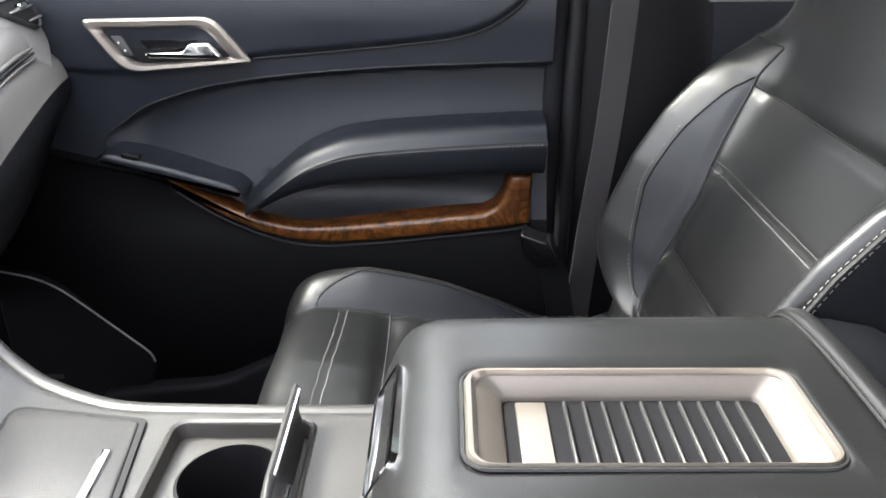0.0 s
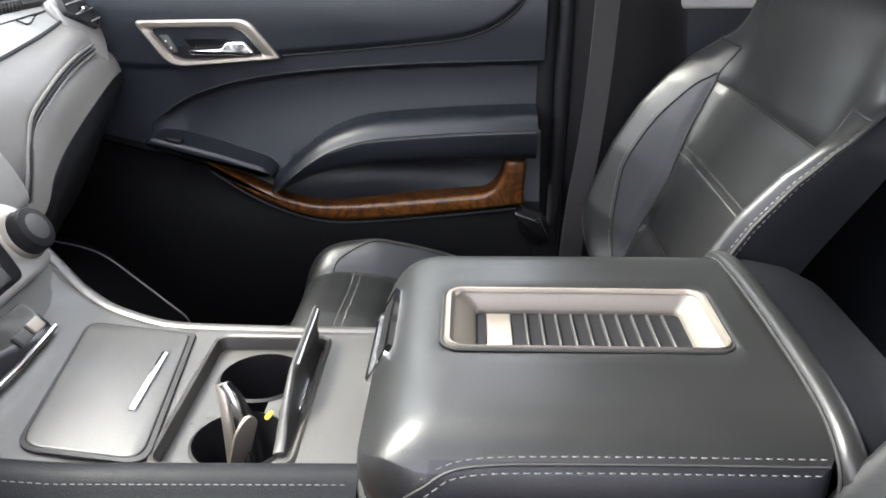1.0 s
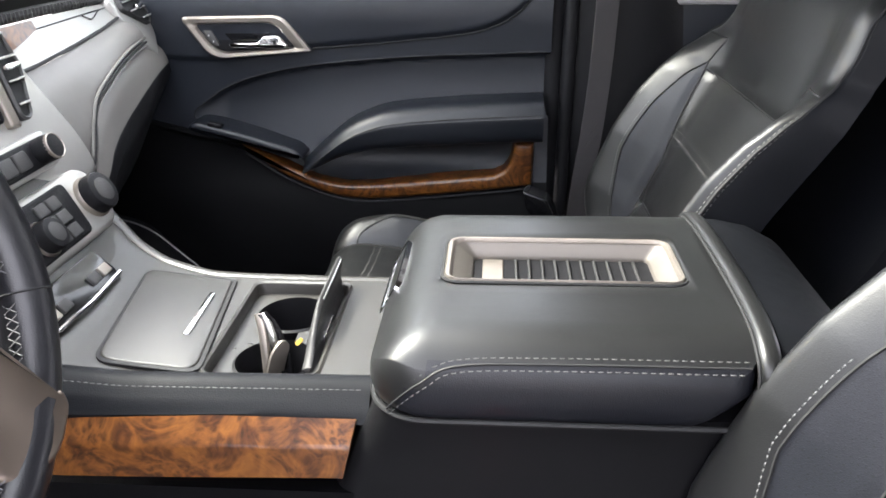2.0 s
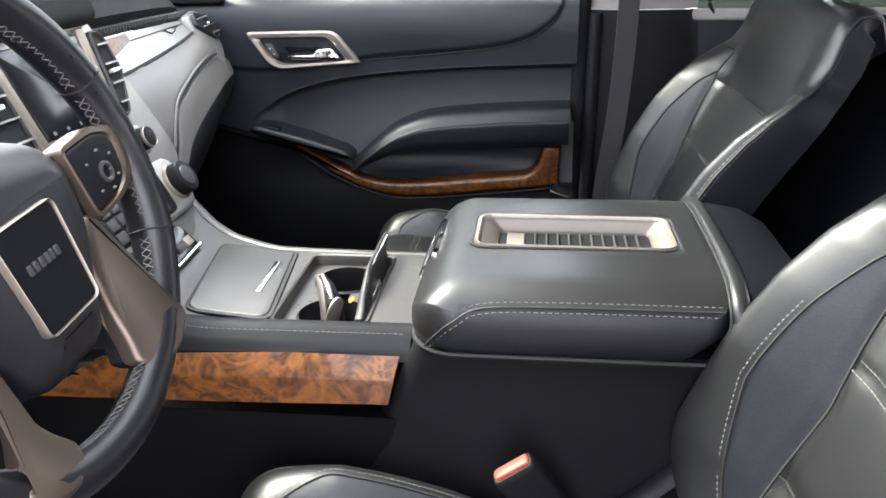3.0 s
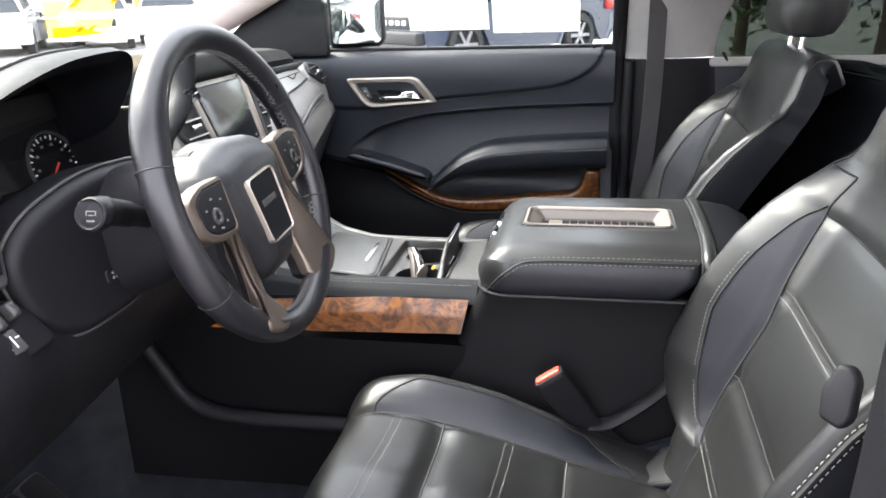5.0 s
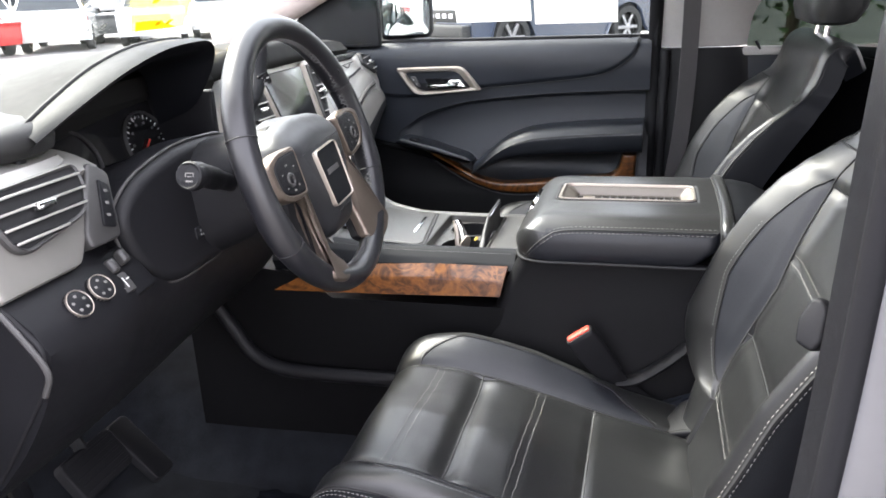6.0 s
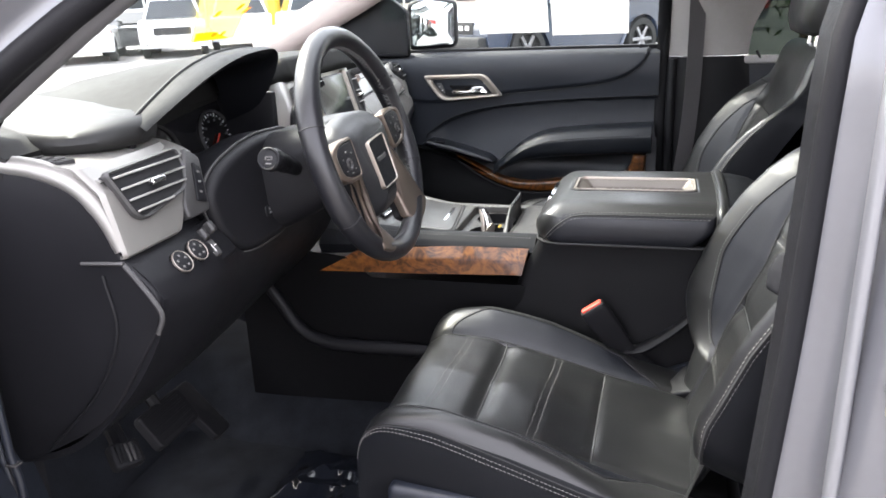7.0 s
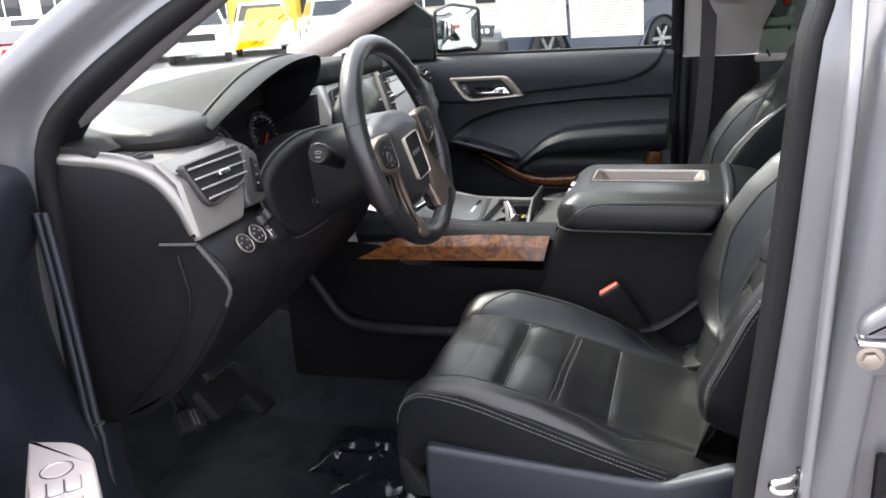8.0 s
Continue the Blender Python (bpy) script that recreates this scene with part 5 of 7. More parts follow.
# passenger face: bright strip, padded sweep with glare in its grey, glove box
strip_rows = [
    (0.645, [(-0.604, 1.292), (-0.597, 1.272), (-0.588, 1.250), (-0.580, 1.228)]),
    (0.75, [(-0.609, 1.290), (-0.601, 1.272), (-0.592, 1.252), (-0.583, 1.231)]),
    (0.88, [(-0.617, 1.288), (-0.609, 1.273), (-0.600, 1.257), (-0.591, 1.239)]),
    (1.00, [(-0.628, 1.284), (-0.620, 1.273), (-0.612, 1.261), (-0.603, 1.247)]),
    (1.085, [(-0.638, 1.280), (-0.631, 1.272), (-0.624, 1.264), (-0.616, 1.254)])]


def strip_point(y, v, lift=0.0):
    """A point of the bright strip: v from its upper to its lower edge."""
    ys = [r[0] for r in strip_rows]
    k = min(2, int(v * 3))
    w = v * 3 - k
    rows = [[(1 - w) * r[1][k][j] + w * r[1][k + 1][j] for r in strip_rows] for j in (0, 1)]
    return curve1(ys, rows[0])(y) + 0.9 * lift, y, curve1(ys, rows[1])(y) + 0.42 * lift


part("passenger_strip", shell(loft_y([(y, prof(p, 10)) for y, p in strip_rows]), 0.01), SILVER, dash, "silver dash strip")
part("strip_inlay", sheet(lambda y, v: strip_point(y, 0.04 + v * (0.60 - 0.36 * ((y - 0.65) / 0.15) ** 1.5), 0.002), L(0.65, 0.80, 12), L(0, 1, 6), 0.003), BURL, dash, "burl wood dash inlay")
part("inlay_line", tube([strip_point(y, 0.26 + 0.30 * max(0, (0.80 - y) / 0.15) ** 1.2, 0.0015) for y in L(0.655, 1.075, 24)], 0.0012, 5), GROOVE, dash)
part("strip_signature", tube([strip_point(y, v, 0.0018) for y, v in ((0.965, 0.30), (0.985, 0.52), (1.0, 0.50), (1.035, 0.30), (1.06, 0.26))], 0.0012, 5), GROOVE, dash)
part("strip_gap", tube([strip_point(y, 0.97, 0.003) for y in L(0.645, 1.085, 20)], 0.0028, 6), GROOVE, dash)
# demister slot over the strip
part("slot_throat", tube([(strip_point(y, 0)[0] - 0.004, y, strip_point(y, 0)[2] + 0.009) for y in L(0.65, 1.12, 20)], 0.0085, 8), GROOVE, dash)
for k in range(26):
    y = 0.715 + 0.0115 * k
    x, _, z = strip_point(y, 0)
    part("slot_vane", rbox(x - 0.004, x + 0.0055, y - 0.0013, y + 0.0013, z + 0.003, z + 0.016, 0.0006, 1), PLASTIC_MID, dash)
pad_rows = [
    (0.62, prof([(-0.576, 1.229), (-0.548, 1.195), (-0.528, 1.150), (-0.515, 1.100), (-0.520, 1.06)])),
    (0.735, prof([(-0.580, 1.231), (-0.553, 1.203), (-0.535, 1.165), (-0.520, 1.125), (-0.522, 1.097)])),
    (0.80, prof([(-0.583, 1.234), (-0.557, 1.213), (-0.542, 1.190), (-0.535, 1.172), (-0.540, 1.158)])),
    (0.87, prof([(-0.588, 1.239), (-0.564, 1.222), (-0.550, 1.206), (-0.544, 1.194), (-0.550, 1.181)])),
    (0.96, prof([(-0.597, 1.245), (-0.576, 1.232), (-0.564, 1.219), (-0.559, 1.207), (-0.566, 1.195)])),
    (1.06, prof([(-0.610, 1.252), (-0.592, 1.240), (-0.581, 1.227), (-0.577, 1.214), (-0.584, 1.202)])),
    (1.13, prof([(-0.624, 1.252), (-0.606, 1.240), (-0.596, 1.228), (-0.591, 1.214), (-0.597, 1.202)]))]
part("passenger_pad", shell(loft_y(pad_rows), 0.01), DASHSKIN, dash, "stitched passenger dash pad, windscreen glare in its pale grey")
edge = crom([(0.725, -0.517, 1.085), (0.745, -0.518, 1.115), (0.80, -0.5335, 1.164), (0.87, -0.5425, 1.187), (0.96, -0.558, 1.201), (1.05, -0.5745, 1.207), (1.13, -0.590, 1.207)], 8)
for d, mt in ((0, GROOVE), (0.006, THREAD), (-0.006, THREAD)):
    pp = [(x + 0.0015 + (0.001 if d > 0 else 0), y - d * (1 if y < 0.77 else 0.3), z + d * (0.3 if y < 0.77 else 1)) for y, x, z in edge]
    part("seam_piping" if mt is GROOVE else "stitching", tube(pp, 0.0022, 5) if mt is GROOVE else dashes(pp, (1, 0, 0.3), 0.006, 0.0015), mt, dash, kind="" if mt is GROOVE else "stuff")
for d in (0.0075, -0.0075):
    part("piped_seam", tube([(x + 0.0012, y - d * (1 if y < 0.77 else 0.3), z + d * (0.3 if y < 0.77 else 1)) for y, x, z in edge], 0.0024, 6), DASHSKIN, dash)
roll = [
    (0.60, [(-0.535, 1.060), (-0.512, 1.045), (-0.503, 1.010), (-0.53, 0.965), (-0.60, 0.90), (-0.72, 0.80)]),
    (0.74, [(-0.540, 1.110), (-0.517, 1.090), (-0.505, 1.050), (-0.535, 0.990), (-0.61, 0.91), (-0.73, 0.80)]),
    (0.80, [(-0.552, 1.165), (-0.531, 1.140), (-0.510, 1.080), (-0.540, 1.005), (-0.615, 0.92), (-0.74, 0.80)]),
    (0.87, [(-0.560, 1.190), (-0.539, 1.166), (-0.518, 1.103), (-0.548, 1.020), (-0.62, 0.92), (-0.74, 0.80)]),
    (1.00, [(-0.582, 1.206), (-0.560, 1.182), (-0.538, 1.125), (-0.572, 1.040), (-0.64, 0.94), (-0.76, 0.80)]),
    (1.12, [(-0.606, 1.208), (-0.582, 1.184), (-0.562, 1.138), (-0.600, 1.060), (-0.66, 0.95), (-0.78, 0.80)]),
    (1.235, [(-0.634, 1.200), (-0.606, 1.178), (-0.590, 1.138), (-0.632, 1.065), (-0.69, 0.96), (-0.80, 0.80)])]
# pale lit part of the roll, ending where it turns under
part("lower_roll", shell(loft_y([(y, prof(p[:2] + [((p[1][0] * 0.30 + p[2][0] * 0.70), (p[1][1] * 0.30 + p[2][1] * 0.70))], 14)) for y, p in roll]), 0.01), DASHSKIN, dash, "upper lit part of the lower dash roll, glare in its grey")
# black from that turn on: the roll's own shade, then the glove box
part("glove_box", shell(loft_y([(y, prof([((p[1][0] * 0.32 + p[2][0] * 0.68), (p[1][1] * 0.32 + p[2][1] * 0.68))] + p[2:], 18)) for y, p in roll]), 0.01), PLASTIC, dash, "black glove box with the shaded underside of the roll")
part("glove_box_edge", tube([(x, y, z) for y, x, z in [tuple(q) for q in crom([(0.70, -0.521, 1.008), (0.82, -0.536, 1.030), (0.95, -0.558, 1.060), (1.06, -0.582, 1.082)], 6)]], 0.0022, 6), PLASTIC_MID, dash)
# passenger end cap with outer vent
VM = frame_at((-0.617, 1.15, 1.24), (-0.14, 1, 0), (1, 0.14, 0.42))
capl = rpoly([(-0.072, 0.052), (0.0, 0.062), (0.062, 0.044), (0.094, 0.0), (0.078, -0.044), (0.026, -0.078), (-0.026, -0.048), (-0.066, 0.014)], [0.01, 0.03, 0.03, 0.02, 0.02, 0.008, 0.012, 0.02], 4)
vlo = rpoly([(-0.040, 0.050), (0.046, 0.038), (0.082, 0.004), (0.058, -0.014), (-0.046, 0.028)], [0.006, 0.02, 0.014, 0.012, 0.006], 4)
part("end_cap", moved(VM, slab(capl, -0.06, 0.004, 0.010, 4)), SILVER, dash, "silver passenger vent housing")


def air_vent(m, outline, n, span, name="air_vent"):
    """An air vent: dark throat, rounded rim, cross vanes and a chrome tab."""
    vt = part(name, moved(m, slab(outline, -0.03, 0.006, 0.001, 1)), GROOVE, dash)
    part("vent_rim", moved(m, band(inset(outline, -0.004), inset(outline, 0.001), [(0, 0), (0, 0.007), (0.5, 0.010), (1, 0.008), (1, 0)])), PLASTIC_MID, vt)
    ys = [q[1] for q in outline]
    for k in range(n):
        y = min(ys) + (max(ys) - min(ys)) * (k + 0.6) / (n + 0.2)
        hits = []
        for a, b in zip(outline, outline[1:] + outline[:1]):
            if (a[1] - y) * (b[1] - y) < 0:
                hits.append(a[0] + (b[0] - a[0]) * (y - a[1]) / (b[1] - a[1]))
        if len(hits) > 1:
            part("vent_vane", moved(m, rbox(min(hits), max(hits), y - 0.0016, y + 0.0016, 0.004, 0.011, 0.001, 1)), PLASTIC, vt)
            part("vane_edge", moved(m, rbox(min(hits), max(hits), y - 0.0022, y + 0.0006, 0.011, 0.0128, 0.0006, 1)), SILVER, vt)
    part("vent_tab", moved(m, slab(rrect(0.028, 0.008, 0.003, 3, span[0], span[1]), 0.010, 0.018, 0.002)), CHROME, vt, "chrome vent tab")
    return vt


air_vent(VM @ pose(0, 0, 0.003), vlo, 3, (0.022, 0.022))
# centre stack: frame, screen, vents, control panels
SM = frame_at((-0.548, 0.455, 1.255), (0.02, 1, 0), (1, 0, 0.34))
part("stack_frame", moved(SM, slab(rpoly([(-0.16, 0.095), (0.172, 0.095), (0.192, 0.02), (0.246, -0.11), (0.250, -0.17), (-0.125, -0.17), (-0.175, 0.0)], 0.03), -0.06, 0.0, 0.012, 4)), SILVER, dash, "silver centre stack frame")
part("stack_hood", moved(SM, slab(rrect(0.345, 0.05, 0.02, 5, 0.005, 0.098), -0.08, 0.022, 0.014, 4)), PAD, dash)
sc = part("touch_screen", moved(SM, slab(rpoly([(-0.062, 0.064), (0.115, 0.064), (0.105, -0.058), (-0.045, -0.058)], 0.008), 0.0, 0.008, 0.003)), GLOSSBLACK, dash, "dark glossy touch screen")
for k in range(5):
    part("screen_key", moved(SM, slab(rrect(0.006, 0.005, 0.001, 2, -0.028 + 0.030 * k, -0.050), 0.008, 0.0086, 0.0002, 1)), THREAD_DIM, sc)
part("screen_trim", moved(SM, slab(rpoly([(-0.082, 0.070), (-0.066, 0.070), (-0.048, -0.066), (-0.066, -0.070)], 0.004), 0.0, 0.010, 0.004)), SATIN, dash)
part("screen_trim", moved(SM, slab(rpoly([(0.119, 0.070), (0.138, 0.070), (0.126, -0.070), (0.108, -0.066)], 0.004), 0.0, 0.010, 0.004)), SATIN, dash)
air_vent(SM @ pose(0, 0, 0.002), rpoly([(-0.150, 0.055), (-0.090, 0.060), (-0.074, -0.060), (-0.112, -0.062), (-0.158, 0.0)], 0.01), 4, (-0.115, 0.0))
air_vent(SM @ pose(0, 0, 0.002), rpoly([(0.146, 0.060), (0.170, 0.055), (0.178, 0.0), (0.150, -0.062), (0.134, -0.060)], 0.008), 4, (0.155, 0.0))
RM = frame_at((-0.505, 0.458, 1.158), (0, 1, 0), (1, 0, 0.42))
rp2 = part("radio_panel", moved(RM, slab(rrect(0.280, 0.046, 0.012, 4, 0.008, 0), -0.03, 0.010, 0.004)), SILVER, dash, "silver radio control panel")
part("panel_face", moved(RM, slab(rrect(0.262, 0.034, 0.008, 4, 0.008, 0), 0.0, 0.013, 0.002)), PLASTIC, rp2)
for kx in (-0.098, 0.112):
    kb = part("control_knob", moved(RM @ pose(kx, 0, 0.010), disc(0.0165, 0.0, 0.026, 0.003, 28)), PLASTIC, rp2, "black knob with a bright rim")
    part("knob_ring", moved(RM @ pose(kx, 0, 0.0345), band(rrect(0.033, 0.033, 0.0164, 6), rrect(0.029, 0.029, 0.0144, 6), [(0, -0.003), (0, 0.001), (0.5, 0.002), (1, 0.001), (1, -0.003)])), SATIN, kb)
for k in range(5):
    part("panel_key", moved(RM, slab(rrect(0.026, 0.022, 0.003, 2, -0.052 + 0.030 * k, 0), 0.013, 0.017, 0.0015)), PLASTIC_MID, rp2)
HM = frame_at((-0.468, 0.462, 1.086), (0, 1, 0), (1, 0, 0.62))
hv = part("climate_panel", moved(HM, slab(rpoly([(-0.138, 0.044), (0.172, 0.044), (0.192, 0.0), (0.168, -0.044), (-0.125, -0.044), (-0.150, 0.0)], 0.02), -0.05, 0.006, 0.008, 4)), SILVER, dash, "silver climate control panel")
part("climate_face", moved(HM, slab(rpoly([(-0.080, 0.036), (0.116, 0.036), (0.106, -0.034), (-0.070, -0.034)], 0.01), 0.0, 0.009, 0.003)), PLASTIC, hv)
for kx, ky, r in ((-0.112, 0.0, 0.026), (0.148, 0.0, 0.026), (0.018, -0.008, 0.020)):
    kb = part("control_knob", moved(HM @ pose(kx, ky, 0), disc(r, 0.0, 0.030, 0.004, 28)), PLASTIC, hv, "black knurled knob")
    part("knob_ring", moved(HM @ pose(kx, ky, 0), band(rrect(2 * r + 0.006, 2 * r + 0.006, r + 0.0029, 6), rrect(2 * r, 2 * r, r - 0.0001, 6), [(0, 0.004), (0, 0.010), (0.5, 0.013), (1, 0.012), (1, 0.004)])), SATIN, kb)
    part("knob_cap", moved(HM @ pose(kx, ky, 0.0295), disc(r * 0.62, 0, 0.0016, 0.0008, 24)), PLASTIC_MID, kb)
for i in range(2):
    for j in range(3):
        for sx in (-1, 1):
            part("panel_key", moved(HM, slab(rrect(0.022, 0.016, 0.002, 2, 0.010 + sx * (0.036 + 0.026 * i), 0.020 - 0.020 * j), 0.009, 0.012, 0.0012)), PLASTIC_MID, hv)
LM = frame_at((-0.418, 0.452, 1.032), (0, 1, 0), (1, 0, 0.95))
lp = part("lower_panel", moved(LM, slab(rrect(0.16, 0.044, 0.010, 4), -0.02, 0.004, 0.003)), GLOSSBLACK, dash, "gloss black lower control panel")
part("panel_edge", moved(LM, tube([(-0.078, -0.021, 0.005), (0, -0.024, 0.006), (0.078, -0.021, 0.005)], 0.0028, 8)), CHROME, lp)
for x in (-0.06, -0.035, 0.035, 0.06):
    part("panel_key", moved(LM, slab(rrect(0.020, 0.014, 0.002, 2, x, -0.006), 0.004, 0.008, 0.0015)), SATIN if abs(x) > 0.05 else PLASTIC_MID, lp)
part("stack_skirt", shell(loft_y([(0.30, prof([(-0.56, 1.24), (-0.49, 1.13), (-0.44, 1.05), (-0.40, 1.012)], 10)), (0.46, prof([(-0.57, 1.24), (-0.495, 1.13), (-0.445, 1.05), (-0.40, 1.008)], 10)), (0.64, prof([(-0.575, 1.24), (-0.51, 1.13), (-0.465, 1.05), (-0.42, 1.01)], 10))]), 0.01), DECK, dash)

# driver side: cowl over the dials
brow = crom([(-0.486, -0.300, 1.326), (-0.472, -0.235, 1.357), (-0.462, -0.155, 1.387), (-0.456, -0.075, 1.406), (-0.455, 0.0, 1.411), (-0.459, 0.048, 1.408), (-0.468, 0.074, 1.392), (-0.482, 0.083, 1.365), (-0.503, 0.088, 1.335), (-0.525, 0.095, 1.310)], 6)
rear = crom([(-0.64, -0.305, 1.326), (-0.70, -0.235, 1.345), (-0.76, -0.155, 1.360), (-0.78, -0.075, 1.370), (-0.78, 0.0, 1.374), (-0.77, 0.07, 1.372), (-0.74, 0.12, 1.364), (-0.70, 0.145, 1.352), (-0.66, 0.150, 1.335), (-0.60, 0.150, 1.30)], 6)
cowl = []
for t, lift in ((0, 0), (0.05, 0.006), (0.18, 0.009), (0.24, 0.0085), (0.7, 0.006), (1, 0)):
    cowl.append([tuple((1 - t) * np.array(a) + t * np.array(b) + np.array((0, 0, lift))) for a, b in zip(brow, rear)])
under = [tuple(np.array(a) + np.array((-0.02, 0, -0.014))) for a in brow]
deep = [tuple(np.array(a) * np.array((0, 1, 1)) + np.array((-0.60, 0, -0.035))) for a in brow]
n = len(brow)
for nm, rows, mt, lb in (("cowl_lip", [deep, under] + cowl[:3], LEATHER_SIDE, "dark leather lip of the dial cowl"), ("gauge_cowl", cowl[2:], PAD, "charcoal cowl over the dials")):
    v = [q for r in rows for q in r]
    f = [(i * n + j, i * n + j + 1, (i + 1) * n + j + 1, (i + 1) * n + j) for i in range(len(rows) - 1) for j in range(n - 1)]
    part(nm, (v, f), mt, dash, lb)
part("seam_piping", tube([tuple(np.array(q) + np.array((0, 0, 0.0008))) for q in cowl[2]], 0.0026, 6), GROOVE, dash)
part("gauge_floor", rbox(-0.63, -0.47, -0.30, 0.145, 1.175, 1.190, 0.004), PLASTIC, dash)
part("gauge_side", rbox(-0.63, -0.50, 0.098, 0.112, 1.18, 1.330, 0.004), PLASTIC, dash)
part("gauge_side", rbox(-0.63, -0.505, -0.312, -0.298, 1.18, 1.325, 0.004), PLASTIC, dash)
GM = frame_at((-0.600, -0.030, 1.258), (0, 1, 0), (1, 0, 0.30))
gp = part("gauge_panel", moved(GM, slab(rpoly([(-0.19, -0.06), (-0.17, 0.07), (-0.10, 0.10), (0.12, 0.10), (0.18, 0.05), (0.19, -0.06), (0.1, -0.10), (-0.1, -0.10)], 0.03), -0.02, 0.0, 0.004)), GLOSSBLACK, dash, "black instrument panel with round dials")
for gx, gy, r in ((0.085, -0.005, 0.052), (-0.085, -0.005, 0.052)):
    part("dial_ring", moved(GM @ pose(gx, gy, 0), band(rrect(2 * r, 2 * r, r - 0.0001, 8), rrect(2 * r - 0.006, 2 * r - 0.006, r - 0.0031, 8), [(0, 0), (0, 0.004), (0.5, 0.006), (1, 0.004), (1, 0)])), PLASTIC_MID, gp)
    for k in range(22 if gx > 0 else 0):
        a = radians(-130 + 260 * k / 21)
        mk = GM @ pose(gx + (r - 0.009) * math.sin(a), gy + (r - 0.009) * math.cos(a), 0.001) @ pose(0, 0, 0, 0, 0, -math.degrees(a))
        part("dial_mark", moved(mk, slab(rrect(0.0012 if k % 3 else 0.0022, 0.004 if k % 3 else 0.007, 0.0002, 1), 0, 0.0006, 0.0001, 1)), WHITE, gp)
    for k in range(8 if gx > 0 else 0):
        a = radians(-120 + 240 * k / 7)
        part("dial_numeral", moved(GM @ pose(gx + (r - 0.019) * math.sin(a), gy + (r - 0.019) * math.cos(a), 0.001), slab(rrect(0.0055, 0.0040, 0.001, 1), 0, 0.0004, 0.0001, 1)), THREAD_DIM, gp)
    if gx > 0:
        part("dial_needle", moved(GM @ pose(gx, gy, 0.003) @ pose(0, 0, 0, 0, 0, 128), slab(rpoly([(-0.0018, -0.008), (0.0018, -0.008), (0.0006, 0.036), (-0.0006, 0.036)], 0.0002, 1), 0, 0.0012, 0.0003, 1)), RED, gp, "red needle")
# outer driver pad and silver vent panel
part("outer_pad", loft([[(x, y, z + (0.12 * max(0, y + 0.37) + 0.05 * max(0, -0.55 - x)) * min(1, max(0, (z - 1.315) / 0.03))) for x, y in rpoly([(-0.80 + g, -0.285 + g), (-0.70, -0.345 + g), (-0.600, -0.392 + g), (-0.535 - g, -0.388 + g), (-0.498 - g, -0.335), (-0.490 - g, -0.262 - g), (-0.535, -0.215 - g), (-0.80 + g, -0.20)], 0.035, 6)] for z, g in ((1.306, 0.020), (1.308, 0.010), (1.313, 0.003), (1.322, 0.0), (1.331, 0.003), (1.337, 0.012), (1.340, 0.034))]), PADTOP, dash, "padded satin outer dash corner")
PV = frame_at((-0.448, -0.362, 1.262), (0.02, 1, 0), (0.93, -0.03, 0.30))


def face_x(y, z):
    """Front of the silver casting: it rolls back at its top and inner end."""
    return -0.434 - 0.25 * (z - 1.2) - 0.8 * max(0, z - 1.275) - 1.6 * max(0, y + 0.34) ** 2


def casting(u, v):
    y0, y1 = -0.447, -0.330 + 0.074 * min(1, v / 0.85) ** 0.8
    y, z = y0 + (y1 - y0) * u, 1.193 + 0.112 * v
    e = min(u, 1 - u) * (y1 - y0)
    return face_x(y, z) - 0.006 * max(0, 1 - e / 0.006) ** 2 - 0.005 * max(0, 1 - v / 0.05) ** 2, y, z


part("vent_panel", shell(sheet(casting, L(0, 1, 36), L(0, 1, 30)), 0.02), CASTING, dash, "silver driver vent panel")
air_vent(PV @ pose(0, 0, -0.001), rpoly([(-0.070, 0.034), (0.070, 0.038), (0.072, 0.012), (0.058, -0.014), (-0.036, -0.030), (-0.050, -0.022)], [0.004, 0.008, 0.012, 0.014, 0.008, 0.008], 4), 4, (0.004, 0.008))
MS = frame_at((-0.450, -0.258, 1.250), (0.15, 1, -0.35), (0.93, -0.10, 0.36))
mp = part("mode_switch_panel", moved(MS, slab(rpoly([(-0.014, 0.046), (0.016, 0.036), (0.018, -0.044), (-0.030, -0.062), (-0.036, -0.044)], 0.008), -0.03, 0.004, 0.004)), PLASTIC_MID, dash)
part("switch_plate", moved(MS, slab(rpoly([(-0.006, 0.024), (0.010, 0.018), (0.010, -0.034), (-0.010, -0.034)], 0.003), 0.004, 0.007, 0.0015)), PLASTIC, mp)
for k in range(3):
    part("switch_symbol", moved(MS, slab(rrect(0.006, 0.0035, 0.001, 1, 0.002 - 0.001 * k, 0.010 - 0.015 * k), 0.007, 0.0075, 0.0002, 1)), THREAD, mp)
sweep = crom([(-0.74, -0.430, 1.312), (-0.62, -0.431, 1.307), (-0.545, -0.432, 1.299), (-0.492, -0.434, 1.279), (-0.462, -0.436, 1.245), (-0.445, -0.437, 1.202)], 8)
part("sweep_trim", tube(sweep, [0.013] * 30 + [0.0125 - 0.0003 * k for k in range(11)], 16, flat=1.25, up=(0, 1, 0)), CASTING, dash, "silver sweep along the dash end")
part("panel_top", sheet(lambda x, y: (x, y, 1.3085 - 0.10 * max(0, x + 0.54) - 4.0 * max(0, x + 0.52) ** 2), L(-0.80, -0.462, 26), L(-0.436, -0.24, 8), 0.006), CASTING, dash, "silver top of the vent panel")
DS = frame_at((-0.580, -0.408, 1.3080), (-0.95, 0.20, 0), (0, -0.05, 1))
part("demister_slot", moved(DS, slab(rpoly([(-0.066, -0.012), (0.06, -0.007), (0.064, 0.006), (-0.060, 0.012)], 0.005), -0.01, 0.003, 0.001)), GROOVE, dash)
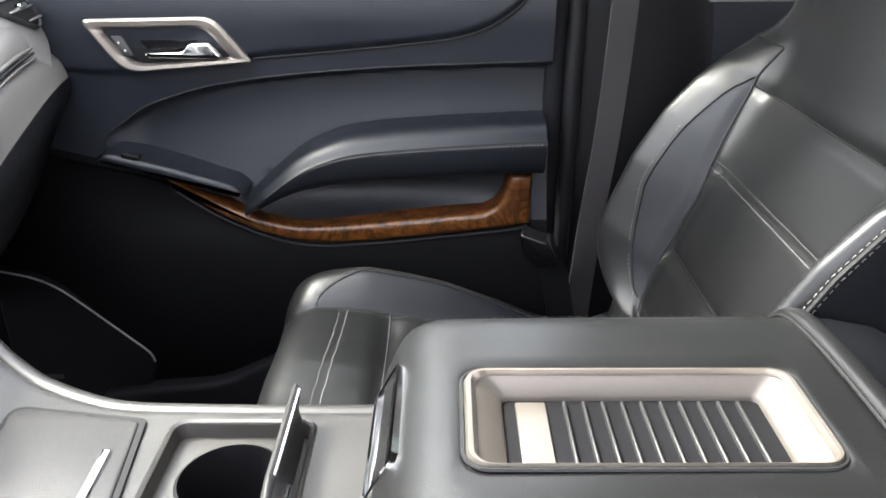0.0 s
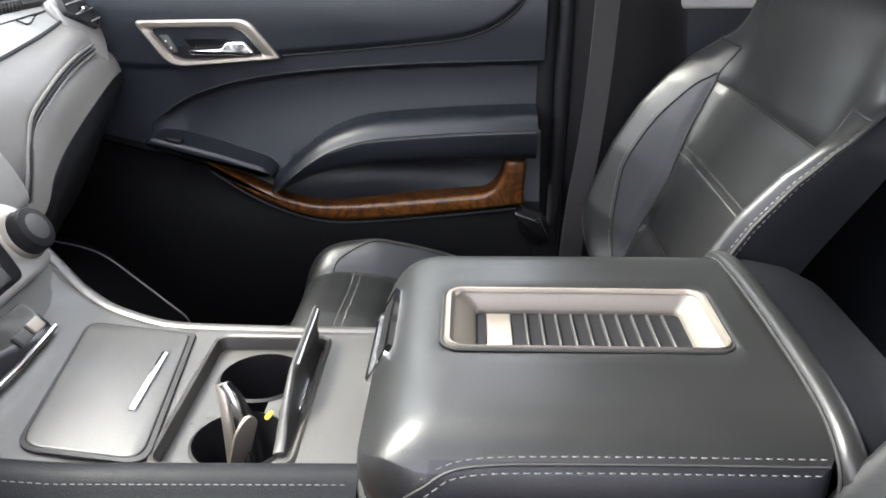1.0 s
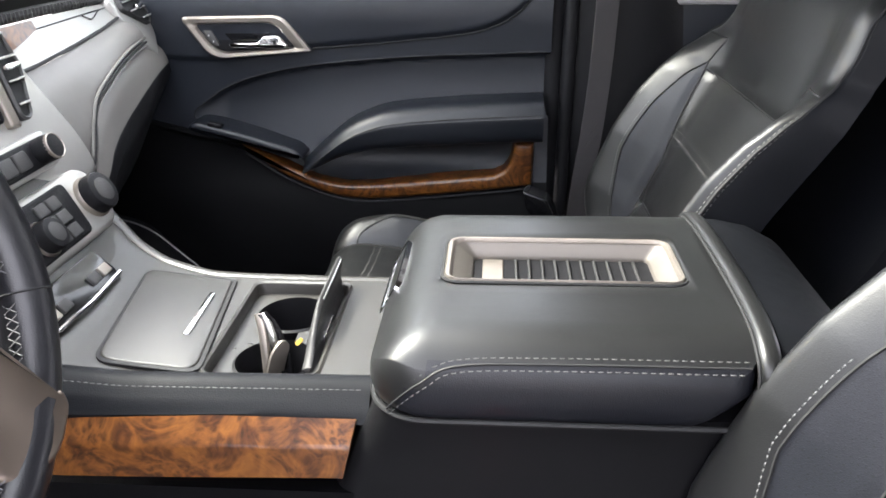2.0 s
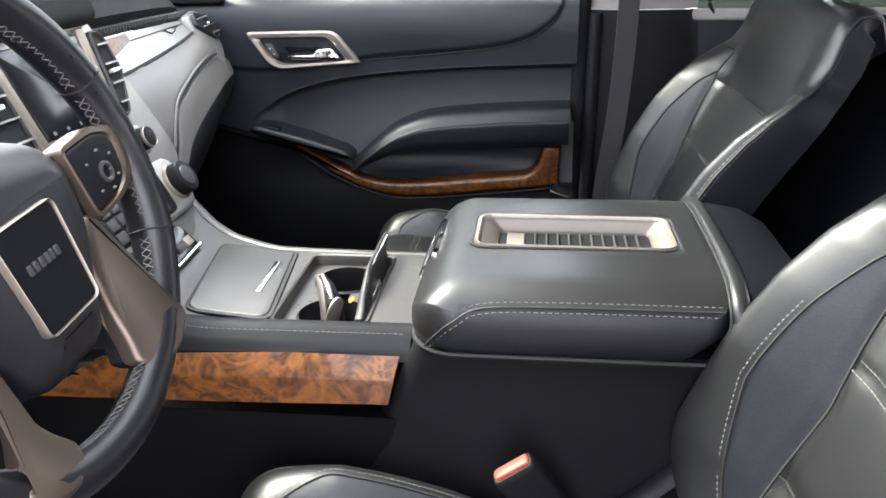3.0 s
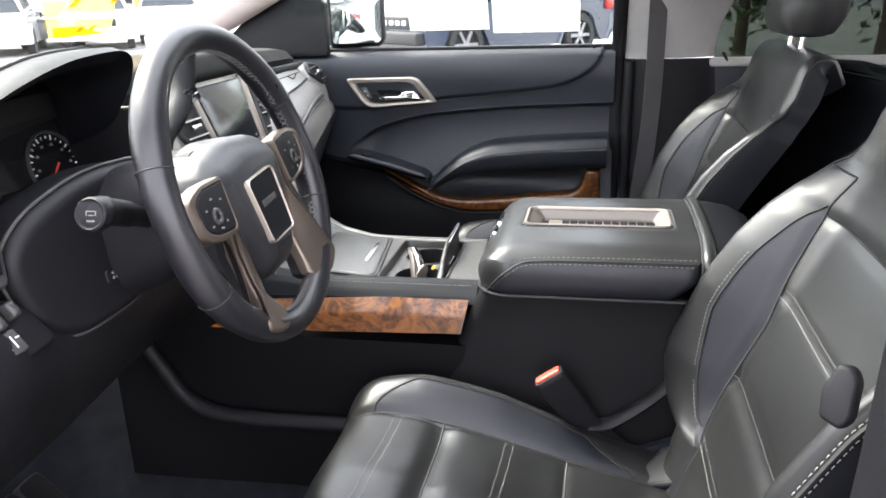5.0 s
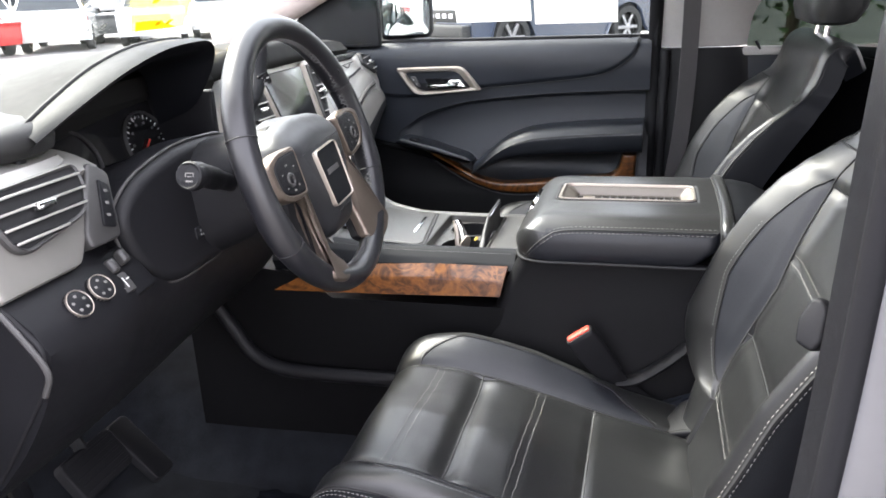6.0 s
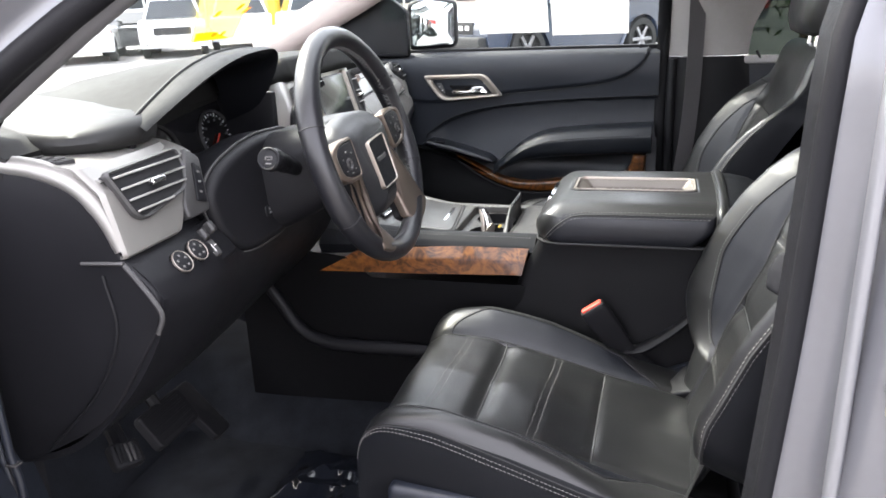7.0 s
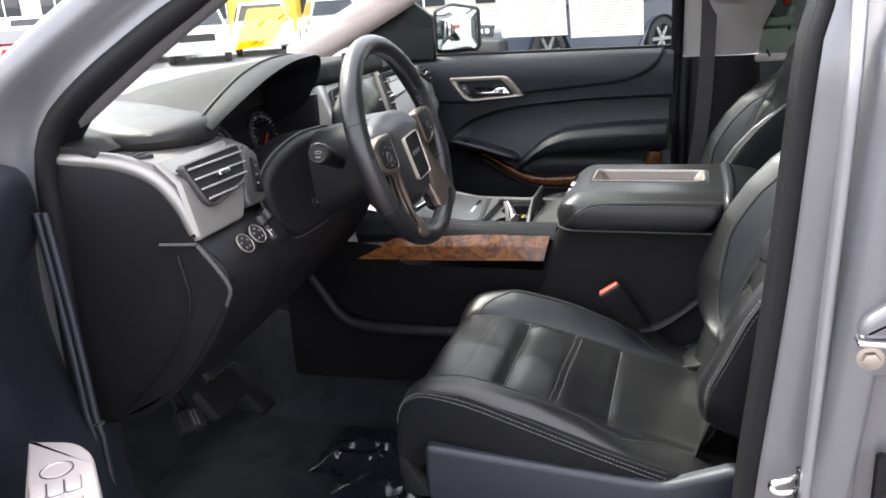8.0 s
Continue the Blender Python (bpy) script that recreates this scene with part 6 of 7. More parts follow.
for k in range(6):
    part("slot_vane", moved(DS @ pose(-0.050 + 0.020 * k, 0, 0.002), rbox(-0.001, 0.001, -0.009, 0.009, 0, 0.003, 0.0005, 1)), PLASTIC_MID, dash)
# end cap seen through the open door
endcap = rpoly([(-0.90, 1.29), (-0.66, 1.312), (-0.56, 1.308), (-0.475, 1.282), (-0.447, 1.196), (-0.400, 1.148), (-0.405, 1.105), (-0.51, 0.955), (-0.66, 0.875), (-0.92, 0.84)], [0.01, 0.02, 0.03, 0.03, 0.01, 0.012, 0.03, 0.05, 0.04, 0.02], 5)
part("end_panel", slab(endcap, -0.03, 0.004, 0.004, 3, m=on_door(-0.440)), PLASTIC, dash, "black dash end panel")
p = [(x, -0.4445, z) for x, z in [tuple(q) for q in crom([(-0.475, 1.17), (-0.47, 1.09), (-0.52, 1.0), (-0.62, 0.90)], 6)]]
part("end_crease", tube(p, 0.004, 6, flat=0.5), PLASTIC, dash)
part("end_ledge", tube([(-0.505, -0.444, 1.184), (-0.470, -0.446, 1.186), (-0.440, -0.447, 1.188)], 0.003, 6), PLASTIC_MID, dash)
part("bank_edge", tube(crom([(-0.440, -0.447, 1.186), (-0.412, -0.447, 1.150), (-0.398, -0.446, 1.122), (-0.408, -0.446, 1.096)], 5), 0.0035, 8), PLASTIC_MID, dash)
# switch bank under the vent panel
KM = frame_at((-0.428, -0.335, 1.158), (0.02, 1, 0), (0.80, -0.10, 0.62))
kp = part("switch_bank", moved(KM, slab(rpoly([(-0.110, 0.030), (0.100, 0.040), (0.106, -0.024), (-0.100, -0.042)], 0.008), -0.03, 0.0, 0.004)), PLASTIC, dash, "black bank of rotary switches")
for x, y in ((-0.034, -0.004), (0.006, 0.0)):
    kb = part("rotary_switch", moved(KM @ pose(x, y, 0), disc(0.0165, 0.0, 0.020, 0.003, 28)), PLASTIC, kp, "round black rotary switch")
    part("switch_ring", moved(KM @ pose(x, y, 0.0185), band(rrect(0.0328, 0.0328, 0.0163, 6), rrect(0.0302, 0.0302, 0.0150, 6), [(0, -0.004), (0, 0.0015), (0.5, 0.002), (1, 0.0015), (1, -0.004)])), SATIN, kb)
    for a in range(5):
        t = radians(72 * a + 20)
        part("switch_symbol", moved(KM @ pose(x + 0.0088 * math.cos(t), y + 0.0088 * math.sin(t), 0.020), slab(rrect(0.0042, 0.0034, 0.001, 1), 0, 0.0006, 0.0002, 1)), THREAD, kb)
for x, y, w in ((0.053, 0.018, 0.012), (0.077, 0.023, 0.012)):
    part("toggle", moved(KM @ pose(x, y, 0), slab(rrect(w, 0.018, 0.003, 3), 0, 0.012, 0.004)), PLASTIC_MID, kp)
bx = part("dimmer", moved(KM @ pose(0.050, -0.006, 0), slab(rrect(0.030, 0.026, 0.003, 3), 0, 0.005, 0.002)), PLASTIC_MID, kp)
for x, y, w, h in ((-0.008, 0.006, 0.007, 0.005), (0.004, 0.0, 0.0014, 0.014), (0.011, 0.003, 0.006, 0.0014), (-0.006, -0.006, 0.005, 0.0014)):
    part("switch_symbol", moved(KM @ pose(0.050 + x, -0.006 + y, 0.005), slab(rrect(w, h, 0.0004, 1), 0, 0.0005, 0.0002, 1)), WHITE, bx)
part("thumb_wheel", moved(KM @ pose(-0.075, -0.008, 0), tube([(-0.006, -0.012, 0.004), (-0.003, 0.0, 0.008), (0.002, 0.012, 0.004)], 0.006, 10)), PLASTIC_MID, kp)
# knee panel round the column, and lower dash
part("knee_panel", shell(loft_y([
    (-0.44, prof([(-0.455, 1.20), (-0.40, 1.15), (-0.405, 1.10), (-0.47, 1.00), (-0.58, 0.90), (-0.72, 0.86)])),
    (-0.30, prof([(-0.455, 1.20), (-0.405, 1.14), (-0.410, 1.08), (-0.47, 0.99), (-0.58, 0.90), (-0.72, 0.86)])),
    (-0.15, prof([(-0.54, 1.22), (-0.445, 1.15), (-0.435, 1.08), (-0.48, 0.99), (-0.59, 0.90), (-0.74, 0.86)])),
    (0.10, prof([(-0.56, 1.22), (-0.47, 1.15), (-0.46, 1.08), (-0.51, 0.99), (-0.61, 0.90), (-0.75, 0.86)])),
    (0.28, prof([(-0.54, 1.22), (-0.48, 1.15), (-0.47, 1.08), (-0.52, 0.99), (-0.62, 0.90), (-0.75, 0.86)]))]), 0.01), PLASTIC, dash, "black knee panel")
CM = frame_at((-0.424, -0.150, 1.198), (0.15, 1, 0), (1, -0.15, 0.10))
bezel = rpoly([(-0.106, 0.026), (-0.062, 0.064), (0.03, 0.092), (0.14, 0.088), (0.15, -0.02), (0.086, -0.074), (-0.030, -0.084), (-0.085, -0.050)], [0.03, 0.05, 0.05, 0.03, 0.05, 0.06, 0.05, 0.06], 6)
part("column_bezel", moved(CM, slab(bezel, -0.06, 0.006, 0.016, 6)), PLASTIC, dash, "black panel round the steering column")
part("bezel_edge", moved(CM, tube([(x, y, -0.009) for x, y in inset(bezel, -0.002)], 0.0022, 8, closed=True)), PLASTIC_MID, dash)
part("column_switch", moved(CM @ pose(0.03, -0.030, 0.004), slab(rrect(0.026, 0.018, 0.004, 3), -0.002, 0.004, 0.002)), PLASTIC, dash)
for k in range(4):
    part("switch_symbol", moved(CM @ pose(0.027 + 0.005 * (k % 2), -0.033 + 0.006 * (k // 2), 0.008), slab(rrect(0.003, 0.003, 0.0004, 1), 0, 0.0005, 0.0002, 1)), THREAD_DIM, dash)

# ---- driver side door frame, open door, outside ----
shell_body = thing("wall_body", "silver metallic car body around the open driver door", "car body", kind="structure")
edge = even(crom([(-0.165, 1.665), (-0.386, 1.515), (-0.474, 1.460), (-0.566, 1.401), (-0.630, 1.352), (-0.658, 1.300), (-0.667, 1.21), (-0.681, 1.025), (-0.686, 0.821), (-0.680, 0.60), (-0.62, 0.50), (-0.45, 0.455), (0.0, 0.45), (0.22, 0.455), (0.285, 0.52), (0.294, 0.70), (0.295, 0.86), (0.3165, 1.157), (0.330, 1.417), (0.342, 1.475), (0.362, 1.62), (0.352, 1.74)], 6), 120)


def lean(z):
    """Inward lean of the body side above the belt line."""
    return 0.45 * max(0, z - 1.42) ** 1.15


def offs(pts, d):
    out = []
    for i, q in enumerate(pts):
        a, b = pts[max(i - 1, 0)], pts[min(i + 1, len(pts) - 1)]
        t = (b - a) / np.linalg.norm(b - a)
        out.append(q + d * np.array([t[1], -t[0]]))
    return out


def ring_skin(steps):
    """A strip that follows the door opening; steps: rows of (distance outwards, y)."""
    rows = []
    for d, y in (crom(steps, 3) if len(steps) > 3 else steps):
        rows.append([(x, y + lean(z), z) for x, z in offs(edge, d)])
    n = len(edge)
    v = [q for r in rows for q in r]
    f = [(i * n + j, i * n + j + 1, (i + 1) * n + j + 1, (i + 1) * n + j) for i in range(len(rows) - 1) for j in range(n - 1)]
    return v, f


seal_r = [0.0105 + 0.0065 * min(1.0, max(0.0, (-0.25 - float(q[0])) / 0.2)) for q in edge]
part("door_seal", tube([(x, -0.446 + lean(z), z) for x, z in [a + (b - a) * r / 0.017 for a, b, r in zip(edge, offs(edge, 0.016), seal_r)]], seal_r, 12), RUBBER, shell_body, "black rubber door seal")
part("seal_lip", ring_skin([(-0.003, -0.40), (0.001, -0.425), (0.006, -0.446)]), PLASTIC, shell_body)
part("door_jamb", ring_skin([(0.012, -0.440), (0.017, -0.453), (0.040, -0.457), (0.056, -0.468), (0.075, -0.492), (0.098, -0.498), (0.112, -0.492), (0.118, -0.46)]), PAINT_IN, shell_body, "silver painted door jamb")
# flank of the pillar behind the opening
part("pillar_flank", sheet(lambda u, v: (0.40 + 0.30 * u + 0.05 * (v - 0.9), -0.470 - 0.03 * math.sin(u * 1.6) + lean(v), v), L(0, 1, 10), L(0.45, 1.75, 24), 0.01), PAINT_IN, shell_body, "silver rear door edge")
part("pillar_crease", tube([(0.405 + 0.05 * (z - 0.9), -0.487 + lean(z), z) for z in L(0.5, 1.72, 20)], 0.008, 8), PAINT_IN, shell_body)
# highlight along the jamb fold, added as a round bar in the paler paint
part("jamb_highlight", tube([(0.3695 + 0.020 * (z - 1.1), -0.4825 + lean(z), z) for z in L(0.52, 1.72, 24)], 0.0075, 10), PAINT, shell_body, "paler rounded line standing in for the highlight down the door jamb")
part("inner_trim", sheet(lambda u, v: (0.338 + 0.25 * u + 0.07 * (v - 0.9), -0.40 + 0.03 * u + lean(v), v), L(0, 1, 6), L(0.5, 1.75, 20), 0.02), PLASTIC, shell_body)
a_trim = [(-0.68, -0.41, 1.345), (-0.58, -0.405, 1.412), (-0.46, -0.395, 1.490), (-0.32, -0.37, 1.580), (-0.12, -0.34, 1.705)]
part("pillar_trim", tube(crom(a_trim, 6), 0.027, 14, flat=0.9), GREYTRIM, shell_body, "grey windscreen pillar trim")
part("scuttle", sheet(lambda u, v: (-1.30 - 0.25 * v, -0.50 + 1.84 * u, 1.285 - 0.06 * v), L(0, 1, 8), L(0, 1, 4), 0.02), PLASTIC, shell_body, "black cowl below the windscreen")
part("bonnet", sheet(lambda u, v: (-1.50 - 1.1 * v, -0.52 + 1.88 * u, 1.225 - 0.14 * v ** 2 - 0.10 * abs(2 * u - 1) ** 4 + 0.0), L(0, 1, 24), L(0, 1, 14), 0.02), PAINT, shell_body, "silver bonnet")
part("windscreen", sheet(lambda u, v: (-1.24 + 1.22 * v + 0.10 * (2 * u - 1) ** 2 * (1 - v), CY + (2 * u - 1) * (0.83 - 0.13 * v), 1.285 + 0.505 * v), L(0, 1, 12), L(0, 1, 6), 0.005), GLASS, shell_body, "clear windscreen")
part("roof_skin", sheet(lambda u, v: (0.0 + 2.8 * v, CY + (2 * u - 1) * 0.76, 1.855 - 0.12 * abs(2 * u - 1) ** 4), L(0, 1, 39), L(0, 1, 60), 0.01), PAINT, shell_body, "silver roof")
part("sill_plate", rbox(-0.62, 0.26, -0.47, -0.36, 0.455, 0.505, 0.01), PLASTIC, shell_body, "black door sill plate")
# twin rubber strip and clip at the front edge of the opening
for dx, r in ((-0.011, 0.0065), (0.004, 0.0055)):
    part("edge_strip", tube([(-0.646 + dx - 0.10 * (z - 0.9) ** 2 - (0.006 if z > 0.9 else 0), -0.484, z) for z in L(0.55, 1.24, 24)], r, 10), VALANCE, shell_body, "blue-black rubber edge strip")
part("edge_groove", tube([(-0.650 - 0.10 * (z - 0.9) ** 2, -0.482, z) for z in L(0.55, 1.24, 24)], 0.006, 8), GROOVE, shell_body)
part("strip_clip", rbox(-0.653, -0.636, -0.492, -0.478, 0.898, 0.902, 0.001), PLASTIC_MID, shell_body)
# striker loop and rear hinge
striker = part("striker_plate", rbox(0.356, 0.368, -0.480, -0.450, 0.900, 0.946, 0.004), GLOSSBLACK, shell_body, "black striker plate")
part("door_striker", tube(crom([(0.360, -0.464, 0.932), (0.350, -0.478, 0.932), (0.335, -0.486, 0.931), (0.328, -0.486, 0.925), (0.333, -0.488, 0.918), (0.350, -0.482, 0.917), (0.360, -0.466, 0.917)], 5), 0.0042, 10), CHROME, striker, "steel door striker loop")
part("door_gap", slab(rpoly([(0.436, 0.60), (0.449, 0.60), (0.446, 0.985), (0.434, 0.985)], 0.006), -0.012, 0.001, 0.0005, 1, m=on_door(-0.4985)), RUBBER, shell_body, "black gap at the rear door")
hinge = part("door_hinge", slab(rpoly([(0.397, 1.130), (0.47, 1.134), (0.47, 1.186), (0.432, 1.178), (0.402, 1.154)], 0.011), 0.0, 0.026, 0.009, m=on_door(-0.488)), PAINT_IN, shell_body, "silver rear door hinge")
part("hinge_lip", slab(rrect(0.075, 0.007, 0.003, 3, 0.4345, 1.128), 0.0, 0.030, 0.003, m=on_door(-0.488)), CHROME, hinge, "bright lower edge")
part("hinge_leaf", slab(rrect(0.046, 0.044, 0.014, 4, 0.420, 1.104), 0.0, 0.006, 0.003, m=on_door(-0.490)), PAINT_IN, hinge)
part("washer", slab(rrect(0.028, 0.028, 0.0138, 6, 0.4150, 1.1035), 0.005, 0.008, 0.001, 2, m=on_door(-0.490)), SATIN, hinge)
part("hinge_bolt", slab([(0.415 + 0.0095 * math.cos(radians(60 * k + 10)), 1.1035 + 0.0095 * math.sin(radians(60 * k + 10))) for k in range(6)], 0.006, 0.015, 0.002, 2, m=on_door(-0.490)), SATIN, hinge, "bright hexagon bolt")

# open driver door: the far door mirrored and swung out on its hinges
HINGE = Vector((-0.73, -0.470, 0))
swing = Matrix.Translation(HINGE) @ pose(0, 0, 0, 0, 0, -66) @ Matrix.Translation(-HINGE)
flip = Matrix.Translation((0, 2 * CY - 0.04, 0)) @ Matrix.Scale(-1, 4, (0, 1, 0))
ddoor = thing("door_2", "open driver door with a pale window switch panel", "car door", kind="structure")


def mirror_point(vf):
    return [tuple(swing @ flip @ Vector(q)) for q in vf[0]], [tuple(reversed(q)) for q in vf[1]]


part("door_lining", mirror_point(sheet(lambda x, z: (x, door_y(x, z), z), L(-0.76, 0.172, 60), L(0.50, 1.316, 60), 0.02)), DOORSKIN, ddoor)
part("door_skin", mirror_point(sheet(lambda x, z: (x, 1.345 - 0.05 * max(0, z - 1.0), z), L(-0.74, 0.19, 8), L(0.45, 1.31, 8), 0.01)), PAINT, ddoor, "silver outer skin")
SWM = frame_at((-0.50, -0.70, 0.988), (0.69, -0.724, 0), (0, 0, 1))
swp = part("switch_panel", moved(SWM, slab(rpoly([(-0.056, -0.036), (0.33, -0.046), (0.33, 0.040), (0.022, 0.036), (-0.020, 0.020)], [0.006, 0.02, 0.02, 0.030, 0.020], 6), -0.05, 0.012, 0.006, 4)), SWITCHPAINT, ddoor, "satin window switch panel, sky light in its pale colour")
knob_at = SWM @ pose(0.040, -0.005, 0.012)
part("knob_ring", moved(knob_at, band(rrect(0.038, 0.038, 0.0189, 8), rrect(0.0352, 0.0352, 0.0175, 8), [(0, -0.002), (0, 0.0005), (1, 0.0005), (1, -0.002)])), GROOVE, swp)
part("mirror_knob", moved(knob_at, disc(0.0174, -0.004, 0.0012, 0.001, 32, dish=0.001)), SWITCHPAINT, swp)
for row in range(2):
    for k in range(3):
        sw_at = SWM @ pose(0.081 + 0.045 * row, -0.026 + 0.0185 * k, 0.012)
        part("switch_gap", moved(sw_at, slab(rrect(0.034, 0.0182, 0.004, 3), -0.004, 0.0005, 0.0002, 1)), GROOVE, swp)
        part("window_switch", moved(sw_at, slab(rrect(0.032, 0.0166, 0.0035, 3), -0.004, 0.0022, 0.0015)), SWITCHPAINT, swp)
part("handle_bezel", mirror_point(band(bez_o, bez_i, [(0, -0.004), (0, 0.006), (0.25, 0.010), (0.75, 0.009), (1, 0.004), (1, -0.006)], m=on_door(1.226))), SATIN, ddoor)
part("handle_lever", mirror_point(slab(lever, 0.002, 0.014, 0.004, m=on_door(1.226))), CHROME, ddoor)
part("armrest", mirror_point(loft([[(x + 0.12, y, z - 0.01) for x, y, z in lp] for lp in [l for l in arm_loops[::3]]])), DOORPAD, ddoor)

# lot
ASPHALT = material("pale worn asphalt", (0.16, 0.155, 0.15), 0.85, var=0.35, scale=0.8, grain=0.6, grain_scale=60, grain_kind="NOISE")
solid("ground", sheet(lambda x, y: (x, y, 0.0), [-400, -60, -30, -10, 0, 10, 60, 400], [-400, -60, -10, 0, 10, 30, 60, 400]), ASPHALT, "pale worn asphalt car lot", "ground", kind="structure")

# ---- belts, buckles, pillar trim, rear door, footwell, small things ----


def ribbon(path, width_dir, w, th=0.0012):
    """Flat webbing along a path; width_dir one direction or one for each point."""
    p = [np.array(q, float) for q in path]
    wd = [np.array(width_dir if not hasattr(width_dir[0], "__len__") else width_dir[i], float) for i in range(len(p))]
    loops = []
    for i, q in enumerate(p):
        a, b = p[max(i - 1, 0)], p[min(i + 1, len(p) - 1)]
        d = (b - a) / np.linalg.norm(b - a)
        k = wd[i] - d * np.dot(wd[i], d)
        k /= np.linalg.norm(k)
        n = np.cross(d, k)
        loops.append([q + k * w / 2 + n * th, q - k * w / 2 + n * th, q - k * w / 2 - n * th, q + k * w / 2 - n * th])
    return loft(loops)


# door pillar on the passenger side: black lower cover, grey upper cover
def pillar_far(u, z):
    x0 = curve1([0.5, 1.28, 1.45, 1.75], [0.178, 0.186, 0.192, 0.20])(z)
    x1 = curve1([0.5, 1.15, 1.28, 1.36, 1.42, 1.55, 1.75], [0.46, 0.44, 0.418, 0.425, 0.45, 0.50, 0.54])(z)
    y = 1.272 - 0.030 * math.sin(math.pi * u) ** 0.6 - (0.45 * max(0, z - 1.30)) + (0.02 if z < 0.9 else 0)
    return x0 + (x1 - x0) * u, y, z


pb = thing("pillar_b_far", "door pillar with black lower cover and grey upper cover", "pillar", kind="structure")
part("lower_cover", sheet(pillar_far, L(0, 1, 24), L(0.48, 1.279, 24), 0.02), PLASTIC, pb)
part("upper_cover", sheet(lambda u, z: tuple(np.array(pillar_far(u, z)) - np.array((0, 0.003, 0))), L(0, 1, 24), L(1.281, 1.76, 20), 0.02), FABRIC, pb, "pale grey upper cover")
part("door_seal", tube([(0.178 + 0.006 * (z - 1), 1.262 - 0.45 * max(0, z - 1.30), z) for z in L(0.5, 1.75, 30)], 0.013, 10, flat=1.4), RUBBER, pb)
part("pillar_ridge", tube([(0.205 + 0.01 * (z - 1), 1.248 - 0.45 * max(0, z - 1.30), z) for z in L(0.5, 1.275, 20)], 0.014, 10, flat=1.0), PLASTIC, pb)
part("height_adjuster", rbox(0.275, 0.325, 1.135, 1.17, 1.44, 1.60, 0.008), FABRIC, pb)

belt_far = thing("seat_belt", "grey-brown passenger seat belt webbing hanging by the pillar", "seat belt", "seat belts")
part("webbing", ribbon(crom([(0.262, 1.120, 1.70), (0.268, 1.165, 1.50), (0.270, 1.188, 1.40), (0.268, 1.205, 1.20), (0.258, 1.200, 1.05), (0.240, 1.190, 0.90), (0.228, 1.195, 0.70)], 6), (1, 0.35, 0), 0.046), WEBBING, belt_far)
part("anchor_cover", moved(frame_at((0.150, 1.155, 0.895), (0.5, 0.2, -0.85), (-0.5, -0.8, 0.2)), slab(rpoly([(-0.035, -0.012), (0.01, -0.028), (0.05, -0.02), (0.05, 0.02), (0.0, 0.026)], 0.008), -0.012, 0.014, 0.006)), GLOSSBLACK, belt_far, "glossy black anchor cover")
part("anchor_strap", ribbon(crom([(0.165, 1.160, 0.88), (0.185, 1.165, 0.82), (0.20, 1.17, 0.74)], 4), (0.8, 0, 0.4), 0.045, 0.002), PLASTIC, belt_far)

belt_near = thing("seat_belt", "dark driver seat belt with hanging latch plate", "seat belt", "seat belts")
part("webbing", ribbon(crom([(0.40, -0.34, 1.68), (0.372, -0.345, 1.40), (0.352, -0.335, 1.20), (0.345, -0.345, 1.00), (0.352, -0.36, 0.75)], 6), (0.6, 0.8, 0), 0.046), WEBBING, belt_near)
part("latch_plate", moved(frame_at((0.330, -0.300, 1.165), (0.25, 0.25, 1), (-0.6, -0.8, 0)), slab(rpoly([(-0.026, -0.008), (-0.016, -0.014), (0.015, -0.011), (0.024, -0.004), (0.024, 0.007), (0.0, 0.014), (-0.022, 0.010)], 0.005), -0.007, 0.007, 0.004)), PLASTIC, belt_near, "black plastic latch plate")


def buckle(at, lbl):
    bk = thing("seat_belt_buckle", lbl, "seat belt buckle", "belt buckles", at=at)
    # local axes: third axis up the buckle's stalk, first along its width
    rows = []
    for z, w, d in ((-0.10, 0.046, 0.018), (-0.06, 0.050, 0.020), (-0.01, 0.052, 0.024), (-0.002, 0.050, 0.023), (0.0, 0.047, 0.020)):
        rows.append([(x, y, z) for x, y in rrect(w, d, 0.006, 4)])
    part("buckle_body", loft(rows), PLASTIC, bk)
    part("red_button", slab(rrect(0.042, 0.014, 0.003, 3), -0.003, 0.0035, 0.002), RED, bk, "red release button")
    part("slot", slab(rrect(0.036, 0.003, 0.001, 2, 0, 0.0085), -0.002, 0.0008, 0.0003, 1), GROOVE, bk)
    part("stalk", tube(crom([(0, 0, -0.09), (0.005, 0, -0.14), (0.02, 0, -0.20)], 4), 0.018, 10, flat=0.4, up=(0, 1, 0)), PLASTIC, bk)
    return bk


buckle(frame_at((0.073, 0.206, 0.900), (0.82, 0.10, 0.56), (-0.46, -0.18, 0.80)), "black seat belt buckle with red button beside the driver seat")
solid("belt_sleeve", tube(crom([(0.135, 0.235, 0.80), (0.17, 0.240, 0.805), (0.215, 0.245, 0.835), (0.26, 0.25, 0.875)], 6), 0.017, 10, flat=0.45, up=(0, 0, 1)), PLASTIC, "dark plastic sleeve beside the console", "trim", kind="structure")
solid("rear_hinge_cover", moved(frame_at((0.262, 0.175, 0.775), (0.9, -0.1, 0.4), (-0.3, -0.3, 0.9)), slab(rpoly([(-0.07, -0.03), (0.03, -0.045), (0.03, 0.03), (-0.01, 0.035)], 0.01), -0.03, 0.012, 0.006)), PLASTIC, "charcoal hinge cover between cushion and backrest", "trim", kind="structure")

# rear door on the passenger side
rd = thing("door_3", "closed rear passenger door with dark lining", "car door", kind="structure")
part("door_lining", sheet(lambda x, z: (x, 1.275 - 0.02 * math.sin(math.pi * (z - 0.5) / 0.78), z), L(0.34, 1.20, 12), L(0.50, 1.262, 24), 0.03), DOORSKIN, rd)
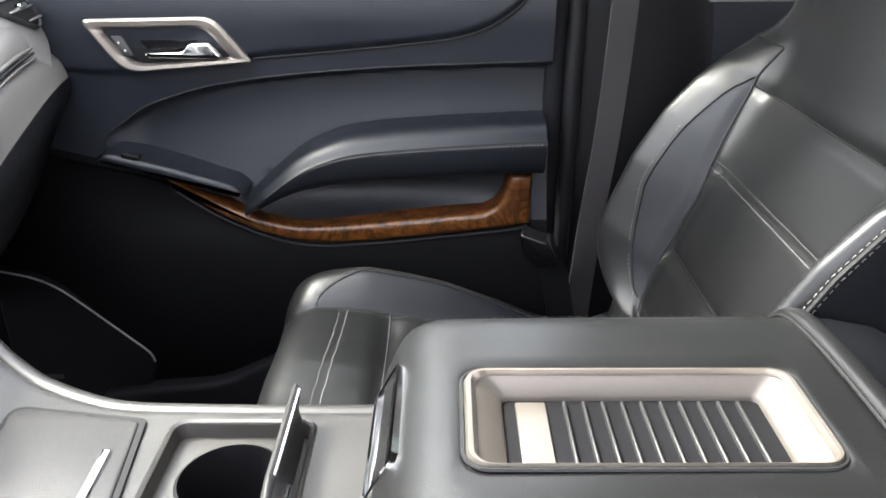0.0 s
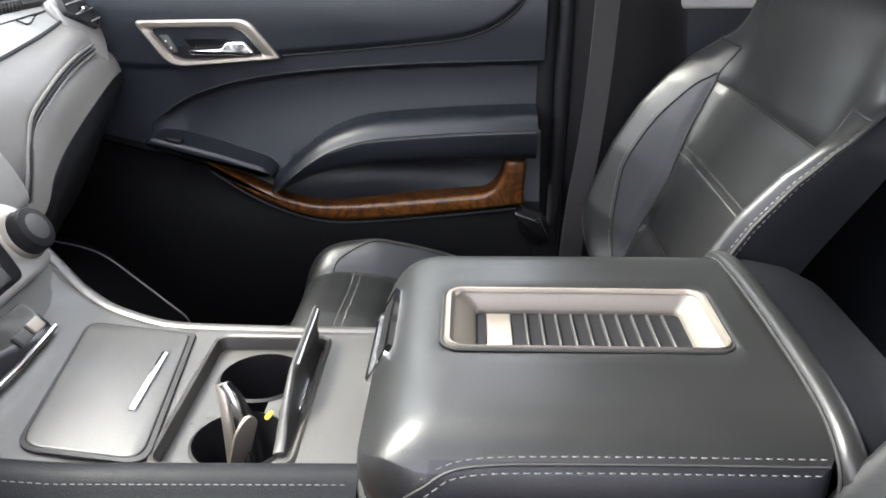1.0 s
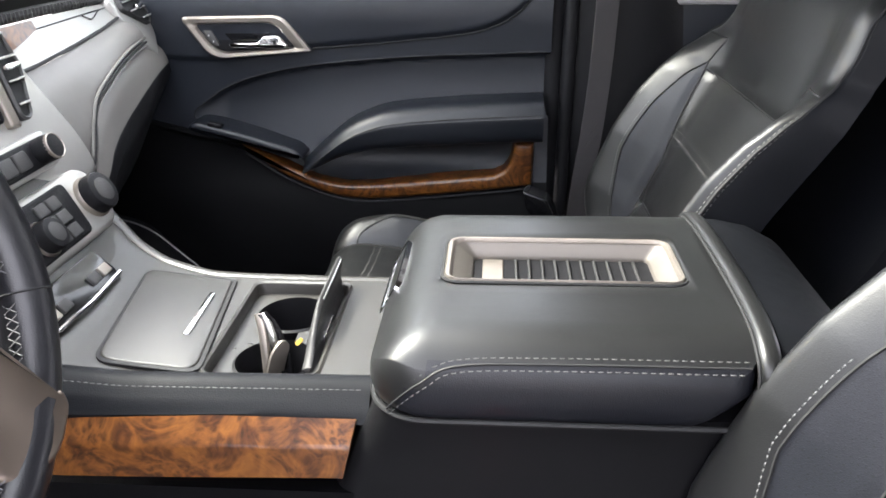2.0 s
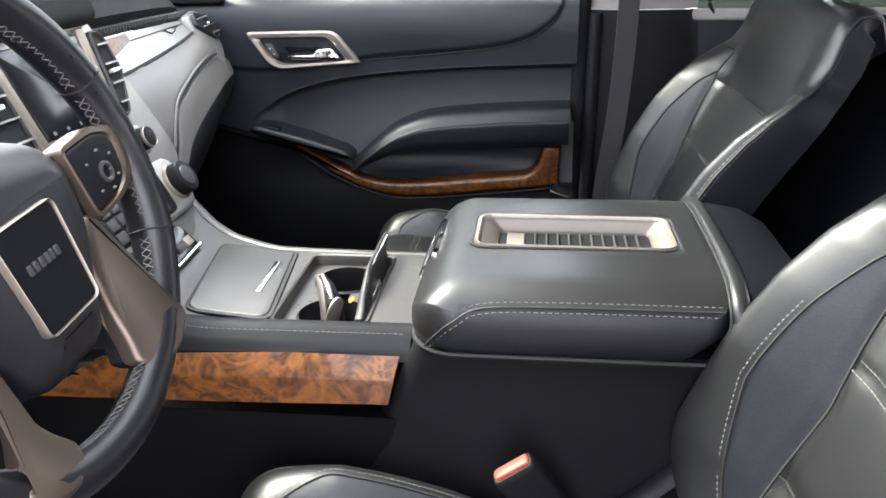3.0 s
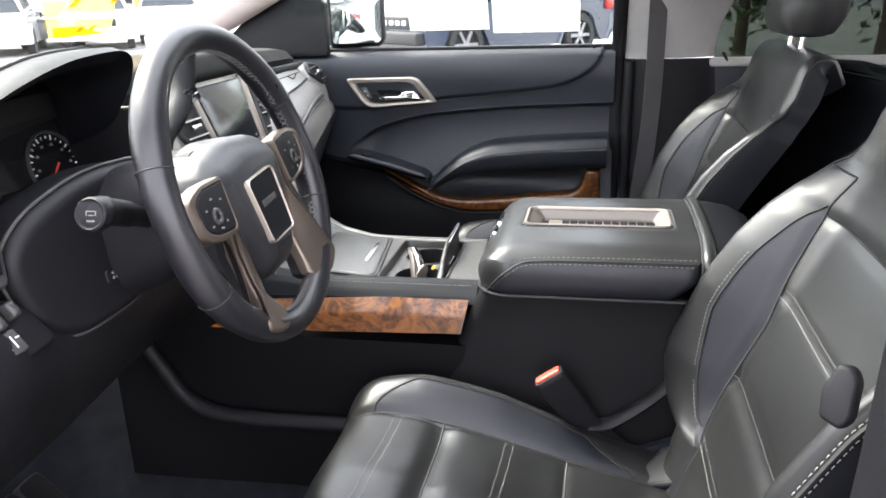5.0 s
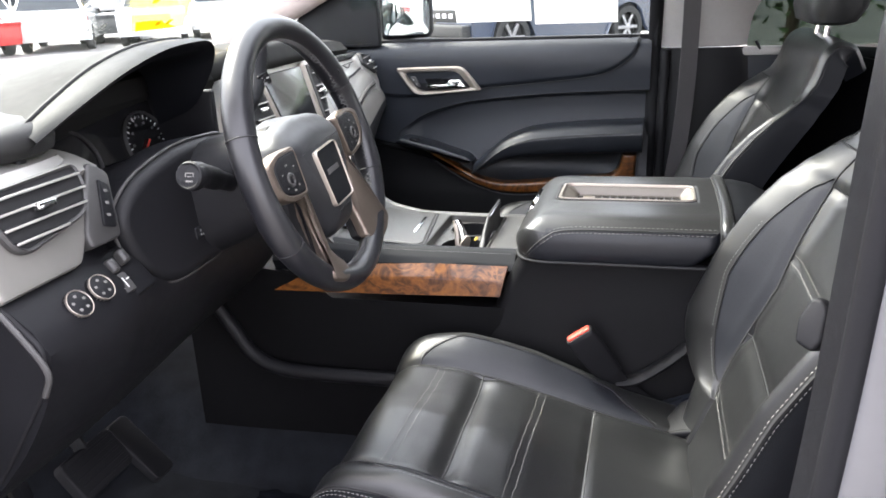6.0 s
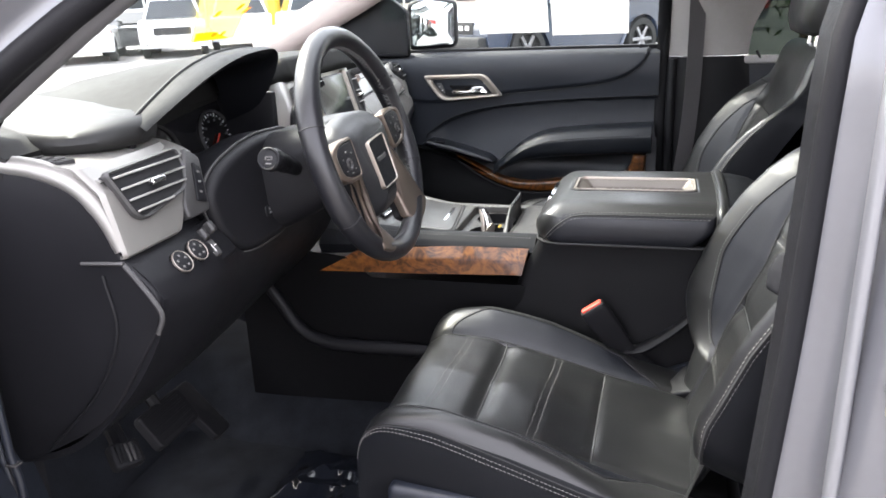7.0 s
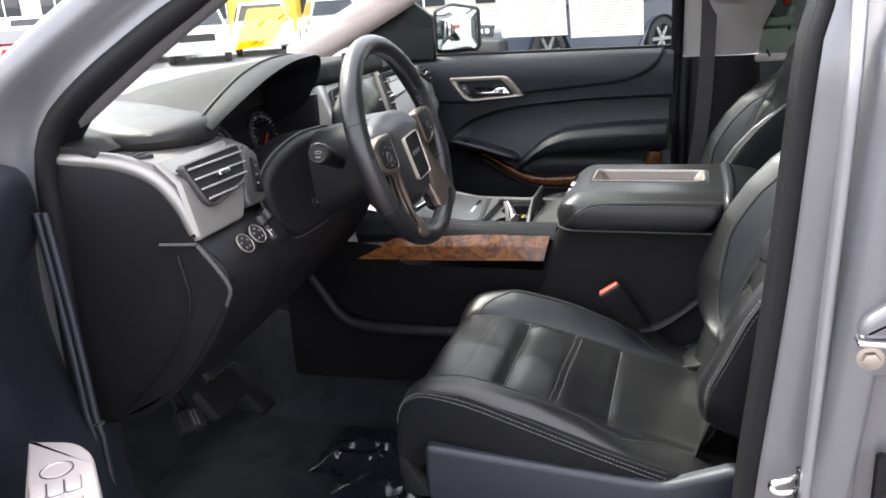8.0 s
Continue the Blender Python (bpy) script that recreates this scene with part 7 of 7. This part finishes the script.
part("window_sill", rbox(0.40, 1.20, 1.262, 1.30, 1.255, 1.278, 0.006), FABRIC, rd, "pale sill under the rear glass")
part("window_glass", sheet(lambda u, v: (u, 1.285 - 0.20 * v, 1.27 + 0.48 * v), L(0.42, 1.20, 4), L(0, 1, 4), 0.004), PRIVACY, rd, "dark privacy glass")
part("lock_pin", tube([(0.452, 1.265, 1.270), (0.440, 1.265, 1.292)], 0.004, 8), PLASTIC, rd)
solid("pillar_c_far", sheet(lambda u, z: (1.16 + 0.16 * u + 0.1 * (z - 1.2), 1.28 - 0.42 * max(0, z - 1.28), z), L(0, 1, 4), L(1.2, 1.77, 8), 0.03), FABRIC, "grey rear pillar trim", "pillar", kind="structure")
rear_seat = copy_thing(passenger_seat, pose(1.02, 0.867, -0.04))
tagged(rear_seat, "black leather second-row seat behind the front seats", "car seat", "rear seats")
rear_seat.name = "rear_seat"

# footwell: pedals, mat, plastic film
pedal = thing("brake_pedal", "black rubber brake pedal on a steel arm", "pedal")
PM = frame_at((-0.700, -0.085, 0.735), (0, 1, 0), (0.80, 0, 0.60))
part("pedal_pad", moved(PM, slab(rrect(0.125, 0.075, 0.012, 4), -0.010, 0.010, 0.005)), RUBBER, pedal)
for k in range(5):
    part("pedal_rib", moved(PM, rbox(-0.052, 0.052, -0.028 + 0.013 * k, -0.023 + 0.013 * k, 0.009, 0.0108, 0.0008, 1)), RUBBER, pedal)
part("pedal_arm", tube(crom([(-0.71, -0.085, 0.74), (-0.76, -0.085, 0.84), (-0.80, -0.085, 0.98)], 4), 0.012, 8), PLASTIC, pedal)
park = thing("parking_brake_pedal", "small ribbed parking brake pedal near the door", "pedal")
QM = frame_at((-0.606, -0.318, 0.815), (0.35, 0.9, -0.2), (0.55, -0.45, 0.70))
part("pedal_pad", moved(QM, slab(rrect(0.050, 0.042, 0.006, 3), -0.010, 0.008, 0.004)), RUBBER, park)
for k in range(5):
    part("pedal_rib", moved(QM, rbox(-0.018 + 0.008 * k, -0.014 + 0.008 * k, -0.015, 0.015, 0.007, 0.011, 0.001, 1)), PLASTIC_MID if k in (2, 3) else RUBBER, park)
part("pedal_arm", tube(crom([(-0.615, -0.312, 0.81), (-0.66, -0.28, 0.84), (-0.74, -0.26, 0.95)], 4), 0.014, 8), PLASTIC, park)
gas = thing("accelerator_pedal", "black accelerator pedal in the driver footwell", "pedal")
part("pedal_pad", moved(frame_at((-0.74, 0.075, 0.66), (0, 1, 0), (0.72, 0, 0.69)), slab(rrect(0.055, 0.14, 0.012, 4), -0.01, 0.008, 0.004)), RUBBER, gas)
solid("dead_pedal", moved(frame_at((-0.86, -0.30, 0.62), (0, 1, 0), (0.75, 0, 0.66)), slab(rrect(0.12, 0.26, 0.02, 4), -0.02, 0.012, 0.008)), CARPET, "carpeted foot rest in the driver footwell", "foot rest", kind="structure")
solid("floor_mat", sheet(lambda x, y: (x, y, 0.516 + 0.004 * noise.noise(Vector((x * 12, y * 12, 0))) + (0.09 * max(0, -0.70 - x))), L(-0.86, -0.26, 30), L(-0.33, 0.19, 26), 0.008), CARPET, "black carpet floor mat in the driver footwell", "floor mat")
FILM = material("clear plastic film", (0.006, 0.007, 0.010), 0.12, var=0.3, scale=20, rough_var=0.05)


def film_fold(seed, x0, x1, y0, y1, nx, ny, rise):
    """One crumpled fold of film: soft swells with a few sharp creases."""
    rnd = random.Random(seed)
    cr = [(rnd.uniform(0, 6.28), rnd.uniform(-0.08, 0.08)) for _ in range(5)]
    cx, cy = (x0 + x1) / 2, (y0 + y1) / 2

    def at(x, y):
        z = 0.008 * noise.noise(Vector((x * 14, y * 14, seed)))
        for a, d in cr:
            q = (x - cx) * math.cos(a) + (y - cy) * math.sin(a) - d
            z += rise * math.exp(-abs(q) / 0.018)
        e = min(x - x0, x1 - x, y - y0, y1 - y) / 0.06
        return x + 0.012 * noise.noise(Vector((y * 30, seed, 0))), y + 0.012 * noise.noise(Vector((x * 30, seed, 5))), 0.526 + max(0, z + 0.004) * min(1, e)
    return sheet(at, L(x0, x1, nx), L(y0, y1, ny), 0.0006)


film = thing("plastic_film", "crumpled clear plastic film lying on the floor mat", "plastic film")
for k, (x0, x1, y0, y1, rise) in enumerate(((-0.55, -0.36, -0.02, 0.17, 0.014), (-0.47, -0.27, -0.10, 0.10, 0.011), (-0.36, -0.26, 0.04, 0.18, 0.012))):
    part("film_fold", film_fold(3 + k, x0, x1, y0, y1, 26, 26, rise), FILM, film, sharp=20)
# side wall of the tunnel, with its moulded ridge
solid("tunnel_trim", tube(crom([(-0.66, 0.262, 0.90), (-0.615, 0.260, 0.835), (-0.580, 0.258, 0.785), (-0.525, 0.256, 0.758), (-0.42, 0.255, 0.752), (-0.18, 0.256, 0.755)], 6), 0.015, 10), PLASTIC, "moulded ridge on the tunnel side", "trim", kind="structure")

# folded sunglasses with a yellow tag standing in the cup holder
gls = thing("sunglasses", "folded glossy sunglasses with a yellow tag in a cup holder", "sunglasses")
for dy, r, mt in ((0.0, 0.0036, CHROME), (0.010, 0.0030, GLOSSBLACK), (-0.010, 0.0026, SATIN)):
    part("temple", tube(crom([(-0.165 + dy, 0.388 + dy, 0.925), (-0.170 + dy, 0.400 + dy * 0.6, 0.975), (-0.178 + dy * 0.6, 0.408 + dy * 0.4, 1.012), (-0.186 + dy * 0.3, 0.412, 1.030)], 5), r, 8, flat=1.8), mt, gls)
part("lens", moved(frame_at((-0.170, 0.392, 0.972), (0.25, 0.2, 1), (0.7, -0.7, 0)), slab(rpoly([(-0.035, -0.010), (0.03, -0.012), (0.036, 0.0), (0.02, 0.010), (-0.03, 0.009)], 0.012), -0.0015, 0.0015, 0.001)), SATIN, gls, "bright mirrored lens")
part("tag", moved(frame_at((-0.148, 0.418, 0.992), (0.6, 0.5, 0.5), (0.2, -0.7, 0.7)), slab(rrect(0.010, 0.005, 0.002, 2), -0.0006, 0.0006, 0.0003, 1)), material("yellow tag", (0.40, 0.27, 0.02), 0.5), gls, "yellow tag")

# ---- parked vehicles, buildings and shrubs on the lot ----
TYRE = material("tyre rubber", (0.02, 0.02, 0.02), 0.8, grain=0.3, grain_scale=80, grain_kind="NOISE")
RIMMETAL = material("alloy rim", (0.25, 0.25, 0.26), 0.35, metal=0.8)
DARKGLASS = material("tinted glass", (0.02, 0.025, 0.03), 0.06, rough_var=0.02)
YELLOWTAG = material("yellow plate", (0.80, 0.62, 0.03), 0.5)
LAMP = material("lamp lens", (0.6, 0.6, 0.62), 0.15)
TAIL = material("red lamp lens", (0.45, 0.02, 0.015), 0.25)


def parked(name, label, paint, at, yaw, kind="suv"):
    """A parked vehicle: nose along +x, on the ground, with body, cabin, glass, lamps and wheels."""
    ln, wd, ht, belt, hood = {"suv": (4.7, 1.9, 1.72, 1.08, 1.08), "sedan": (4.6, 1.82, 1.42, 0.92, 0.92), "truck": (4.9, 2.0, 1.88, 1.18, 1.16)}[kind]
    car = thing(name, label, "car" if kind != "truck" else "off-roader", "parked cars", at=pose(at[0], at[1], 0, 0, 0, yaw))
    ws = (ln / 2 - 0.95, -ln / 2 + 0.95)
    wr = 0.36 if kind != "truck" else 0.42
    sidep = crom([(-ln / 2, 0.45), (-ln / 2 - 0.03, 0.75), (-ln / 2 + 0.03, belt), (0, belt + 0.02), (ln / 2 - 1.35, belt), (ln / 2 - 0.7, hood - 0.03), (ln / 2 - 0.08, hood - 0.16), (ln / 2, 0.72), (ln / 2 - 0.04, 0.42)], 4)
    low = []
    for x in L(ln / 2 - 0.1, -ln / 2 + 0.1, 40):
        z = 0.30
        for w in ws:
            if abs(x - w) < wr + 0.07:
                z = max(z, math.sqrt((wr + 0.07) ** 2 - (x - w) ** 2) + wr)
        low.append((x, z))
    outline = [tuple(q) for q in sidep] + low
    loops = []
    for y, g in ((-wd / 2 + 0.06, 0.05), (-wd / 2 + 0.01, 0.015), (-wd / 2, 0.0), (wd / 2, 0.0), (wd / 2 - 0.01, 0.015), (wd / 2 - 0.06, 0.05)):
        loops.append([(x * (1 - g / ln * 2), y, 0.7 + (z - 0.7) * (1 - g * 1.2)) for x, z in outline])
    part("body", loft(loops), paint, car)
    r0, r1 = {"suv": (-ln / 2 + 0.10, ln / 2 - 2.1), "sedan": (-ln / 2 + 1.0, ln / 2 - 2.0), "truck": (-ln / 2 + 0.08, ln / 2 - 1.75)}[kind]
    s0, s1 = {"suv": (0.35, 0.75), "sedan": (0.75, 0.85), "truck": (0.12, 0.35)}[kind]
    cab = [(r0, belt), (r0 + s0, ht - 0.06), (r0 + s0 + 0.25, ht), (r1 - s1 * 0.55, ht), (r1 - s1 * 0.3, ht - 0.05), (r1 + 0.25, belt)]
    loops = []
    for k, inn in ((-1, 0), (1, 0)):
        loops.append([(x, k * (wd / 2 - 0.06 - 0.20 * (z - belt) / (ht - belt)), z) for x, z in rpoly(cab, 0.12, 3)])
    part("cabin", loft(loops), paint, car)
    for k in (-1, 1):
        for a, b in ((0.08, 0.36), (0.39, 0.64), (0.67, 0.93)):
            def side(u, v, k=k, a=a, b=b):
                z = belt + 0.05 + (ht - belt - 0.16) * v
                t = (z - belt) / (ht - belt)
                lo, hi = r0 + s0 * t, r1 + 0.25 - (s1 * 0.55 + 0.25) * t
                x = lo + (hi - lo) * (a + (b - a) * u)
                return x, k * (wd / 2 - 0.055 - 0.20 * t), z
            part("side_window", sheet(side, L(0, 1, 4), L(0, 1, 4), 0.01), DARKGLASS, car)
    for nm, x0, x1, z0, z1 in (("windscreen", r1 + 0.22, r1 - s1 * 0.28, belt + 0.03, ht - 0.07), ("rear_window", r0 + 0.04, r0 + s0 * 0.92, belt + 0.06, ht - 0.10)):
        part(nm, sheet(lambda u, v: (x0 + (x1 - x0) * v + (0.03 if nm == "windscreen" else -0.03), (2 * u - 1) * (wd / 2 - 0.14 - 0.18 * v), z0 + (z1 - z0) * v), L(0, 1, 5), L(0, 1, 4), 0.01), DARKGLASS, car)
    for w in ws:
        for k in (-1, 1):
            wm = pose(w, k * (wd / 2 - 0.11), wr) @ pose(0, 0, 0, 90 if k < 0 else -90)
            wl = part("wheel", moved(wm, band(rrect(2 * wr, 2 * wr, wr - 0.001, 7), rrect(1.34 * wr, 1.34 * wr, 0.67 * wr - 0.001, 7), [(0.12, -0.10), (0, -0.06), (0, 0.08), (0.15, 0.11), (0.9, 0.11), (1, 0.08), (1, -0.10)])), TYRE, car)
            part("hub", moved(wm, disc(0.2 * wr, 0.02, 0.09, 0.01, 14)), RIMMETAL, wl)
            part("rim_disc", moved(wm, disc(0.67 * wr, -0.02, 0.02, 0.005, 20)), TYRE, wl)
            for q in range(6):
                part("spoke", moved(wm @ pose(0, 0, 0, 0, 0, 60 * q), rbox(0.05, 0.68 * wr, -0.035, 0.035, 0.04, 0.09, 0.01, 1)), RIMMETAL, wl)
    for k in (-1, 1):
        part("headlight", rbox(ln / 2 - 0.16, ln / 2 - 0.01, k * (wd / 2 - 0.22) - 0.17, k * (wd / 2 - 0.22) + 0.17, hood - 0.36, hood - 0.22, 0.03), LAMP, car)
        part("tail_light", rbox(-ln / 2 - 0.02, -ln / 2 + 0.18, k * (wd / 2 - 0.12) - 0.12, k * (wd / 2 - 0.12) + 0.13, belt - 0.28, belt - 0.06, 0.03), TAIL, car)
    part("front_grille", rbox(ln / 2 - 0.10, ln / 2 + 0.012, -wd / 2 + 0.42, wd / 2 - 0.42, hood - 0.42, hood - 0.20, 0.02), TYRE, car)
    if kind == "truck":
        for k in range(5):
            part("grille_mark", rbox(ln / 2 + 0.01, ln / 2 + 0.02, -0.46 + 0.20 * k, -0.34 + 0.20 * k, hood - 0.35, hood - 0.27, 0.004, 1), LAMP, car)
        part("bumper", rbox(ln / 2 - 0.05, ln / 2 + 0.16, -wd / 2 + 0.05, wd / 2 - 0.05, 0.48, 0.70, 0.04), TYRE, car)
        for k in range(4):
            part("bumper_plate", rbox(ln / 2 + 0.16, ln / 2 + 0.175, -0.62 + 0.015 * k, -0.30 - 0.015 * k, 0.52 + 0.055 * k, 0.565 + 0.055 * k, 0.004, 1), YELLOWTAG, car, "yellow plate on the bumper")
        part("marker_lamp", rbox(ln / 2 - 0.95, ln / 2 - 0.80, -wd / 2 - 0.02, -wd / 2 + 0.02, 0.86, 0.96, 0.01), material("amber lens", (0.75, 0.25, 0.01), 0.3), car, "amber marker lamp")
    return car


PW = material("white car paint", (0.75, 0.75, 0.74), 0.3, coat=1.0, var=0.03)
PG = material("grey car paint", (0.10, 0.105, 0.11), 0.3, coat=1.0, var=0.05)
PO = material("orange car paint", (0.80, 0.42, 0.06), 0.35, coat=1.0, var=0.05)
PR = material("red car paint", (0.55, 0.03, 0.03), 0.3, coat=1.0, var=0.05)
PB = material("blue-black car paint", (0.025, 0.035, 0.06), 0.25, coat=1.0, var=0.02, rough_var=0.02)
parked("off_roader", "dark blue off-roader with black grille parked beyond the window", PB, (-2.05, 15.4), 229, "truck")
parked("parked_car", "dark parked saloon beyond the off-roader", PG, (0.6, 25.5), 200, "sedan")
parked("parked_suv", "white parked SUV seen through the windscreen", PW, (-17.0, 19.9), 122, "suv")
parked("parked_car", "dark grey parked saloon in the row", PG, (-17.6, 23.0), 122, "sedan")
parked("parked_suv", "white parked SUV standing nose out in the row", PW, (-15.0, 21.6), 302, "suv")
parked("parked_suv", "white parked SUV further along the row", PW, (-14.3, 24.4), 122, "suv")
parked("parked_suv", "white parked SUV at the end of the row", PW, (-12.9, 27.0), 122, "suv")
parked("parked_car", "red parked saloon beyond the windscreen pillar", PR, (-18.6, 17.6), 150, "sedan")
parked("parked_suv", "white parked SUV beside the red saloon", PW, (-22.5, 21.8), 150, "suv")
parked("parked_suv", "red parked SUV seen in the side mirror", PR, (6.0, -29.0), 250, "suv")
parked("parked_suv", "white parked SUV seen in the side mirror", PW, (3.4, -31.0), 250, "suv")

WALLP = material("cream plaster wall", (0.55, 0.50, 0.42), 0.8, var=0.1, scale=0.6)
YELLOW = material("yellow cladding", (0.85, 0.55, 0.05), 0.6, var=0.08, scale=0.5)
bld = thing("showroom_building", "cream showroom building with dark windows and yellow cladding", "building")
part("wall", rbox(-60, 8, 46, 58, 0, 6.5, 0.05), WALLP, bld)
part("roof", rbox(-60.5, 8.5, 45.5, 58.5, 6.5, 6.9, 0.05), PW, bld)
for k in range(14):
    wx = -57 + 4.5 * k
    wn2 = part("window", rbox(wx, wx + 2.6, 45.9, 46.05, 1.0, 4.6, 0.02), DARKGLASS, bld)
    part("window_frame", rbox(wx + 1.25, wx + 1.35, 45.82, 45.92, 1.0, 4.6, 0.01), PW, wn2)
part("cladding", rbox(-28.2, -23.4, 45.2, 46.0, 0.0, 6.4, 0.03), YELLOW, bld, "yellow cladding panel")
for k in range(3):
    part("banner_mark", rbox(-27.8 + 1.5 * k, -26.8 + 1.5 * k, 45.1, 45.22, 0.6, 2.2, 0.05, 1), PO, bld)



def tinted_film(name, tint, share):
    """A thin sheet that lets daylight through and glows softly against it."""
    mt = bpy.data.materials.new(name)
    mt.use_nodes = True
    nd, ln = mt.node_tree.nodes, mt.node_tree.links
    nd.remove(nd["Principled BSDF"])
    tr, tl, df = nd.new("ShaderNodeBsdfTransparent"), nd.new("ShaderNodeBsdfTranslucent"), nd.new("ShaderNodeBsdfDiffuse")
    tr.inputs["Color"].default_value = (*tint, 1)
    tl.inputs["Color"].default_value = (*tint, 1)
    df.inputs["Color"].default_value = (*tint, 1)
    both, mix = nd.new("ShaderNodeMixShader"), nd.new("ShaderNodeMixShader")
    both.inputs[0].default_value, mix.inputs[0].default_value = 0.45, share
    ln.new(tl.outputs[0], both.inputs[1])
    ln.new(df.outputs[0], both.inputs[2])
    ln.new(tr.outputs[0], mix.inputs[1])
    ln.new(both.outputs[0], mix.inputs[2])
    ln.new(mix.outputs[0], nd["Material Output"].inputs["Surface"])
    return mt


# yellow sales sticker low on the windscreen, dried splashes beside it
def on_screen(x, y, lift=0.006):
    return x + 0.38 * lift, y, 1.285 + 0.505 * (x + 1.24) / 1.22 - 0.92 * lift


decal = thing("windscreen_sticker", "translucent yellow sales sticker on the inside of the windscreen", "sticker")
part("film", sheet(lambda u, v: on_screen(-0.955 + 0.25 * v, 0.56 + 0.21 * u - 0.33 * v), L(0, 1, 6), L(0, 1, 6), 0.0004), tinted_film("yellow film", (1.0, 0.90, 0.45), 0.25), decal)
part("orange_patch", sheet(lambda u, v: on_screen(-0.95 + 0.055 * v, 0.565 + 0.17 * u * (1 - 0.55 * v) - 0.07 * v, 0.0075), L(0, 1, 8), L(0, 1, 5), 0.0004), tinted_film("orange film", (1.0, 0.62, 0.14), 0.45), decal, "orange lower patch")
for k, (x, y) in enumerate(((-0.80, 0.42), (-0.77, 0.47), (-0.79, 0.53), (-0.925, 0.60), (-0.925, 0.64))):
    part("sticker_mark", sheet(lambda u, v: on_screen(x + 0.03 * v, y + 0.018 * u - 0.02 * v, 0.009), [0, 1], [0, 1], 0.0003), tinted_film("dark orange film", (0.95, 0.50, 0.12), 0.4) if k == 0 else bpy.data.materials["dark orange film"], decal)
splash = thing("dried_splashes", "pale dried splashes on the windscreen glass", "splashes", kind="stuff")
rnd = random.Random(5)
dots = []
for k in range(150):
    if k < 110:
        t = rnd.uniform(-1, 1)
        x, y = -0.945 + 0.035 * t + rnd.gauss(0, 0.010), 0.395 - 0.01 * t + rnd.gauss(0, 0.028)
    else:
        x, y = -0.79 + rnd.gauss(0, 0.03), 1.055 + rnd.gauss(0, 0.018)
    r = rnd.uniform(0.0012, 0.0032)
    dots.append(([on_screen(x + r * math.cos(q), y + r * 1.3 * math.sin(q), -0.001) for q in L(0, 2 * math.pi, 7)[:-1]], [(0, 1, 2, 3, 4, 5)]))
part("splash_dots", join(*dots), WHITE, splash, kind="stuff")

LEAF = material("shrub leaves", (0.055, 0.095, 0.03), 0.6, var=0.5, scale=3)
BARK = material("bark", (0.09, 0.065, 0.045), 0.9, var=0.3, scale=8, grain=0.6, grain_scale=30, grain_kind="NOISE")


def shrub(at, hgt, wid, seed):
    """A bushy tree: tapered trunk, limbs and many small leaves with gaps."""
    rnd = random.Random(seed)
    tr = thing("tree", "leafy green tree at the edge of the lot", "tree", "trees", at=pose(at[0], at[1], 0))
    part("trunk", tube([(0, 0, 0), (0.05, 0.02, hgt * 0.3), (0.0, 0.05, hgt * 0.7)], [0.12, 0.09, 0.04], 8), BARK, tr)
    tips = []
    for k in range(9):
        a, h = rnd.uniform(0, 6.28), rnd.uniform(0.25, 0.7) * hgt
        tip = (wid * 0.6 * math.cos(a), wid * 0.6 * math.sin(a), h + rnd.uniform(0.1, 0.3) * hgt)
        tips.append(tip)
        part("limb", tube([(0.02, 0.02, h * 0.8), (tip[0] * 0.5, tip[1] * 0.5, h), tip], [0.05, 0.03, 0.012], 6), BARK, tr)
    v, f = [], []
    for k in range(3200):
        t = rnd.choice(tips)
        c = Vector((t[0] + rnd.gauss(0, wid * 0.22), t[1] + rnd.gauss(0, wid * 0.22), max(0.15, t[2] + rnd.gauss(0, hgt * 0.14))))
        d = Vector((rnd.uniform(-1, 1), rnd.uniform(-1, 1), rnd.uniform(-1, 1))).normalized()
        e = d.orthogonal().normalized()
        s = rnd.uniform(0.05, 0.11)
        n = len(v)
        v += [tuple(c - d * s), tuple(c + e * s * 0.45), tuple(c + d * s), tuple(c - e * s * 0.45)]
        f.append((n, n + 1, n + 2, n + 3))
    part("crown", (v, f), LEAF, tr, kind="stuff")


for k, (x, y, h) in enumerate(((2.3, 13.0, 3.4), (4.2, 12.2, 3.0), (6.2, 13.5, 3.8), (0.9, 33.0, 6.0), (-6.0, 40.0, 7.0))):
    shrub((x, y), h, 0.5 * h, 11 + k)
